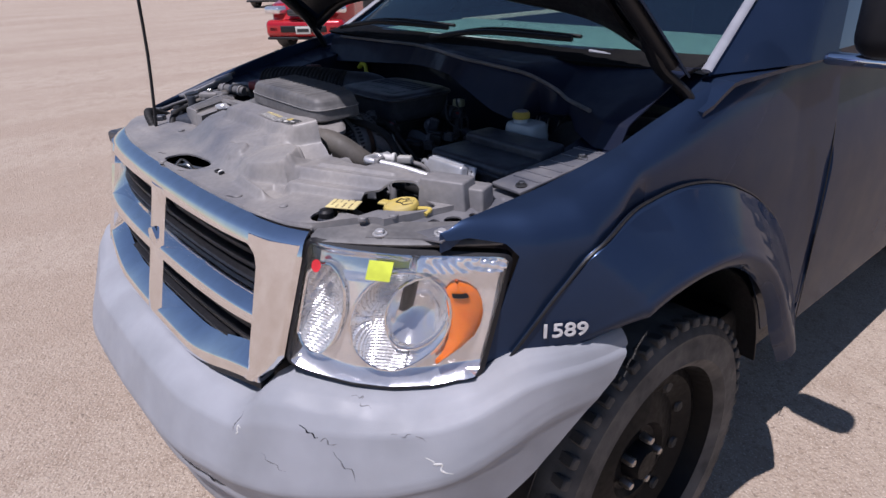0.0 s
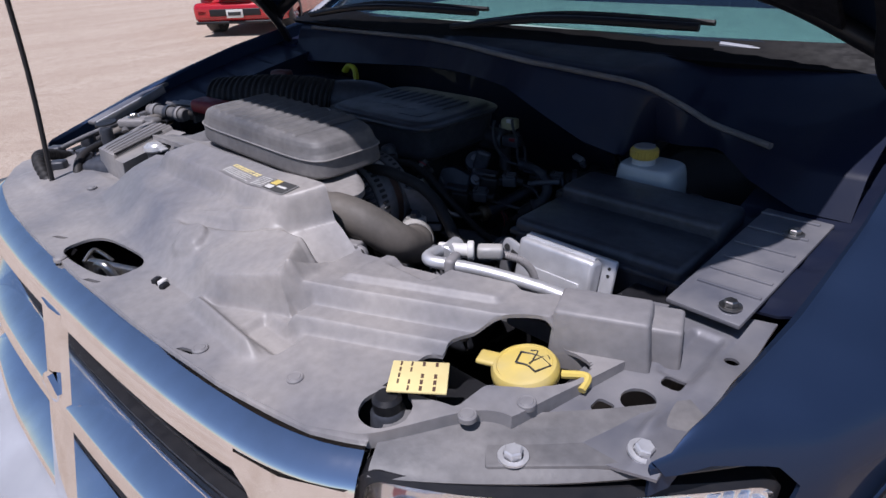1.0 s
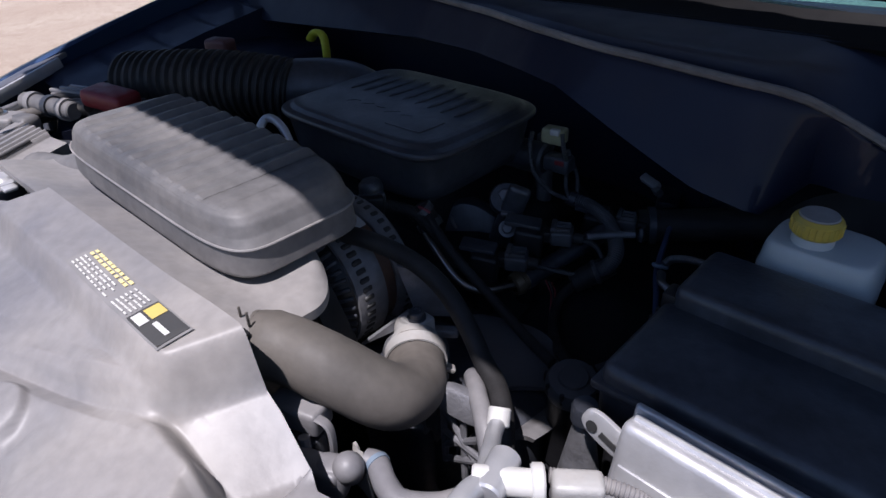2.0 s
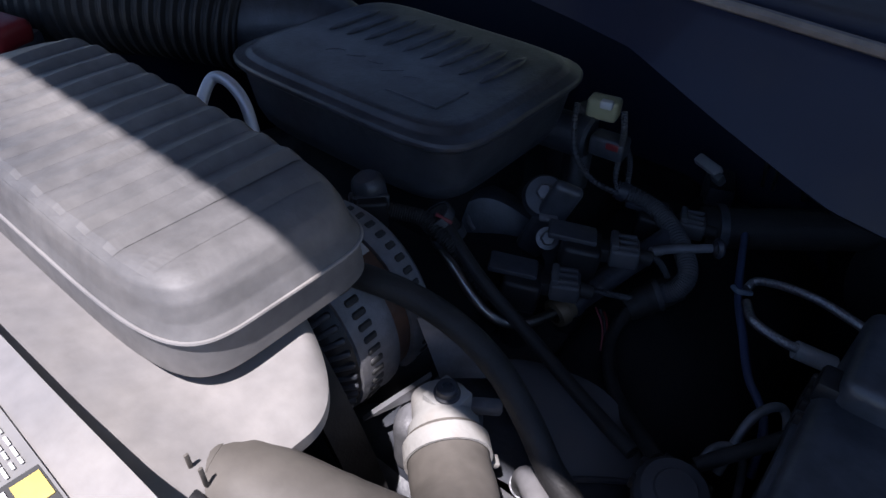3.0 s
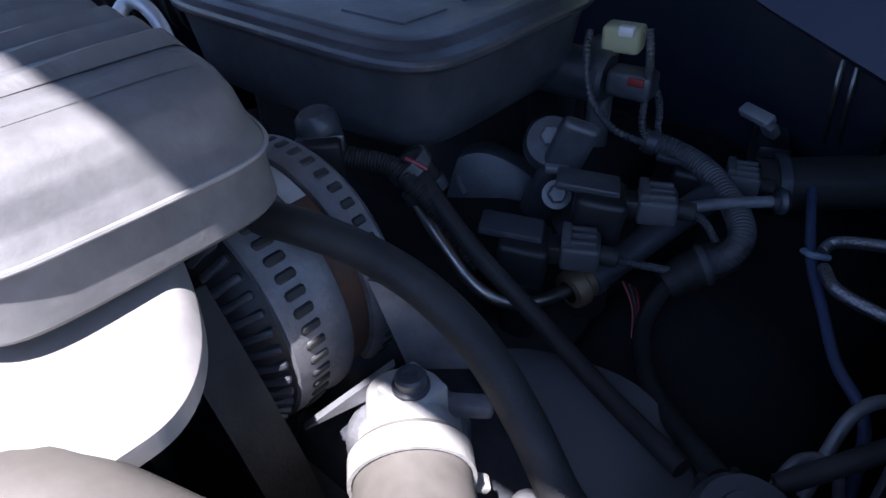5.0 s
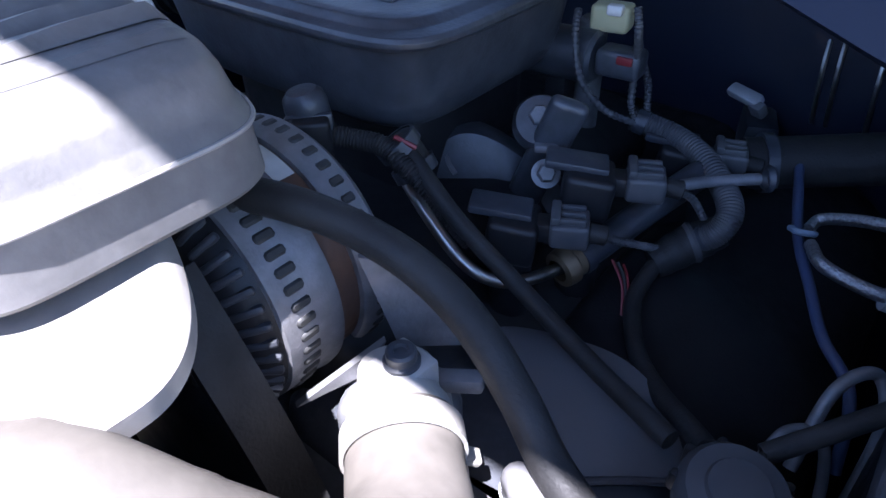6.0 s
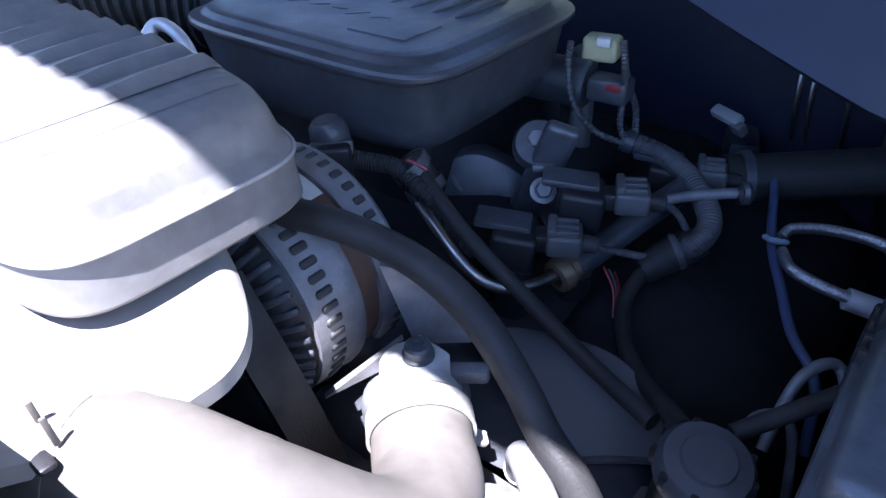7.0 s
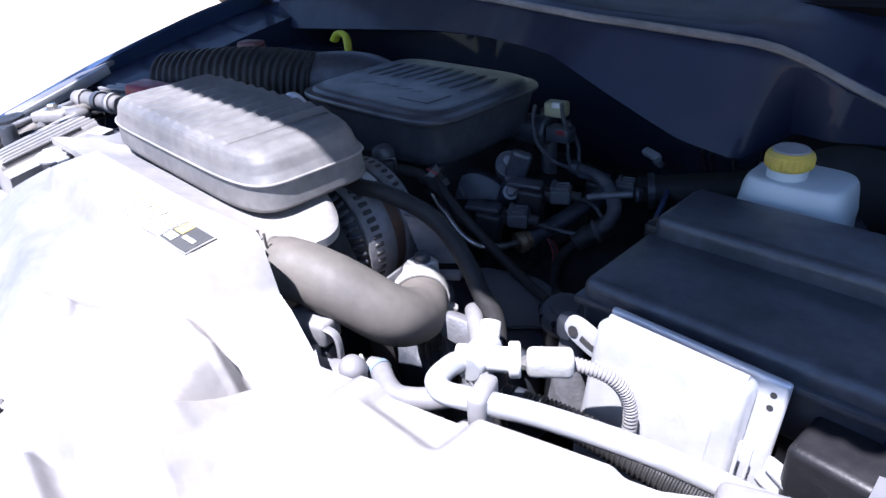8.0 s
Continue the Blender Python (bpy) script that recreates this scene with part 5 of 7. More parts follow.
def slab(m, w, h, d, pw=4.5, bev=0.010):
    """A thick plate with rounded outline in its own x and z, and eased edges."""
    rows = ((-d, 1 - bev / h * 1.2), (-d + 0.3 * bev, 1 - bev / h * 0.35), (-d + bev, 1.0), (d - bev, 1.0), (d, 1 - bev / h))
    bm = bmesh.new()
    rings = []
    for y, f in rows:
        ring = []
        for k in range(72):
            a = 2 * math.pi * k / 72
            c, s = math.cos(a), math.sin(a)
            ring.append(bm.verts.new(m @ Vector((f * w * math.copysign(abs(c) ** (2 / pw), c), y, f * h * math.copysign(abs(s) ** (2 / pw), s)))))
        rings.append(ring)
    for a, b in zip(rings, rings[1:]):
        for k in range(72):
            bm.faces.new((a[k], a[(k + 1) % 72], b[(k + 1) % 72], b[k]))
    bm.faces.new(rings[0])
    bm.faces.new(rings[-1][::-1])
    return bm


def duct_fn(u, v):
    y = mix(0.410, 0.557, v)
    right = 0.287 - 0.014 * ((0.49 - y) / 0.08) ** 2 if y < 0.49 else 0.10 + 0.187 * math.sqrt(max(0.0, 1 - ((y - 0.49) / 0.0672) ** 2))
    x = mix(-0.17, right, 1 - (1 - u) ** 1.6)
    edge = min(1.0, (right - x) / 0.02)
    rise = 0.006 * step(0.47, 0.545, y) * (1 - step(0.19, 0.275, x))
    rise += 0.018 * (1 - step(0.405, 0.472, y))
    return Vector((x, y, 1.2385 + rise + 0.003 * math.sin(x * 9 + 1) - 0.008 * (1 - edge) ** 2))


dbm = grid(duct_fn, 80, 40)
bmesh.ops.recalc_face_normals(dbm, faces=dbm.faces)
part("duct", thick_down(dbm, 0.008), "dusty", duct)
part("fan_shroud", thick(grid(lambda u, v: (mix(-0.25, 0.30, u), 0.465 + 0.02 * math.sin(3.14 * u) + 0.05 * v, mix(1.19, 0.75, v)), 24, 12), 0.004), "dusty_dark", duct)

# upper radiator hose
rh = thing("radiator_hose", "thick dusty beige-grey rubber radiator hose with clamps", "hose", (0.33, 0.5, 1.15))
HOSE = [(0.258, 0.441, 1.215), (0.290, 0.458, 1.215), (0.326, 0.475, 1.202), (0.352, 0.502, 1.173), (0.341, 0.539, 1.149), (0.318, 0.563, 1.139), (0.302, 0.578, 1.140)]
part("hose", tube(HOSE, 0.0258, 32, 72, taper=lambda s: 1.0 + 0.035 * math.exp(-((s - 0.13) / 0.012) ** 2) + 0.02 * math.exp(-((s - 0.30) / 0.01) ** 2)), "hose", rh)
for p, q in ((HOSE[0], HOSE[1]), ):
    ctr = Vector(p).lerp(Vector(q), 0.35)
    ax = (Vector(q) - Vector(p)).normalized()
    m = Matrix.Translation(ctr) @ ax.to_track_quat("Z", "Y").to_matrix().to_4x4()
    cl = part("clamp", lathe([(0.0255, -0.004), (0.0268, -0.004), (0.0268, 0.004), (0.0255, 0.004)], 36, m), "hose", rh, "dusty spring hose clamp")
    for s in (-0.005, 0.005):
        part("prong", rbox((ctr.x + s * 1.0 + 0.006, ctr.y - 0.006, ctr.z + 0.032), (0.0014, 0.0022, 0.013), 0.0006, 2), "hose", cl)
    part("prong_base", rbox((ctr.x + 0.008, ctr.y - 0.012, ctr.z + 0.0245), (0.019, 0.006, 0.003), 0.0015, 2), "black", cl)
part("spigot", cyl((0.238, 0.430, 1.214), (0.264, 0.444, 1.215), 0.0232), "black", rh)
END = Vector((-0.66, 0.62, 0.05)).normalized()
m = Matrix.Translation((0.309, 0.5715, 1.1395)) @ END.to_track_quat("Z", "Y").to_matrix().to_4x4()
cl = part("clamp", lathe([(0.0262, -0.006), (0.0280, -0.006), (0.0280, 0.006), (0.0262, 0.006)], 40, m), "pale", rh, "pale dusty spring clamp with raised ears")
for k, (a, h) in enumerate(((52, 0.012), (64, 0.010), (112, 0.007), (126, 0.009), (140, 0.006))):
    b = rbox((0.0285 + h / 2, 0, 0.002 * (-1) ** k), (h, 0.005, 0.0085 - 0.0012 * k), 0.0012, 2)
    b.transform(m @ pose(0, 0, 0, 0, 0, a - 200))
    part("ear", b, "pale", cl)

# thermostat housing: a neck for the hose, ribs and a square flange with its bolt
th = thing("thermostat_housing", "pale cast aluminium thermostat housing with a bolt", "thermostat housing", (0.29, 0.59, 1.08))
nm = Matrix.Translation((0.300, 0.580, 1.140)) @ END.to_track_quat("Z", "Y").to_matrix().to_4x4()
part("neck", lathe([(0.0222, -0.012), (0.0235, -0.008), (0.0235, 0.006), (0.020, 0.012), (0.019, 0.030), (0.0, 0.032)], 32, nm), "pale", th)
for k in range(4):
    a = 28 + 38 * k
    b = rbox((0.0215, 0, 0.010), (0.010, 0.0034, 0.026), 0.0014, 2)
    b.transform(nm @ pose(0, 0, 0, 0, 0, a - 190))
    part("rib", b, "pale", th)
part("flange", rbox((0.2905, 0.5935, 1.146), (0.0235, 0.0235, 0.032), 0.0016, 2, -4), "pale", th, "square flange round the bolt")
part("side_lug", rbox((0.306, 0.615, 1.140), (0.024, 0.010, 0.010), 0.003, 2, 35), "cast", th)
part("base", rbox((0.284, 0.606, 1.080), (0.046, 0.036, 0.09), 0.012, 3, 20), "cast", th)
bm = lathe([(0.0, 0.0), (0.0088, 0.0), (0.0088, 0.0018), (0.0072, 0.0026), (0.0072, 0.0070), (0.0060, 0.0084), (0.0036, 0.0084), (0.0030, 0.0066), (0.0, 0.0062)], 28, pose(0.2905, 0.5930, 1.162))
part("bolt", bm, "dusty_dark", th, "dark round-headed bolt")

# alternator
ALT = Vector((0.170, 0.556, 1.158))
alt = thing("alternator", "grey cast aluminium alternator with cooling slots", "alternator", (0.205, 0.60, 1.05))
AM = Matrix.Translation(ALT) @ pose(0, 0, 0, -90, 0, 0)
part("front_shoulder", lathe([(0.046, -0.006), (0.058, -0.004), (0.0645, 0.003), (0.0680, 0.0125)], 64, AM), "black", alt, "dark vented shoulder")
part("front_housing", lathe([(0.0665, 0.0115), (0.0700, 0.0130), (0.0705, 0.020), (0.0705, 0.036), (0.0720, 0.042), (0.0715, 0.0465), (0.064, 0.0475)], 64, AM), "cast", alt)
part("fan_face", lathe([(0.018, -0.002), (0.046, -0.004)], 48, AM), "black", alt)
part("stator", lathe([(0.064, 0.047), (0.067, 0.049), (0.067, 0.062), (0.064, 0.064)], 48, AM), "rust", alt, "brown rusty stator band")
part("rear_housing", lathe([(0.064, 0.062), (0.070, 0.0625), (0.0725, 0.066), (0.0725, 0.080), (0.066, 0.086), (0.050, 0.092), (0.03, 0.094), (0, 0.094)], 64, AM), "cast", alt)
for k in range(48):
    mm = AM @ pose(0, 0, 0, 0, 0, 360 * k / 48)
    b = rbox((0.0700, 0, 0.0255), (0.0035, 0.0054, 0.0115), 0.0014, 1)
    b.transform(mm)
    part("slot", b, "ink", alt)
for k in range(44):
    mm = AM @ pose(0, 0, 0, 0, 0, 360 * k / 44)
    b = rbox((0.0715, 0, 0.0735), (0.0040, 0.0052, 0.0085), 0.0012, 1)
    b.transform(mm)
    part("slot", b, "ink", alt)
for k in range(44):
    mm = AM @ pose(0, 0, 0, 0, 0, 360 * k / 44 + 3)
    b = rbox((0.0630, 0, 0.0030), (0.017, 0.0046, 0.0050), 0.0020, 2)
    b.transform(mm @ pose(0.0630, 0, 0.0030, 0, -48, 0) @ pose(-0.0630, 0, -0.0030))
    part("vent_bar", b, "dusty_dark", alt)
    b = rbox((0.034, 0, -0.006), (0.020, 0.0030, 0.008), 0.0010, 1)
    b.transform(mm @ pose(0, 0, 0, 0, 10, 24))
    part("fin", b, "dusty_dark", alt)
part("lower_ear", thick(grid(lambda u, v: Vector((0.2395, 0.565, 1.122)).lerp(Vector((0.262, 0.600, 1.135)), u) + Vector((0.0, 0.0, 0.018 * v * (0.3 + 0.7 * u))) + Vector((0.004 * v, 0.006 * v, 0)), 10, 4), 0.004), "cast", alt, "dusty ledge under the housing")
part("maker_label", thick(grid(lambda u, v: AM @ Vector((0.0675 * math.cos(radians(mix(-96, -62, u))), 0.0675 * math.sin(radians(mix(-96, -62, u))), mix(0.0495, 0.0610, v))), 14, 2), 0.0004), "labelwhite", alt, "worn pale label strip")
part("pulley", lathe([(0.0, -0.045), (0.012, -0.045), (0.022, -0.040), (0.028, -0.040), (0.026, -0.034), (0.028, -0.030), (0.026, -0.026), (0.028, -0.022), (0.026, -0.016), (0.028, -0.010), (0.02, -0.006), (0.0, -0.004)], 32, AM), "black", alt)
part("mount", rbox((0.275, 0.60, 1.10), (0.05, 0.05, 0.06), 0.012, 3, 20), "cast", alt)
PLATE = [Vector(p) for p in ((0.2485, 0.612, 1.194), (0.264, 0.618, 1.140), (0.290, 0.642, 1.138), (0.276, 0.634, 1.186))]


def plate_fn(u, v):
    return PLATE[0].lerp(PLATE[1], v).lerp(PLATE[3].lerp(PLATE[2], v), u)


cp2 = part("cover_plate", thick(grid(plate_fn, 6, 6), 0.006), "cast", alt, "flat grey cast bracket")
part("plate_edge", tube([plate_fn(0.06, v) + Vector((0.002, -0.004, 0.002)) for v in (0.05, 0.5, 0.97)], 0.0011, 6), "cast", cp2)
plug = part("connector", rbox((0.150, 0.670, 1.203), (0.036, 0.024, 0.026), 0.003, 3, -40), "black", alt, "black plug with a round boot")
part("boot", lathe([(0.0125, -0.012), (0.0135, 0.006), (0.0125, 0.012), (0.009, 0.0155), (0.0, 0.0165)], 24, pose(0.147, 0.673, 1.212, 8, -6, 0)), "dusty_dark", plug)
part("collar", rbox((0.1555, 0.6655, 1.206), (0.005, 0.028, 0.022), 0.002, 2, -40), "dusty_dark", plug)
part("latch", rbox((0.136, 0.668, 1.200), (0.012, 0.012, 0.016), 0.003, 2, -40), "dusty_dark", plug)

belt = thing("drive_belt", "black ribbed serpentine belt", "belt", (0.25, 0.53, 1.0))
part("belt", thick(grid(lambda u, v: (0.214 + 0.048 * math.sin(min(1.0, u * 1.4) * 1.57) + 0.03 * u, 0.538 + 0.024 * (v - 0.5), mix(1.210, 1.00, u)), 20, 6), 0.006), "rubber", belt)
part("idler", lathe([(0, -0.015), (0.036, -0.015), (0.04, -0.01), (0.04, 0.012), (0, 0.014)], 32, Matrix.Translation((0.30, 0.53, 0.95)) @ pose(0, 0, 0, 90, 0, 0)), "black", belt)

# intake manifold
im = thing("intake_manifold", "black plastic intake manifold cover with ribs", "intake manifold", (0.07, 0.77, 1.15))
R2 = pose(0.066, 0.806, 1.253, 0, 0, 0)


def loft(u, v, rows, w, d, pw=6.0):
    """A ring of a soft-cornered box: rows give the share of the outline and the height along v."""
    a = 2 * math.pi * u
    c, s = math.cos(a), math.sin(a)
    f = table([(r[0], r[1]) for r in rows], v)
    return f * math.copysign(abs(c) ** (2 / pw), c) * w, f * math.copysign(abs(s) ** (2 / pw), s) * d, table([(r[0], r[2]) for r in rows], v)


LID = ((0.0, 0.955, -0.006), (0.06, 0.985, -0.0055), (0.12, 1.0, -0.003), (0.18, 1.0, 0.0), (0.24, 0.988, 0.0025), (0.30, 0.95, 0.0035), (0.36, 0.925, 0.0042), (0.42, 0.885, 0.0085), (0.47, 0.84, 0.0095), (1.0, 0.0, 0.011))
BODY = ((0.0, 0.0, -0.075), (0.12, 0.74, -0.070), (0.25, 0.86, -0.060), (0.36, 0.905, -0.046), (0.9, 0.950, -0.007), (1.0, 0.955, -0.004))


def lid_fn(u, v):
    x, y, z = loft(u, v, LID, 0.143, 0.110)
    return R2 @ Vector((x, y, z))


lid = grid(lid_fn, 220, 110, loop_u=True)
bmesh.ops.remove_doubles(lid, verts=lid.verts, dist=1e-5)
part("lid", lid, "dusty_dark", im)
ibody = grid(lambda u, v: R2 @ Vector(loft(u, v, BODY, 0.143, 0.110)), 96, 30, loop_u=True)
bmesh.ops.remove_doubles(ibody, verts=ibody.verts, dist=1e-5)
part("body", ibody, "dusty_dark", im)
part("lower_body", rbox((0.066, 0.812, 1.130), (0.20, 0.15, 0.13), 0.02, 3), "black", im)
for k in range(9):
    x = -0.092 + 0.0228 * k
    part("rib", tube([R2 @ Vector((x, y, 0.0105)) for y in (-0.004 - 0.05 * abs(x), 0.03, 0.072 - 0.12 * abs(x))], 0.0046, 8, 14, taper=lambda s: 0.25 + 0.75 * min(1.0, 6 * s, 6 * (1 - s)), flat=0.6), "dusty_dark", im)
for k in range(5):
    x = -0.050 + 0.023 * k
    part("raised_mark", tube([R2 @ Vector((x - 0.007, -0.046 + 0.004 * (k % 3), 0.0098)), R2 @ Vector((x + 0.002 * (k % 2), -0.038, 0.0101)), R2 @ Vector((x + 0.008, -0.036 + 0.003 * (k % 2), 0.0100))], 0.0011, 6, 10), "dusty_dark", im)
part("raised_mark", tube([R2 @ Vector(p) for p in ((0.040, -0.070, 0.0098), (0.088, -0.068, 0.0098), (0.092, -0.064, 0.0098), (0.094, -0.030, 0.0098))], 0.0012, 6, 30), "dusty_dark", im)
brk2 = part("bracket", rbox((0.238, 0.797, 1.160), (0.026, 0.012, 0.095), 0.005, 3, 30, 12, 18), "dusty_dark", im, "black bracket with two bolts")
part("bracket_lug", lathe([(0.0, 0.006), (0.017, 0.006), (0.019, 0.002), (0.019, -0.008)], 24, Matrix.Translation((0.230, 0.801, 1.180)) @ Vector((0.45, -0.6, 0.65)).to_track_quat("Z", "Y").to_matrix().to_4x4()), "dusty_dark", brk2)
bolt((0.229, 0.800, 1.184), (0.45, -0.6, 0.65), 0.0075, brk2, "cast")
bolt((0.250, 0.779, 1.157), (0.5, -0.6, 0.6), 0.0066, brk2, "cast")
part("spacer", rbox((0.243, 0.789, 1.170), (0.016, 0.008, 0.006), 0.002, 2, 30), "cast", brk2)

# corrugated intake hose
ch = thing("corrugated_intake_hose", "black corrugated intake hose", "hose", (-0.15, 0.72, 1.15))
part("bellows", tube([(-0.40, 0.66, 1.235), (-0.30, 0.70, 1.245), (-0.22, 0.745, 1.245), (-0.15, 0.79, 1.235)], 0.043, 28, 88, ribs=20, rib=0.10), "rubber", ch)
part("elbow", tube([(-0.17, 0.78, 1.238), (-0.12, 0.835, 1.235), (-0.085, 0.86, 1.222), (-0.05, 0.86, 1.195)], 0.042, 24, 30), "dusty_dark", ch)
hl = thing("metal_line_loop", "bent grey metal fuel line", "pipe", (0.02, 0.63, 1.2))
part("pipe", tube([(-0.010, 0.612, 1.20), (0.006, 0.622, 1.245), (0.004, 0.646, 1.272), (0.036, 0.648, 1.262), (0.062, 0.638, 1.215)], 0.0048, 12, 40), "alu", hl)

# hoses and wires on the driver's side of the engine
def run(name, label, category, pts, r, material, seg=12, ribs=0, rib=0.12):
    t = thing(name, label, category, pts[0])
    part("line", tube(pts, r, seg, ribs=ribs, rib=rib), material, t)
    if r > 0.007:
        for a, b in ((0, 1), (-1, -2)):
            p, q = Vector(pts[a]), Vector(pts[b])
            m = Matrix.Translation(p.lerp(q, 0.25)) @ (q - p).to_track_quat("Z", "Y").to_matrix().to_4x4()
            part("end_clamp", lathe([(r * 1.02, -0.004), (r * 1.16, -0.004), (r * 1.16, 0.004), (r * 1.02, 0.004)], 20, m), "dusty_dark", t)
    return t


run("heater_hose", "thick dusty black heater hose", "hose", [(0.105, 0.590, 1.196), (0.150, 0.586, 1.209), (0.186, 0.584, 1.219), (0.224, 0.594, 1.221), (0.253, 0.606, 1.213), (0.286, 0.610, 1.205), (0.316, 0.610, 1.190), (0.344, 0.605, 1.168), (0.366, 0.597, 1.151), (0.388, 0.587, 1.146), (0.408, 0.570, 1.146), (0.424, 0.552, 1.140), (0.436, 0.536, 1.10), (0.441, 0.528, 1.04)], 0.0088, "rubber", 18)
run("transmission_line", "bent dull steel pipe", "pipe", [(0.172, 0.722, 1.172), (0.182, 0.713, 1.164), (0.217, 0.699, 1.150), (0.244, 0.697, 1.131), (0.261, 0.707, 1.118), (0.274, 0.726, 1.113), (0.284, 0.758, 1.109)], 0.0042, "steel", 12)
run("breather_hose", "thin black hose along the valve cover", "hose", [(0.190, 0.705, 1.195), (0.212, 0.697, 1.186), (0.240, 0.691, 1.170), (0.264, 0.690, 1.155), (0.290, 0.692, 1.137), (0.323, 0.686, 1.125), (0.356, 0.676, 1.120), (0.396, 0.660, 1.122)], 0.0056, "rubber")
run("harness_conduit", "ribbed black wiring conduit", "cable", [(0.158, 0.672, 1.203), (0.172, 0.683, 1.199), (0.188, 0.691, 1.196), (0.206, 0.692, 1.187), (0.222, 0.694, 1.176), (0.240, 0.692, 1.164), (0.256, 0.690, 1.156)], 0.0058, "rubber", 12, 52, 0.12)
knot = run("harness_conduit", "taped wire joint beside the alternator", "cable", [(0.190, 0.700, 1.196), (0.196, 0.704, 1.186), (0.202, 0.705, 1.176)], 0.0125, "rubber", 12)
part("red_wire", tube([(0.196, 0.694, 1.203), (0.202, 0.696, 1.201), (0.207, 0.700, 1.197)], 0.0016, 6), "redp", knot)
fr = run("fuel_rail", "dark grey fuel rail tube", "pipe", [(0.286, 0.762, 1.110), (0.294, 0.792, 1.115), (0.306, 0.830, 1.125), (0.318, 0.862, 1.135), (0.326, 0.885, 1.140)], 0.0105, "dusty_dark", 16)
part("joint", lathe([(0.008, -0.008), (0.0125, -0.007), (0.0135, -0.002), (0.0135, 0.002), (0.0115, 0.004), (0.0115, 0.010)], 24, Matrix.Translation((0.284, 0.757, 1.1095)) @ Vector((0.25, 0.9, 0.14)).to_track_quat("Z", "Y").to_matrix().to_4x4()), mat("tarnished_brass", (0.26, 0.19, 0.12), 0.5, 0.6, dust=0.4), fr, "tarnished brass joint")
part("tip", tube([(0.323, 0.830, 1.150), (0.336, 0.846, 1.150), (0.361, 0.869, 1.150)], 0.0042, 10), "cast", fr)
part("tip_ring", lathe([(0.0075, -0.003), (0.0095, 0.0), (0.0075, 0.003)], 16, Matrix.Translation((0.366, 0.873, 1.150)) @ Vector((1, 0.9, 0)).to_track_quat("Z", "Y").to_matrix().to_4x4()), "dusty_dark", fr)
run("harness_conduit", "ribbed grey-black wiring conduit in a loop", "cable", [(0.258, 0.890, 1.156), (0.286, 0.896, 1.150), (0.313, 0.887, 1.146), (0.338, 0.865, 1.142), (0.355, 0.841, 1.137), (0.354, 0.830, 1.126), (0.342, 0.827, 1.114)], 0.0082, "grimy_soft", 14, 60, 0.09)
wrap = thing("tape_wrap", "black cloth tape wrap on the harness", "tape", (0.345, 0.83, 1.11))
part("wrap", tube([(0.354, 0.840, 1.121), (0.338, 0.826, 1.110), (0.324, 0.806, 1.099)], 0.0125, 14, 24, taper=lambda s: 0.85 + 0.22 * math.sin(3.1 * s) + 0.03 * math.sin(30 * s)), "rubber", wrap)
part("band", lathe([(0.0138, -0.0025), (0.0150, 0.0), (0.0138, 0.0025)], 20, Matrix.Translation((0.340, 0.828, 1.1115)) @ Vector((0.7, 0.6, 0.4)).to_track_quat("Z", "Y").to_matrix().to_4x4()), "grimy_soft", wrap)
run("sensor_cable", "black cable bent down to the oil cap", "cable", [(0.326, 0.803, 1.100), (0.327, 0.776, 1.095), (0.335, 0.755, 1.091), (0.353, 0.727, 1.092), (0.375, 0.702, 1.101), (0.400, 0.676, 1.117), (0.412, 0.662, 1.126)], 0.0058, "rubber")
run("heater_pipe", "thick black hose to the firewall", "hose", [(0.335, 0.930, 1.125), (0.39, 0.965, 1.13), (0.46, 1.01, 1.138), (0.55, 1.08, 1.145), (0.60, 1.15, 1.14)], 0.020, "rubber", 16)
for pts in ([(0.208, 0.880, 1.232), (0.214, 0.868, 1.218), (0.223, 0.864, 1.190), (0.239, 0.875, 1.165), (0.264, 0.883, 1.156)], [(0.258, 0.868, 1.245), (0.262, 0.866, 1.230), (0.256, 0.885, 1.200), (0.256, 0.887, 1.170), (0.264, 0.885, 1.156)], [(0.252, 0.892, 1.215), (0.254, 0.898, 1.200), (0.260, 0.904, 1.180), (0.265, 0.899, 1.160)]):
    run("wire_pair", "thin twisted grey-black wires", "wire", pts, 0.0023, "grimy_soft", 8, 26, 0.3)
run("coil_lead", "thin grey wires from the ignition coil", "wire", [(0.291, 0.768, 1.132), (0.304, 0.790, 1.119), (0.325, 0.810, 1.110)], 0.0026, "grimy_soft", 8, 14, 0.2)
run("coil_lead", "thin grey wires from the ignition coil", "wire", [(0.318, 0.803, 1.162), (0.330, 0.833, 1.142), (0.342, 0.838, 1.125)], 0.0024, "grimy_soft", 8, 14, 0.2)
rnr = thing("intake_runner", "black plastic intake runner with a pale scuff", "intake runner", (0.19, 0.78, 1.05))
part("runner", slab(Matrix.Translation((0.195, 0.800, 1.09)) @ pose(0, 0, 0, -20, 35, 25), 0.075, 0.055, 0.022, 3.5, 0.010), "dusty_dark", rnr)
part("scuff", tube([(0.165, 0.778, 1.148), (0.172, 0.772, 1.142), (0.180, 0.770, 1.136)], 0.0022, 6), "cast", rnr)


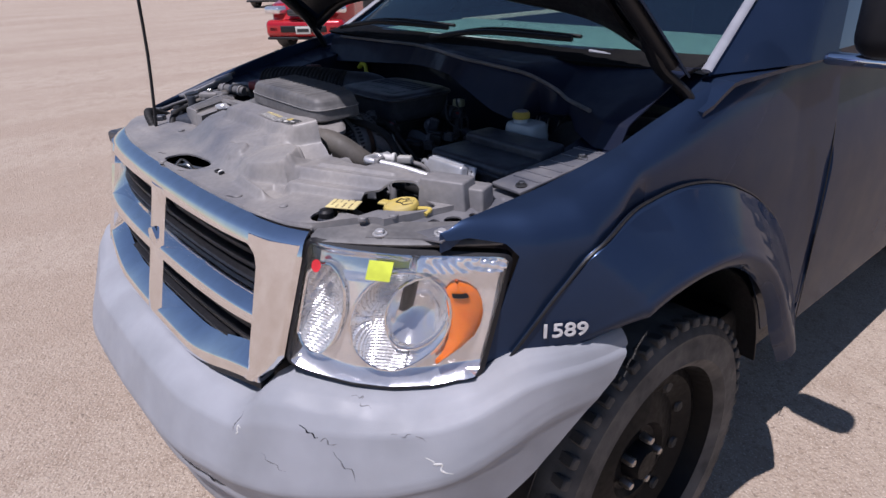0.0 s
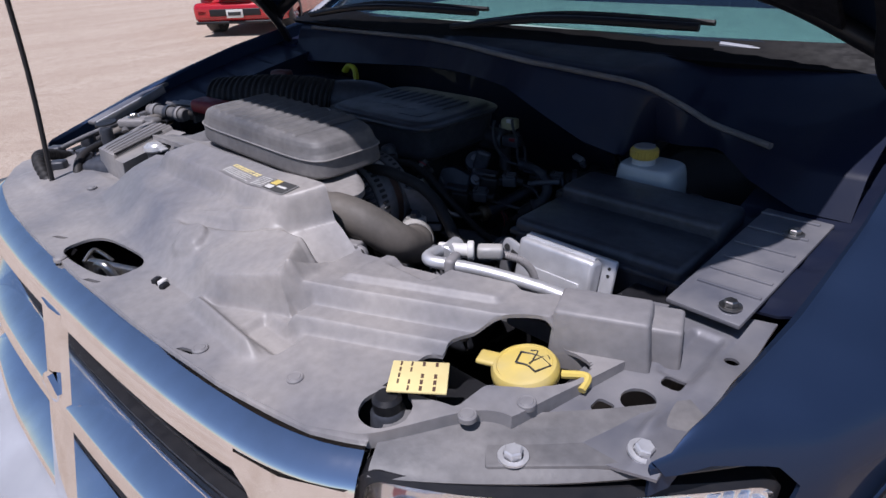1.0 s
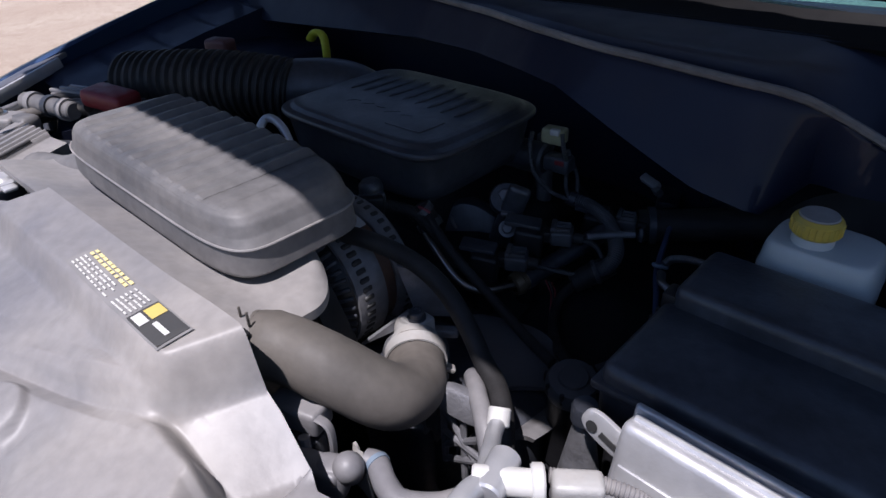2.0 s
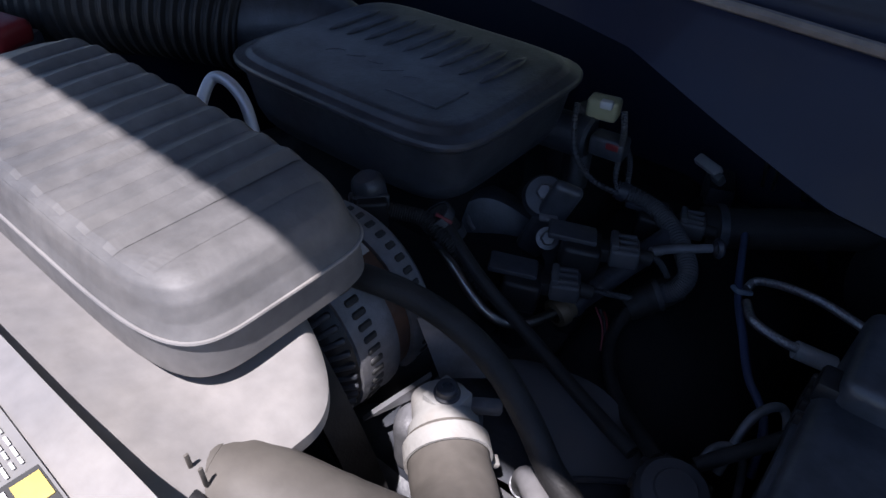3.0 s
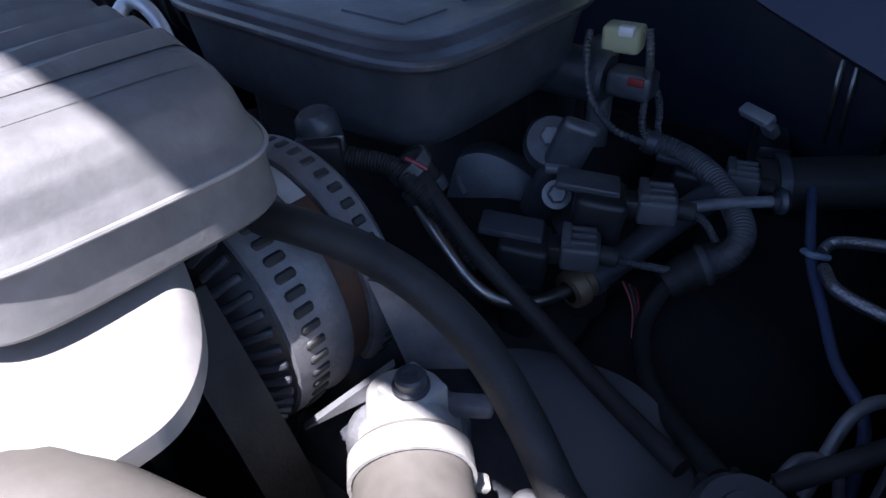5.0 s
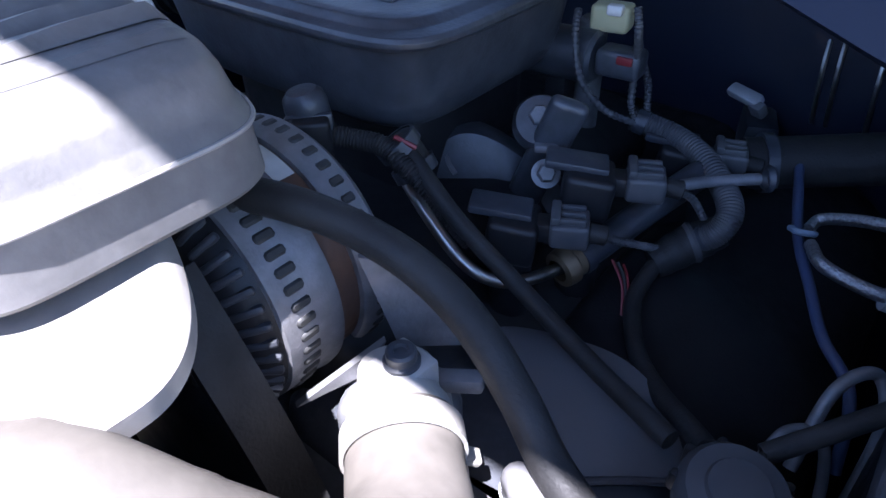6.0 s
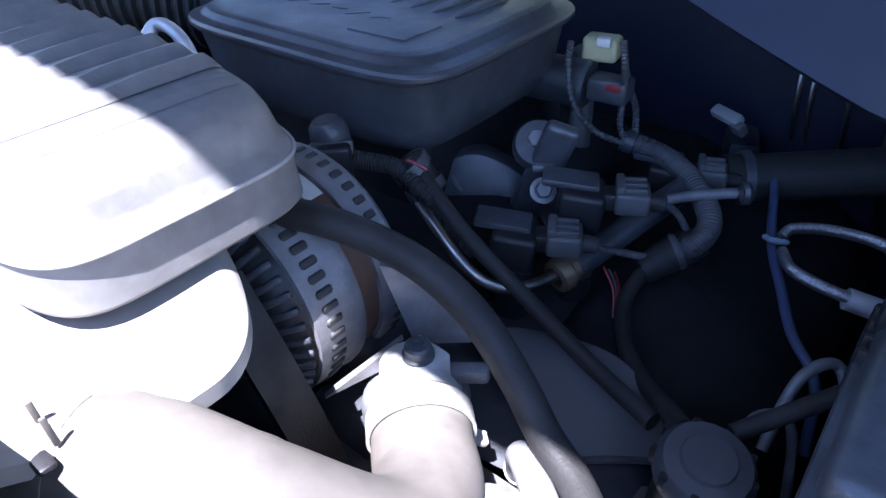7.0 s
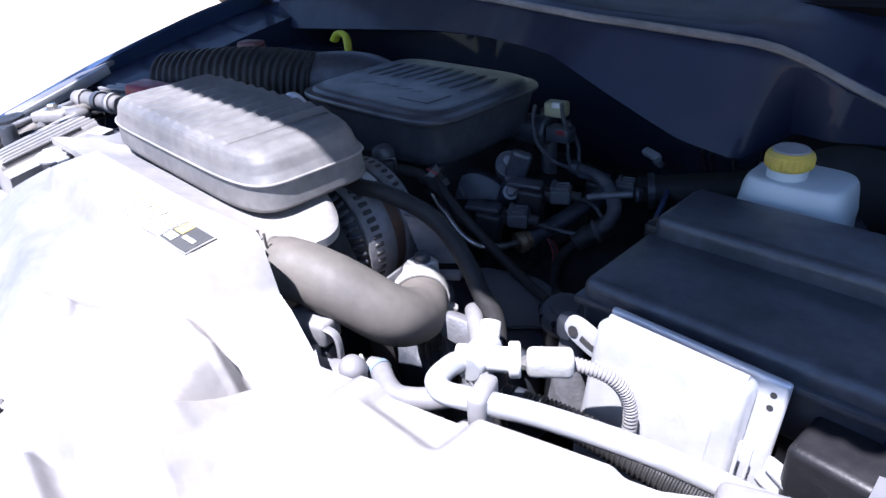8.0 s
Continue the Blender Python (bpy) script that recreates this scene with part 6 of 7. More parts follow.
def coil(p, rz):
    """An ignition coil; p is between its body and its connector."""
    t = thing("ignition_coil", "black ignition coil with grey connector", "ignition coil", (p[0], p[1], p[2] - 0.05), "ignition coils")
    a = radians(rz)

    def at(f, s, z):
        return (p[0] + f * math.cos(a) - s * math.sin(a), p[1] + f * math.sin(a) + s * math.cos(a), p[2] + z)
    part("body", rbox(at(-0.022, 0, -0.006), (0.032, 0.034, 0.030), 0.0045, 3, rz, 0, 6), "black", t)
    part("ledge", rbox(at(-0.030, 0.004, 0.011), (0.040, 0.022, 0.006), 0.002, 2, rz, 0, 6), "dusty_dark", t)
    part("stem", cyl(at(-0.022, 0, -0.09), at(-0.022, 0, -0.015), 0.014), "black", t)
    part("neck", rbox(at(0.000, 0, 0.000), (0.018, 0.016, 0.014), 0.003, 2, rz), "black", t)
    c = part("connector", rbox(at(0.013, 0, 0.001), (0.024, 0.024, 0.017), 0.003, 3, rz), "grimy_soft", t, "grey plastic connector")
    for k in (-1, 0, 1):
        part("clip", rbox(at(0.012, k * 0.0075, 0.011), (0.020, 0.0035, 0.005), 0.001, 2, rz), "grimy_soft", c)
    part("latch", rbox(at(0.004, 0, 0.012), (0.006, 0.022, 0.006), 0.0015, 2, rz), "grimy_soft", c)
    part("boot", cyl(at(0.024, 0, 0.0), at(0.036, 0, -0.002), 0.0062), "rubber", t)


coil((0.276, 0.742, 1.145), 28)
coil((0.300, 0.790, 1.163), 28)
coil((0.318, 0.905, 1.135), 20)
for k in range(3):
    run("injector_wire", "thin red and black wires", "wire", [(0.306 + 0.004 * k, 0.778, 1.112), (0.318, 0.772 + 0.004 * k, 1.100), (0.326 + 0.003 * k, 0.760, 1.086)], 0.0010, "redp" if k != 1 else "rubber", 6)

cs = thing("sensor_connector", "pale yellow sensor connector with wires", "connector", (0.225, 0.91, 1.15))
part("plug", rbox((0.222, 0.908, 1.222), (0.030, 0.020, 0.020), 0.004, 3, 10), mat("pale_yellow_plastic", (0.42, 0.40, 0.24), 0.5, dust=0.3), cs)
part("latch", rbox((0.228, 0.899, 1.230), (0.012, 0.008, 0.008), 0.002, 2, 10), "labelwhite", cs)
part("sensor", cyl((0.205, 0.915, 1.10), (0.206, 0.912, 1.218), 0.011), "cast", cs)
ps = thing("round_sensor", "black round sensor with red-locked connector", "sensor", (0.20, 0.89, 1.10))
part("barrel", cyl((0.150, 0.885, 1.195), (0.222, 0.892, 1.195), 0.020), "dusty_dark", ps)
part("plug", rbox((0.243, 0.888, 1.198), (0.034, 0.022, 0.020), 0.004, 3, 5), "dusty_dark", ps)
part("lock", rbox((0.250, 0.879, 1.203), (0.012, 0.006, 0.006), 0.001, 2, 5), "redp", ps, "red locking tab")
part("bracket", rbox((0.19, 0.895, 1.14), (0.02, 0.02, 0.10), 0.004, 2), "black", ps)
fb = thing("firewall_bracket", "small shiny metal bracket on the firewall", "bracket", (0.295, 1.06, 1.08))
part("plate", rbox((0.303, 1.020, 1.140), (0.034, 0.012, 0.010), 0.003, 2, -28, 35), "alu", fb)
part("tongue", rbox((0.318, 1.012, 1.134), (0.014, 0.010, 0.014), 0.003, 2, -28, 35), "cast", fb)
part("foot", rbox((0.30, 1.10, 1.08), (0.03, 0.12, 0.05), 0.006, 2, 20), "dusty_dark", fb)
for k, x in enumerate((0.34, 0.352, 0.384, 0.42)):
    run("firewall_wire", "thin bare cable along the firewall", "wire", [(x, 1.10, 1.19), (x + 0.006, 1.08, 1.15), (x + 0.01, 1.09, 1.10)], 0.0022, "steel", 6)

bl = run("plastic_vacuum_line", "blue-grey plastic vacuum line", "tube", [(0.368, 0.945, 1.138), (0.375, 0.928, 1.132), (0.395, 0.864, 1.122), (0.415, 0.824, 1.115), (0.433, 0.791, 1.108), (0.456, 0.764, 1.100), (0.466, 0.745, 1.06)], 0.0034, "blue")
part("cable_tie", tube([(0.389, 0.866, 1.124), (0.395, 0.858, 1.128), (0.404, 0.866, 1.125), (0.398, 0.876, 1.119), (0.389, 0.866, 1.124)], 0.0022, 8, 24), "pale_blue", bl)
for dz, dy in ((0.0, 0.0), (-0.0045, 0.0055)):
    run("braided_hose", "braided steel brake line", "hose", [(0.399, 0.870 + dy, 1.126 + dz), (0.403, 0.879 + dy, 1.130 + dz), (0.420, 0.873 + dy, 1.140 + dz), (0.437, 0.866 + dy, 1.147 + dz), (0.457, 0.859 + dy, 1.151 + dz), (0.49, 0.85 + dy, 1.15 + dz)], 0.0036, "braid", 10)
    bh = run("braided_hose", "braided steel brake line", "hose", [(0.405, 0.850 + dy, 1.127 + dz), (0.416, 0.829 + dy, 1.130 + dz), (0.436, 0.824 + dy, 1.128 + dz), (0.453, 0.825 + dy, 1.126 + dz), (0.476, 0.833 + dy, 1.120 + dz)], 0.0040, "braid", 10)
part("fitting", tube([(0.452, 0.826, 1.124), (0.466, 0.830, 1.121), (0.480, 0.836, 1.117)], 0.0075, 12), "alu", bh)
run("thin_cable", "black cable across to the fuse box", "cable", [(0.432, 0.676, 1.125), (0.455, 0.700, 1.138), (0.475, 0.722, 1.150), (0.49, 0.745, 1.165)], 0.0050, "rubber")
run("thin_cable", "thin grey cable loop", "cable", [(0.445, 0.715, 1.08), (0.448, 0.745, 1.115), (0.462, 0.765, 1.12), (0.474, 0.755, 1.10), (0.476, 0.735, 1.05)], 0.0035, "cast")
run("thin_cable", "thin grey cable loop", "cable", [(0.430, 0.70, 1.08), (0.437, 0.722, 1.098), (0.455, 0.730, 1.09), (0.47, 0.715, 1.03)], 0.003, "cast")

# fuse box and battery cover
fuse = thing("fuse_box", "dusty black two-step fuse and battery box", "fuse box", (0.58, 0.69, 1.0))
part("lower_lid", rbox((0.585, 0.660, 1.172), (0.232, 0.112, 0.068), 0.010, 4), "dusty_dark", fuse)
part("lid_edge", rbox((0.585, 0.660, 1.186), (0.240, 0.120, 0.008), 0.003, 2), "dusty_dark", fuse)
part("upper_lid", rbox((0.590, 0.738, 1.193), (0.226, 0.078, 0.064), 0.009, 4), "dusty_dark", fuse)
part("latch", rbox((0.474, 0.712, 1.205), (0.014, 0.020, 0.016), 0.003, 2), "black", fuse)
for k in range(4):
    part("rib", rbox((0.469 , 0.690 + 0.012 * k, 1.182), (0.008, 0.005, 0.030), 0.002, 2), "black", fuse)
part("lower_body", rbox((0.585, 0.690, 1.05), (0.22, 0.16, 0.20), 0.012, 3), "black", fuse)

# brake fluid reservoir
br = thing("brake_reservoir", "white translucent brake fluid reservoir with yellow cap", "reservoir", (0.55, 0.82, 1.10))
BX, BY, BZ = 0.541, 0.812, 1.258
part("tank", pillow_box(pose(BX + 0.010, BY + 0.008, BZ - 0.050), 0.046, 0.036, -0.05, 0.030, 0, 60, 40), "white", br)
part("neck", cyl((BX, BY, BZ - 0.024), (BX, BY, BZ - 0.010), 0.0165), "white", br)
cp = part("cap", lathe([(0.0170, 0), (0.0190, 0.002), (0.0190, 0.013), (0.0160, 0.016), (0.0, 0.016)], 32, pose(BX, BY, BZ - 0.012)), "old_yellow", br, "yellow screw cap, dirty on top")
part("cap_top", lathe([(0.0155, 0.0162), (0.0145, 0.0175), (0, 0.0175)], 32, pose(BX, BY, BZ - 0.012)), "dusty", cp)
for k in range(24):
    a = 2 * math.pi * k / 24
    part("grip", rbox((BX + 0.0190 * math.cos(a), BY + 0.0190 * math.sin(a), BZ - 0.005), (0.002, 0.002, 0.010), 0.0008, 1), "old_yellow", cp)
part("master_cylinder", cyl((0.56, 0.78, 1.115), (0.56, 1.0, 1.115), 0.028), "cast", br)
part("booster", lathe([(0.0, -0.10), (0.04, -0.095), (0.10, -0.07), (0.125, -0.02), (0.125, 0.03), (0, 0.05)], 40, Matrix.Translation((0.56, 1.07, 1.11)) @ pose(0, 0, 0, -90, 0, 0)), "black", br, "black round brake booster")

# engine computer
ec = thing("engine_computer", "silver aluminium engine computer box with connectors", "control unit", (0.57, 0.56, 1.08))
EM = pose(0.5635, 0.564, 1.143, -14, 0, -2)


def ec_box(name, c, size, bev, material, label="", seg=3, parent=None):
    b = rbox(c, size, bev, seg)
    b.transform(EM)
    return part(name, b, material, parent or ec, label)


ec_box("case", (0, -0.004, 0), (0.110, 0.022, 0.120), 0.0065, "alu", "", 4)
back = ec_box("back_flange", (0.007, 0.010, 0.001), (0.128, 0.006, 0.124), 0.0025, "alu", "thin back plate with rounded corners")
ec_box("face_step", (-0.004, -0.0155, -0.012), (0.090, 0.002, 0.082), 0.0010, "alu")
for dz in (0.052, 0.043):
    b = lathe([(0.0, 0.0), (0.0022, 0.0)], 12, EM @ pose(0.063, 0.0066, dz, 90))
    part("flange_hole", b, "ink", back)
part("top_lip", tube([EM @ Vector((x, -0.004, 0.0605)) for x in (-0.050, 0.0, 0.050)], 0.0026, 8), "alu", ec)
for k in range(5):
    part("case_rib", rbox((0.600 + 0.007 * k, 0.5475, 1.135), (0.002, 0.003, 0.07), 0.0008, 1, -2, -14), "alu", ec)
part("barcode_label", rbox((0.545, 0.5455, 1.118), (0.034, 0.0012, 0.022), 0.0004, 1, -2, -6), "labelwhite", ec)
for k in range(9):
    part("bar", rbox((0.532 + 0.0032 * k, 0.5446, 1.117), (0.0012, 0.0008, 0.016), 0.0002, 1, -2, -6), "ink", ec)
ear = part("ear", slab(EM @ pose(0.083, 0.010, -0.008, 0, 28, 0), 0.024, 0.0135, 0.0025, 3.2, 0.002), "alu", ec, "slotted mounting ear")
for dz in (-0.005, 0.005):
    b = rbox((-0.004, -0.0034, dz), (0.022, 0.003, 0.0036), 0.0012, 2)
    b.transform(EM @ pose(0.083, 0.010, -0.008, 0, 28, 0))
    part("ear_bar", b, "alu", ear)
b = lathe([(0.0, 0.0), (0.0042, 0.0)], 16, EM @ pose(0.083, 0.010, -0.008, 0, 28, 0) @ pose(0.015, -0.0032, 0, 90))
part("ear_hole", b, "ink", ear)
tab = part("mounting_tab", slab(Matrix.Translation((0.498, 0.573, 1.178)) @ pose(0, 0, 0, -14, 22, -2), 0.021, 0.0105, 0.003, 3.0, 0.002), "alu", ec)
part("hole", lathe([(0.0, 0.0), (0.0045, 0.0)], 16, Matrix.Translation((0.487, 0.5688, 1.1815)) @ Vector((0, -1, 0.25)).to_track_quat("Z", "Y").to_matrix().to_4x4()), "ink", tab)
part("tab_slot", rbox((0.502, 0.5690, 1.1750), (0.018, 0.001, 0.005), 0.0004, 1, -2, -14, 22), "ink", tab)
post = thing("bracket_post", "pale dusty metal post with a dark cap", "bracket", (0.47, 0.592, 1.06))
part("post", grid(lambda u, v: (0.470 + mix(0.024, 0.008, v) * math.cos(6.2832 * u), 0.591 + mix(0.016, 0.007, v) * math.sin(6.2832 * u), mix(1.06, 1.158, v)), 24, 8, loop_u=True), "cast", post)
part("cap", lathe([(0.0, 0.016), (0.009, 0.015), (0.0105, 0.012), (0.0105, 0.0), (0.008, -0.002)], 20, pose(0.470, 0.590, 1.160)), "dusty_dark", post)
ab = thing("accessory_bracket", "pale cast lattice bracket beside the hoses", "bracket", (0.38, 0.56, 1.04))
part("top_arch", slab(Matrix.Translation((0.376, 0.562, 1.133)) @ pose(0, 0, 0, -20, 18, 20), 0.026, 0.013, 0.008, 2.6, 0.004), "cast", ab)
for a, b in (((0.352, 0.560, 1.125), (0.356, 0.556, 1.055)), ((0.398, 0.556, 1.115), (0.404, 0.552, 1.050)), ((0.354, 0.559, 1.118), (0.402, 0.553, 1.075)), ((0.356, 0.557, 1.075), (0.398, 0.556, 1.112)), ((0.376, 0.559, 1.128), (0.380, 0.555, 1.050)), ((0.355, 0.557, 1.092), (0.403, 0.553, 1.092)), ((0.356, 0.556, 1.058), (0.402, 0.553, 1.090))):
    part("strut", tube([a, Vector(a).lerp(Vector(b), 0.5), b], 0.0032, 8, 8), "cast", ab)
part("web", rbox((0.379, 0.572, 1.085), (0.048, 0.004, 0.08), 0.001, 2), "black", ab)
run("bypass_hose", "pale dusty hose beside the heater hose", "hose", [(0.345, 0.612, 1.085), (0.350, 0.602, 1.115), (0.360, 0.591, 1.132), (0.385, 0.568, 1.143), (0.412, 0.545, 1.143), (0.430, 0.530, 1.12), (0.434, 0.525, 1.07)], 0.0082, "dusty", 14)
bolt((0.668, 0.548, 1.140), (0, -0.8, 0.5), 0.007, ec)
part("connector_block", rbox((0.675, 0.585, 1.130), (0.06, 0.045, 0.085), 0.006, 3, -5), "black", ec)
run("harness_conduit", "ribbed grey conduit over the computer", "cable", [(0.498, 0.500, 1.205), (0.520, 0.515, 1.203), (0.546, 0.528, 1.195), (0.556, 0.536, 1.170), (0.556, 0.535, 1.13)], 0.0045, "dusty", 12, 48, 0.14)
run("harness_conduit", "ribbed black conduit under the pipe", "cable", [(0.470, 0.505, 1.15), (0.52, 0.52, 1.145), (0.58, 0.525, 1.14), (0.64, 0.53, 1.13)], 0.010, "rubber", 12, 50, 0.14)

# air conditioning pipes
ac = thing("ac_pipe", "bright bare aluminium air conditioning pipe", "pipe", (0.54, 0.46, 1.18))
part("pipe", tube([(0.655, 0.500, 1.190), (0.600, 0.481, 1.203), (0.545, 0.457, 1.213), (0.508, 0.437, 1.218), (0.492, 0.430, 1.219), (0.481, 0.434, 1.219), (0.477, 0.447, 1.218), (0.476, 0.460, 1.215), (0.478, 0.474, 1.205)], 0.0072, 16, 70), "alu", ac)
part("branch", tube([(0.477, 0.462, 1.213), (0.466, 0.480, 1.203), (0.450, 0.505, 1.188), (0.438, 0.522, 1.176), (0.428, 0.540, 1.168)], 0.0062, 14), "alu", ac)
part("branch_cap", cyl((0.430, 0.537, 1.166), (0.425, 0.546, 1.176), 0.0085), "labelwhite", ac)
part("fitting", cyl((0.484, 0.458, 1.214), (0.474, 0.490, 1.212), 0.010), "alu", ac)
sw = part("pressure_switch", cyl((0.470, 0.462, 1.215), (0.500, 0.485, 1.213), 0.0085), "labelwhite", ac, "white pressure switch")
part("collar", cyl((0.497, 0.483, 1.213), (0.503, 0.488, 1.213), 0.0120), "labelwhite", sw)
part("plug", rbox((0.518, 0.499, 1.212), (0.030, 0.017, 0.016), 0.004, 3, 38), "pale", sw)
cb = part("clamp", rbox((0.512, 0.442, 1.213), (0.012, 0.026, 0.030), 0.004, 3, 20), "dusty", ac, "dusty grey pipe clip")
part("clamp_foot", lathe([(0.0, -0.012), (0.017, -0.012), (0.018, -0.006), (0.012, 0.0), (0, 0.002)], 20, pose(0.514, 0.432, 1.200)), "dusty", cb)
low = thing("lower_line", "dusty beige coolant line with blue clamp", "hose", (0.43, 0.42, 1.16))
part("hose", tube([(0.372, 0.459, 1.155), (0.381, 0.462, 1.155), (0.399, 0.454, 1.155), (0.416, 0.452, 1.155), (0.435, 0.465, 1.155), (0.445, 0.479, 1.155)], 0.0088, 16), "dusty", low)
part("ring", lathe([(0.0087, -0.002), (0.0096, -0.002), (0.0096, 0.002), (0.0087, 0.002)], 20, Matrix.Translation((0.3810, 0.4620, 1.155)) @ Vector((0.027, -0.005, 0)).to_track_quat("Z", "Y").to_matrix().to_4x4()), "pale_blue", low)
hn = thing("hose_bracket", "dusty black plastic bracket beside the hose", "bracket", (0.37, 0.41, 1.15))
part("block", rbox((0.315, 0.447, 1.176), (0.044, 0.024, 0.022), 0.004, 3, 18), "dusty", hn, "dusty top of the bracket")
part("socket", rbox((0.313, 0.440, 1.150), (0.034, 0.020, 0.034), 0.003, 2, 18), "black", hn)
part("strap", tube([(0.334, 0.446, 1.184), (0.345, 0.450, 1.178), (0.349, 0.449, 1.160), (0.347, 0.446, 1.135), (0.345, 0.444, 1.10)], 0.0042, 8, 24, flat=0.5), "dusty", hn)
part("strap", tube([(0.333, 0.436, 1.170), (0.335, 0.434, 1.156), (0.333, 0.433, 1.146)], 0.0045, 8, 16), "dusty", hn)
part("leg", rbox((0.330, 0.447, 1.125), (0.010, 0.016, 0.07), 0.003, 2, 18), "dusty_dark", hn)
part("fin", thick(grid(lambda u, v: (0.352 + 0.024 * u * (1 - 0.75 * v), 0.460 + 0.006 * v, 1.118 + 0.036 * v - 0.010 * u * u), 6, 8), 0.0025), "pale", hn, "pale pointed plastic fin")
lug = thing("cover_lug", "dusty plastic lug on the edge of the radiator cover", "lug", (0.372, 0.440, 1.15))
part("boss", lathe([(0.0, 0.012), (0.006, 0.0115), (0.010, 0.008), (0.0115, 0.0), (0.010, -0.02)], 20, pose(0.373, 0.443, 1.163, 20, 25, 0)), "dusty", lug)
part("arm", rbox((0.352, 0.430, 1.160), (0.044, 0.020, 0.012), 0.004, 3, 20), "dusty", lug)
part("knuckle", rbox((0.362, 0.436, 1.152), (0.026, 0.024, 0.030), 0.008, 3, 30), "dusty", lug)

# passenger side: radiator cap, ribbed tank, bottle neck parts, red cover
SNORKEL = [Vector(p) for p in ((-0.292, 0.352, 1.222), (-0.395, 0.492, 1.226), (-0.262, 0.512, 1.226), (-0.178, 0.350, 1.222))]


def snorkel_fn(u, v):
    p = SNORKEL[0].lerp(SNORKEL[1], u).lerp(SNORKEL[3].lerp(SNORKEL[2], u), v)
    rib = 0.0030 * (abs((v * 9) % 1.0 - 0.5) < 0.27) * (0.08 < v < 0.62) * step(0.02, 0.10, u)
    lip = -0.030 if v < 0.01 or v > 0.99 or u < 0.01 or u > 0.99 else 0.0
    return p + Vector((0, 0, rib + lip - 0.006 * step(0.64, 0.68, v)))


sn = thing("intake_snorkel", "ribbed dusty grey plastic intake snorkel beside the resonator", "air duct", (-0.28, 0.42, 1.15))
part("panel", thick_down(grid(snorkel_fn, 40, 64), 0.010), "dusty", sn, smooth=False)
part("elbow", tube([(-0.215, 0.455, 1.206), (-0.170, 0.470, 1.208), (-0.130, 0.490, 1.220), (-0.098, 0.515, 1.240), (-0.070, 0.530, 1.252)], 0.030, 22, 40), "grimy", sn)
part("seam", tube([SNORKEL[3].lerp(SNORKEL[2], a).lerp(SNORKEL[0].lerp(SNORKEL[1], a), 0.36) + Vector((0, 0, 0.001)) for a in (0.05, 0.4, 0.8)], 0.0018, 6), "ink", sn)
part("lower_box", rbox((-0.31, 0.44, 1.155), (0.16, 0.20, 0.09), 0.02, 3, 35), "dusty_dark", sn)
rc = thing("coolant_filler", "dull metal coolant filler cap with two ears", "coolant filler", (-0.145, 0.402, 1.2))
part("cap", lathe([(0.0, 0.010), (0.010, 0.010), (0.013, 0.007), (0.021, 0.0065), (0.022, 0.001), (0.020, -0.002)], 32, pose(-0.146, 0.404, 1.236)), "alu", rc)
part("ear", rbox((-0.170, 0.404, 1.239), (0.016, 0.014, 0.005), 0.002, 2), "alu", rc)
part("ear", rbox((-0.122, 0.404, 1.239), (0.016, 0.014, 0.005), 0.002, 2), "alu", rc)
part("neck", cyl((-0.146, 0.404, 1.16), (-0.146, 0.404, 1.236), 0.018), "dusty_dark", rc)
gm2 = thing("rubber_mount", "dark rubber mount with a flat cap beside the snorkel", "mount", (-0.37, 0.40, 1.19))
part("body", lathe([(0.0, 0.040), (0.010, 0.040), (0.0125, 0.036), (0.0115, 0.026), (0.0125, 0.020), (0.0125, 0.0), (0, 0)], 24, pose(-0.372, 0.400, 1.196)), "dusty_dark", gm2)
part("washer", lathe([(0.0, 0.003), (0.020, 0.003), (0.021, 0.0), (0, 0)], 28, pose(-0.396, 0.412, 1.238, 6, 0, 0)), "black", gm2)
fb2 = thing("fender_bolt_bracket", "dusty bracket with a bolt on the inner fender", "bracket", (-0.43, 0.48, 1.19))
part("plate", rbox((-0.425, 0.478, 1.222), (0.060, 0.040, 0.018), 0.005, 3, 35), "dusty", fb2)
part("gusset", rbox((-0.395, 0.498, 1.216), (0.040, 0.030, 0.030), 0.008, 3, 20), "grimy", fb2)
bolt((-0.428, 0.478, 1.231), (0, 0, 1), 0.008, fb2)
pj = thing("pipe_joint", "dusty grey pipe joint with collars", "pipe", (-0.42, 0.54, 1.2))
part("pipe", cyl((-0.450, 0.522, 1.234), (-0.345, 0.552, 1.232), 0.013), "grimy", pj)
for a in (0.2, 0.55, 0.85):
    c = Vector((-0.450, 0.522, 1.234)).lerp(Vector((-0.345, 0.552, 1.232)), a)
    part("collar", lathe([(0.0135, -0.005), (0.0160, -0.005), (0.0160, 0.005), (0.0135, 0.005)], 24, Matrix.Translation(c) @ Vector((0.105, 0.03, 0)).to_track_quat("Z", "Y").to_matrix().to_4x4()), "dusty_dark" if a == 0.55 else "dusty", pj)
rb = thing("ribbed_cover_block", "ribbed dusty grey cover beside the red terminal", "cover", (-0.40, 0.58, 1.2))
part("block", rbox((-0.405, 0.584, 1.226), (0.085, 0.040, 0.030), 0.005, 3, 18), "grimy", rb)
for k in range(3):
    part("rib", rbox((-0.402 + 0.004 * k, 0.570 + 0.013 * k, 1.243), (0.084, 0.006, 0.006), 0.002, 2, 18), "dusty", rb)
part("strap", rbox((-0.358, 0.592, 1.232), (0.008, 0.050, 0.044), 0.003, 2, 18), "grimy", rb)
rt = thing("red_terminal_cover", "red plastic battery terminal cover", "terminal cover", (-0.33, 0.60, 1.20))
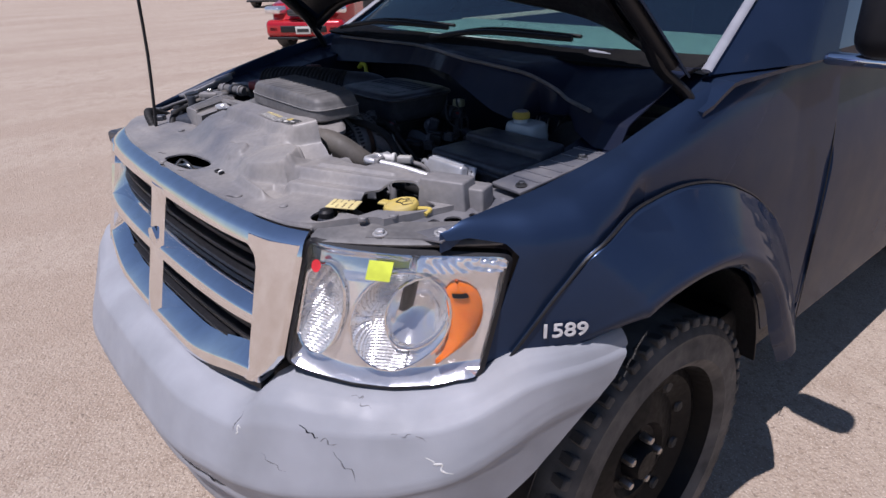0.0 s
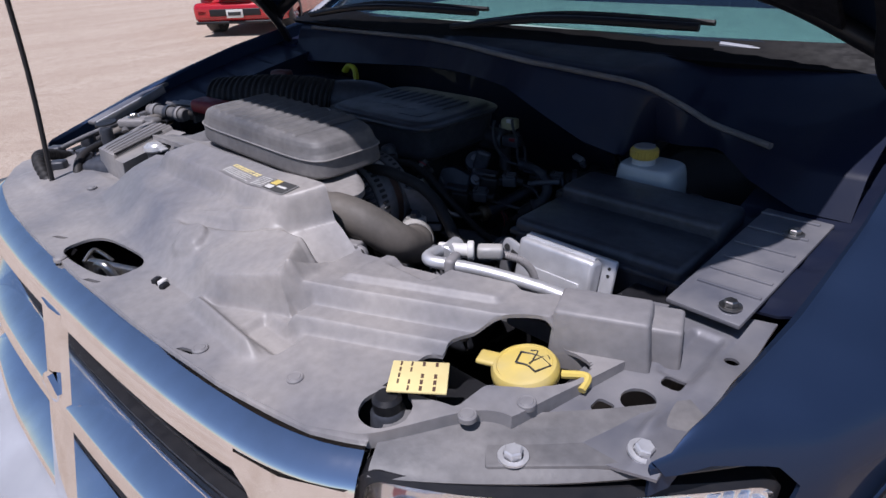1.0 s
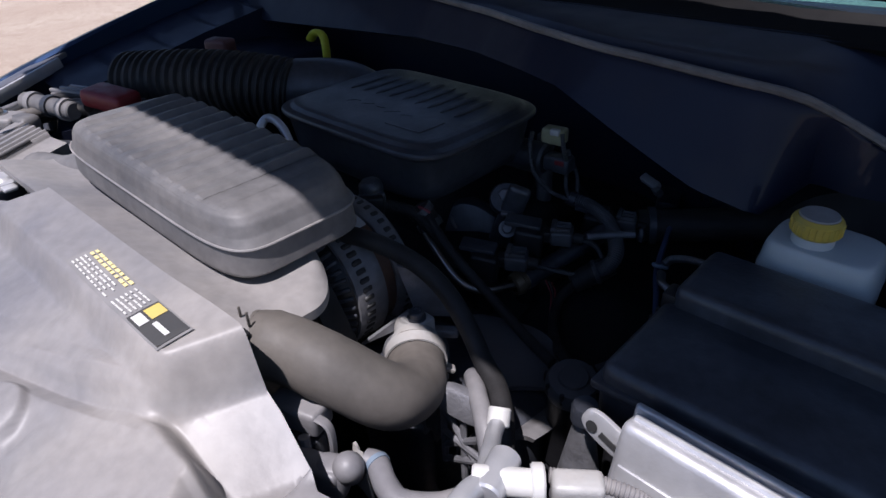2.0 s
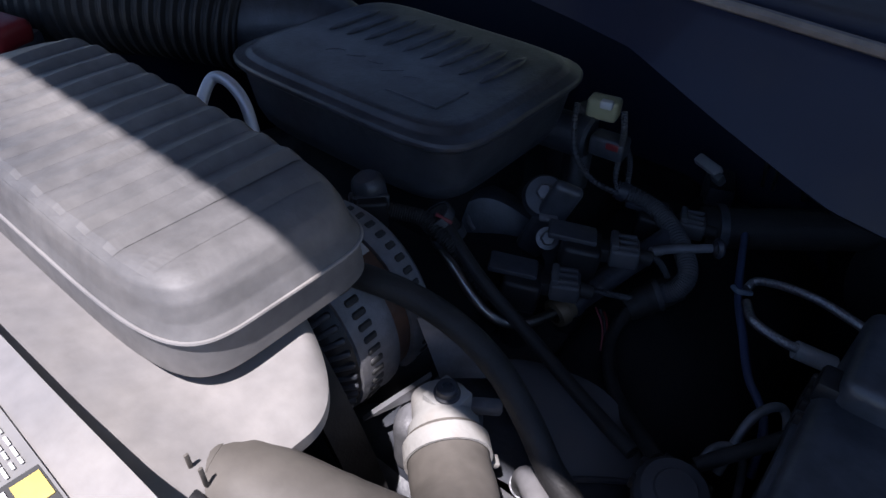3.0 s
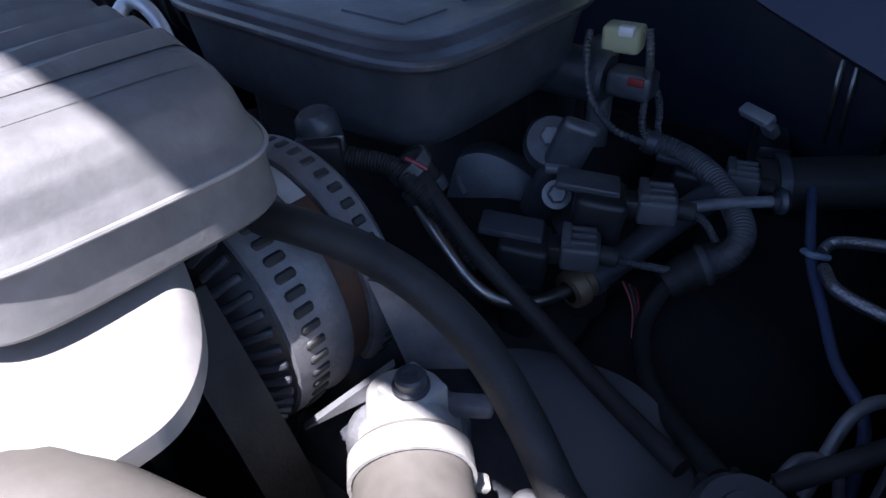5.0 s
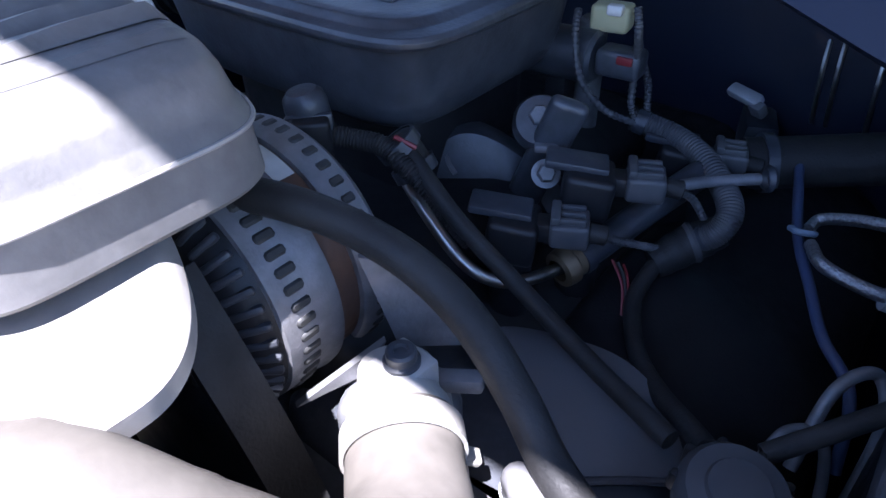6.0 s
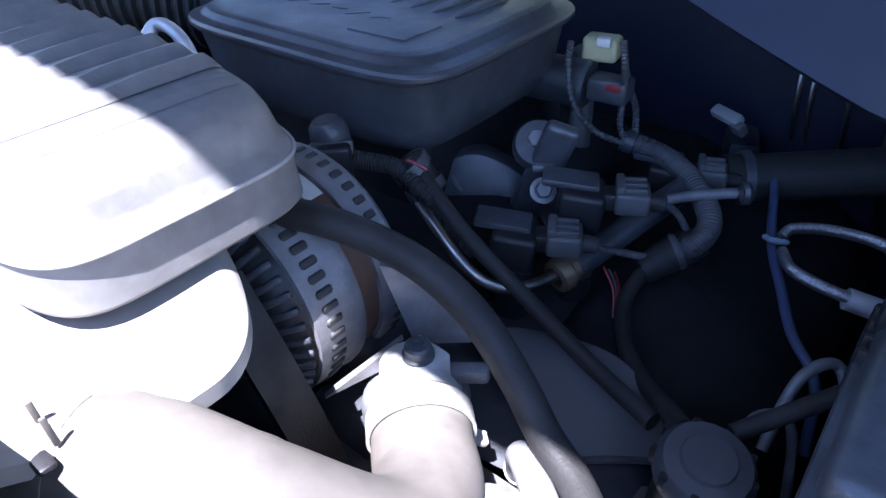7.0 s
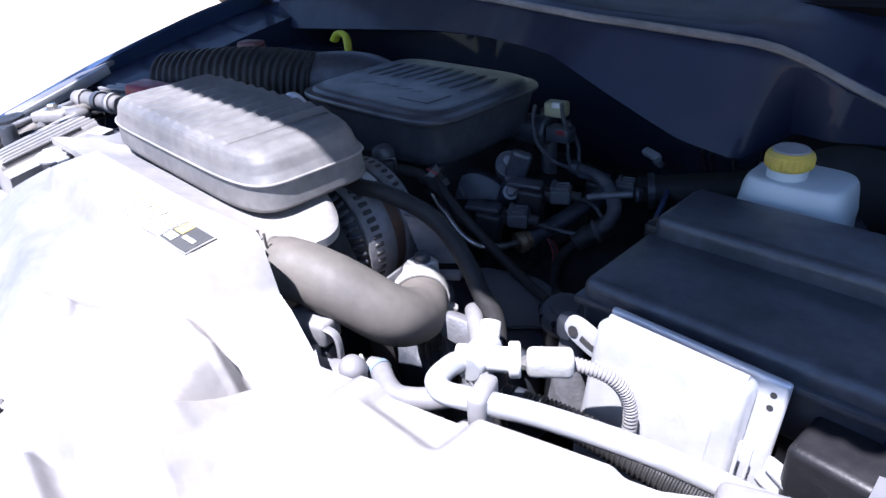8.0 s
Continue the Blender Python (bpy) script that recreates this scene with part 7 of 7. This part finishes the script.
part("cover", rbox((-0.315, 0.595, 1.245), (0.075, 0.045, 0.026), 0.008, 3, 20, 0, 6), "redp", rt)
part("post", rbox((-0.31, 0.61, 1.19), (0.05, 0.04, 0.10), 0.006, 2, 20), "dusty_dark", rt)
part("lead", tube([(-0.35, 0.59, 1.24), (-0.42, 0.56, 1.235), (-0.49, 0.50, 1.21), (-0.52, 0.42, 1.18)], 0.0065, 12), "rubber", rt)
part("lead", tube([(-0.34, 0.57, 1.235), (-0.40, 0.535, 1.228), (-0.47, 0.47, 1.205), (-0.50, 0.40, 1.17)], 0.0085, 12), "hose", rt)
batt = thing("battery", "dusty dark battery with a brown terminal block", "battery", (-0.42, 0.82, 1.0))
part("case", rbox((-0.42, 0.84, 1.11), (0.22, 0.32, 0.24), 0.015, 3, 8), "shaded_bay_paint", batt)
part("terminal", rbox((-0.36, 0.80, 1.255), (0.045, 0.03, 0.05), 0.006, 3, 20), mat("brown_plastic", (0.10, 0.03, 0.028), 0.5), batt, "dark red terminal block")
part("strap", tube([(-0.52, 0.66, 1.20), (-0.45, 0.72, 1.245), (-0.36, 0.80, 1.25), (-0.28, 0.88, 1.23)], 0.008, 10), "rubber", batt)
dp = thing("dipstick", "bright yellow plastic dipstick handle", "dipstick", (-0.24, 0.93, 1.1))
part("handle", tube([(-0.292, 0.93, 1.262), (-0.275, 0.93, 1.275), (-0.255, 0.93, 1.270), (-0.250, 0.928, 1.235), (-0.252, 0.926, 1.215)], 0.009, 12, flat=0.6), mat("lime_yellow_plastic", (0.55, 0.55, 0.04), 0.45), dp)
part("tube", cyl((-0.252, 0.93, 1.0), (-0.252, 0.926, 1.222), 0.006), "black", dp)
for k, (x, y) in enumerate(((-0.40, 0.36), (-0.44, 0.44), (-0.47, 0.33), (-0.36, 0.30), (-0.50, 0.40))):
    t = thing("relay", "small dusty black relay or sensor", "relay", (x, y, 1.14), "relays by the fender")
    part("body", rbox((x, y, 1.182), (0.028, 0.024, 0.036), 0.005, 3, 20 + 10 * k), "dusty_dark", t)
    part("base", rbox((x, y, 1.158), (0.05, 0.04, 0.014), 0.004, 2, 20 + 10 * k), "dusty", t)
run("corner_hose", "dusty black hose in the front corner", "hose", [(-0.30, 0.27, 1.15), (-0.36, 0.27, 1.205), (-0.42, 0.30, 1.20), (-0.46, 0.36, 1.17)], 0.010, "rubber", 12, 24)
run("corner_hose", "dusty black hose in the front corner", "hose", [(-0.28, 0.30, 1.16), (-0.33, 0.33, 1.20), (-0.39, 0.40, 1.205), (-0.45, 0.50, 1.20), (-0.50, 0.58, 1.19)], 0.008, "rubber")
run("fender_rod", "steel rod lying along the fender", "rod", [(-0.45, 0.30, 1.19), (-0.49, 0.42, 1.205), (-0.53, 0.56, 1.215)], 0.005, "cast")
sb = thing("fender_bracket", "shiny dark metal bracket along the far fender", "bracket", (-0.63, 0.55, 1.2))
part("strip", rbox((-0.625, 0.548, 1.222), (0.024, 0.225, 0.010), 0.003, 2, 17, 11), "rail", sb)
part("flange", rbox((-0.610, 0.545, 1.214), (0.006, 0.20, 0.020), 0.002, 2, 17, 11), "alu", sb)
# hose joints along the far fender
for k in range(5):
    x, y = -0.34 - 0.04 * k, 0.33 + 0.055 * k
    jb = thing("hose_joint", "dull metal hose joint with a clamp", "hose joint", (x, y, 1.16), "hose joints in the corner")
    part("barrel", cyl((x, y, 1.165), (x - 0.012, y + 0.022, 1.205 + 0.006 * (k % 3)), 0.010), ("cast", "dusty_dark", "grimy")[k % 3], jb)
    part("clamp", lathe([(0.0105, -0.003), (0.0118, -0.003), (0.0118, 0.003), (0.0105, 0.003)], 20, Matrix.Translation((x - 0.006, y + 0.011, 1.187)) @ Vector((-0.012, 0.022, 0.042)).to_track_quat("Z", "Y").to_matrix().to_4x4()), "alu", jb)
    bolt((x + 0.012, y, 1.187), (0.2, -0.3, 1), 0.005, jb)
# lower radiator support strip seen below the cover on the far corner
part("support", rbox((-0.40, 0.30, 1.13), (0.28, 0.16, 0.04), 0.01, 2, 15), "dusty_dark", suv)
part("support", rbox((0.12, 0.27, 1.10), (1.0, 0.16, 0.05), 0.01, 2), "black", suv)


# ---- other cars in the lot ----
def parked_car(name, label, at, turn, paint, scale=1.0):
    """A small hatchback; its nose looks along -y before the turn."""
    t = thing(name, label, "car", at)
    t.rotation_euler = (0, 0, radians(turn))
    before = list(bpy.data.objects)

    def shell(u, v):
        y = mix(-2.1, 2.1, u)
        a = mix(-1.0, 1.0, v)
        nose = min(1.0, (u / 0.12) ** 0.5 if u > 0 else 0)
        tail = min(1.0, ((1 - u) / 0.1) ** 0.5 if u < 1 else 0)
        half = 0.86 * (0.62 + 0.38 * min(nose, tail))
        top = table([(0.0, 0.62), (0.04, 0.78), (0.10, 0.90), (0.28, 1.02), (0.42, 1.44), (0.55, 1.52), (0.75, 1.48), (0.92, 1.05), (1.0, 0.7)], u)
        s = abs(a)
        if s > 0.6:
            z = mix(0.88 if top > 0.95 else top - 0.06, 0.24, (s - 0.6) / 0.4)
            x = half * (1.0 if s < 0.9 else 0.95)
        else:
            z = mix(top, 0.90 if top > 0.95 else top - 0.06, (s / 0.6) ** 2.2)
            x = half * (0.98 * s / 0.6 if top < 1.05 else mix(0.72, 1.0, (s / 0.6) ** 2) * min(1, s / 0.45))
        return (math.copysign(x, a) if a else 0.0, y, z)
    part("body", thick(grid(shell, 60, 40), 0.02), paint, t)
    part("bumper", rbox((0, -2.02, 0.42), (1.62, 0.30, 0.34), 0.11, 5), paint, t)
    part("grille", rbox((0, -2.13, 0.72), (0.62, 0.10, 0.13), 0.04, 4), "black", t)
    for k in range(4):
        part("grille_bar", rbox((0, -2.185, 0.675 + 0.03 * k), (0.54, 0.012, 0.008), 0.003, 2), "cast", t)
    part("badge", lathe([(0.05, 0), (0.045, 0.012), (0, 0.014)], 24, Matrix.Translation((0, -2.19, 0.735)) @ pose(0, 0, 0, 90, 0, 0)), "chrome", t)
    part("air_intake", rbox((0, -2.165, 0.42), (0.95, 0.04, 0.12), 0.015, 3), "black", t)
    part("number_plate", rbox((0, -2.19, 0.40), (0.31, 0.02, 0.14), 0.006, 2), "labelwhite", t)
    part("plate_bar", rbox((0, -2.203, 0.40), (0.24, 0.006, 0.06), 0.002, 1), "ink", t)
    part("splitter", rbox((0, -2.03, 0.25), (1.55, 0.28, 0.05), 0.02, 3), "black", t)
    for sg in (-1, 1):
        hl2 = part("headlight", rbox((sg * 0.62, -1.98, 0.76), (0.42, 0.26, 0.15), 0.06, 5, sg * 22), "reflector", t, "clear swept headlight")
        part("lens", rbox((sg * 0.62, -1.99, 0.765), (0.44, 0.27, 0.16), 0.06, 5, sg * 22), "lens", hl2)
        part("fog_lamp", rbox((sg * 0.62, -2.14, 0.42), (0.20, 0.06, 0.12), 0.03, 3), "black", t)
        part("side_window", thick(grid(lambda u, v, sg=sg: (sg * mix(0.865, 0.66, v), mix(-0.5, 1.4, u) + 0.2 * v, mix(0.95, 1.40, v)), 8, 4), 0.02), "carglass", t)
        part("mirror", rbox((sg * 0.95, -0.55, 1.02), (0.16, 0.10, 0.12), 0.04, 4), paint, t)
        for y in (-1.32, 1.30):
            m = Matrix.Translation((sg * 0.80, y, 0.32)) @ pose(0, 0, 0, 0, 90 * sg, 0)
            w = part("wheel", lathe([(0.21, -0.18), (0.21, 0.01), (0.19, 0.02), (0.17, -0.03), (0.05, -0.01), (0, 0.0)], 40, m), "alu", t, "silver alloy wheel")
            part("tyre", lathe([(0.21, -0.19), (0.30, -0.19), (0.32, -0.17), (0.32, 0.04), (0.30, 0.07), (0.21, 0.065)], 40, m), "tyre", w)
            for k in range(5):
                b = rbox((0.11, 0, 0.02), (0.16, 0.045, 0.03), 0.01, 2)
                b.transform(m @ pose(0, 0, 0, 0, 0, 72 * k))
                part("spoke", b, "alu", w)
    part("windscreen", thick(grid(lambda u, v: (mix(-0.74, 0.74, u) * (1 - 0.14 * v), mix(-0.92, -0.36, v) - 0.08 * (1 - (2 * u - 1) ** 2), mix(1.04, 1.46, v)), 12, 6), 0.02), "carglass", t)
    for o in [o for o in bpy.data.objects if o not in before and o.parent == t]:
        o.location = (0, 0, 0)
    return t


parked_car("parked_car", "bright red hatchback parked on the dirt", (-11.45, 7.75, 0), 38, "redcar")
parked_car("parked_car", "silver car parked farther off on the dirt", (-25.0, 13.4, 0), 40, "silver")
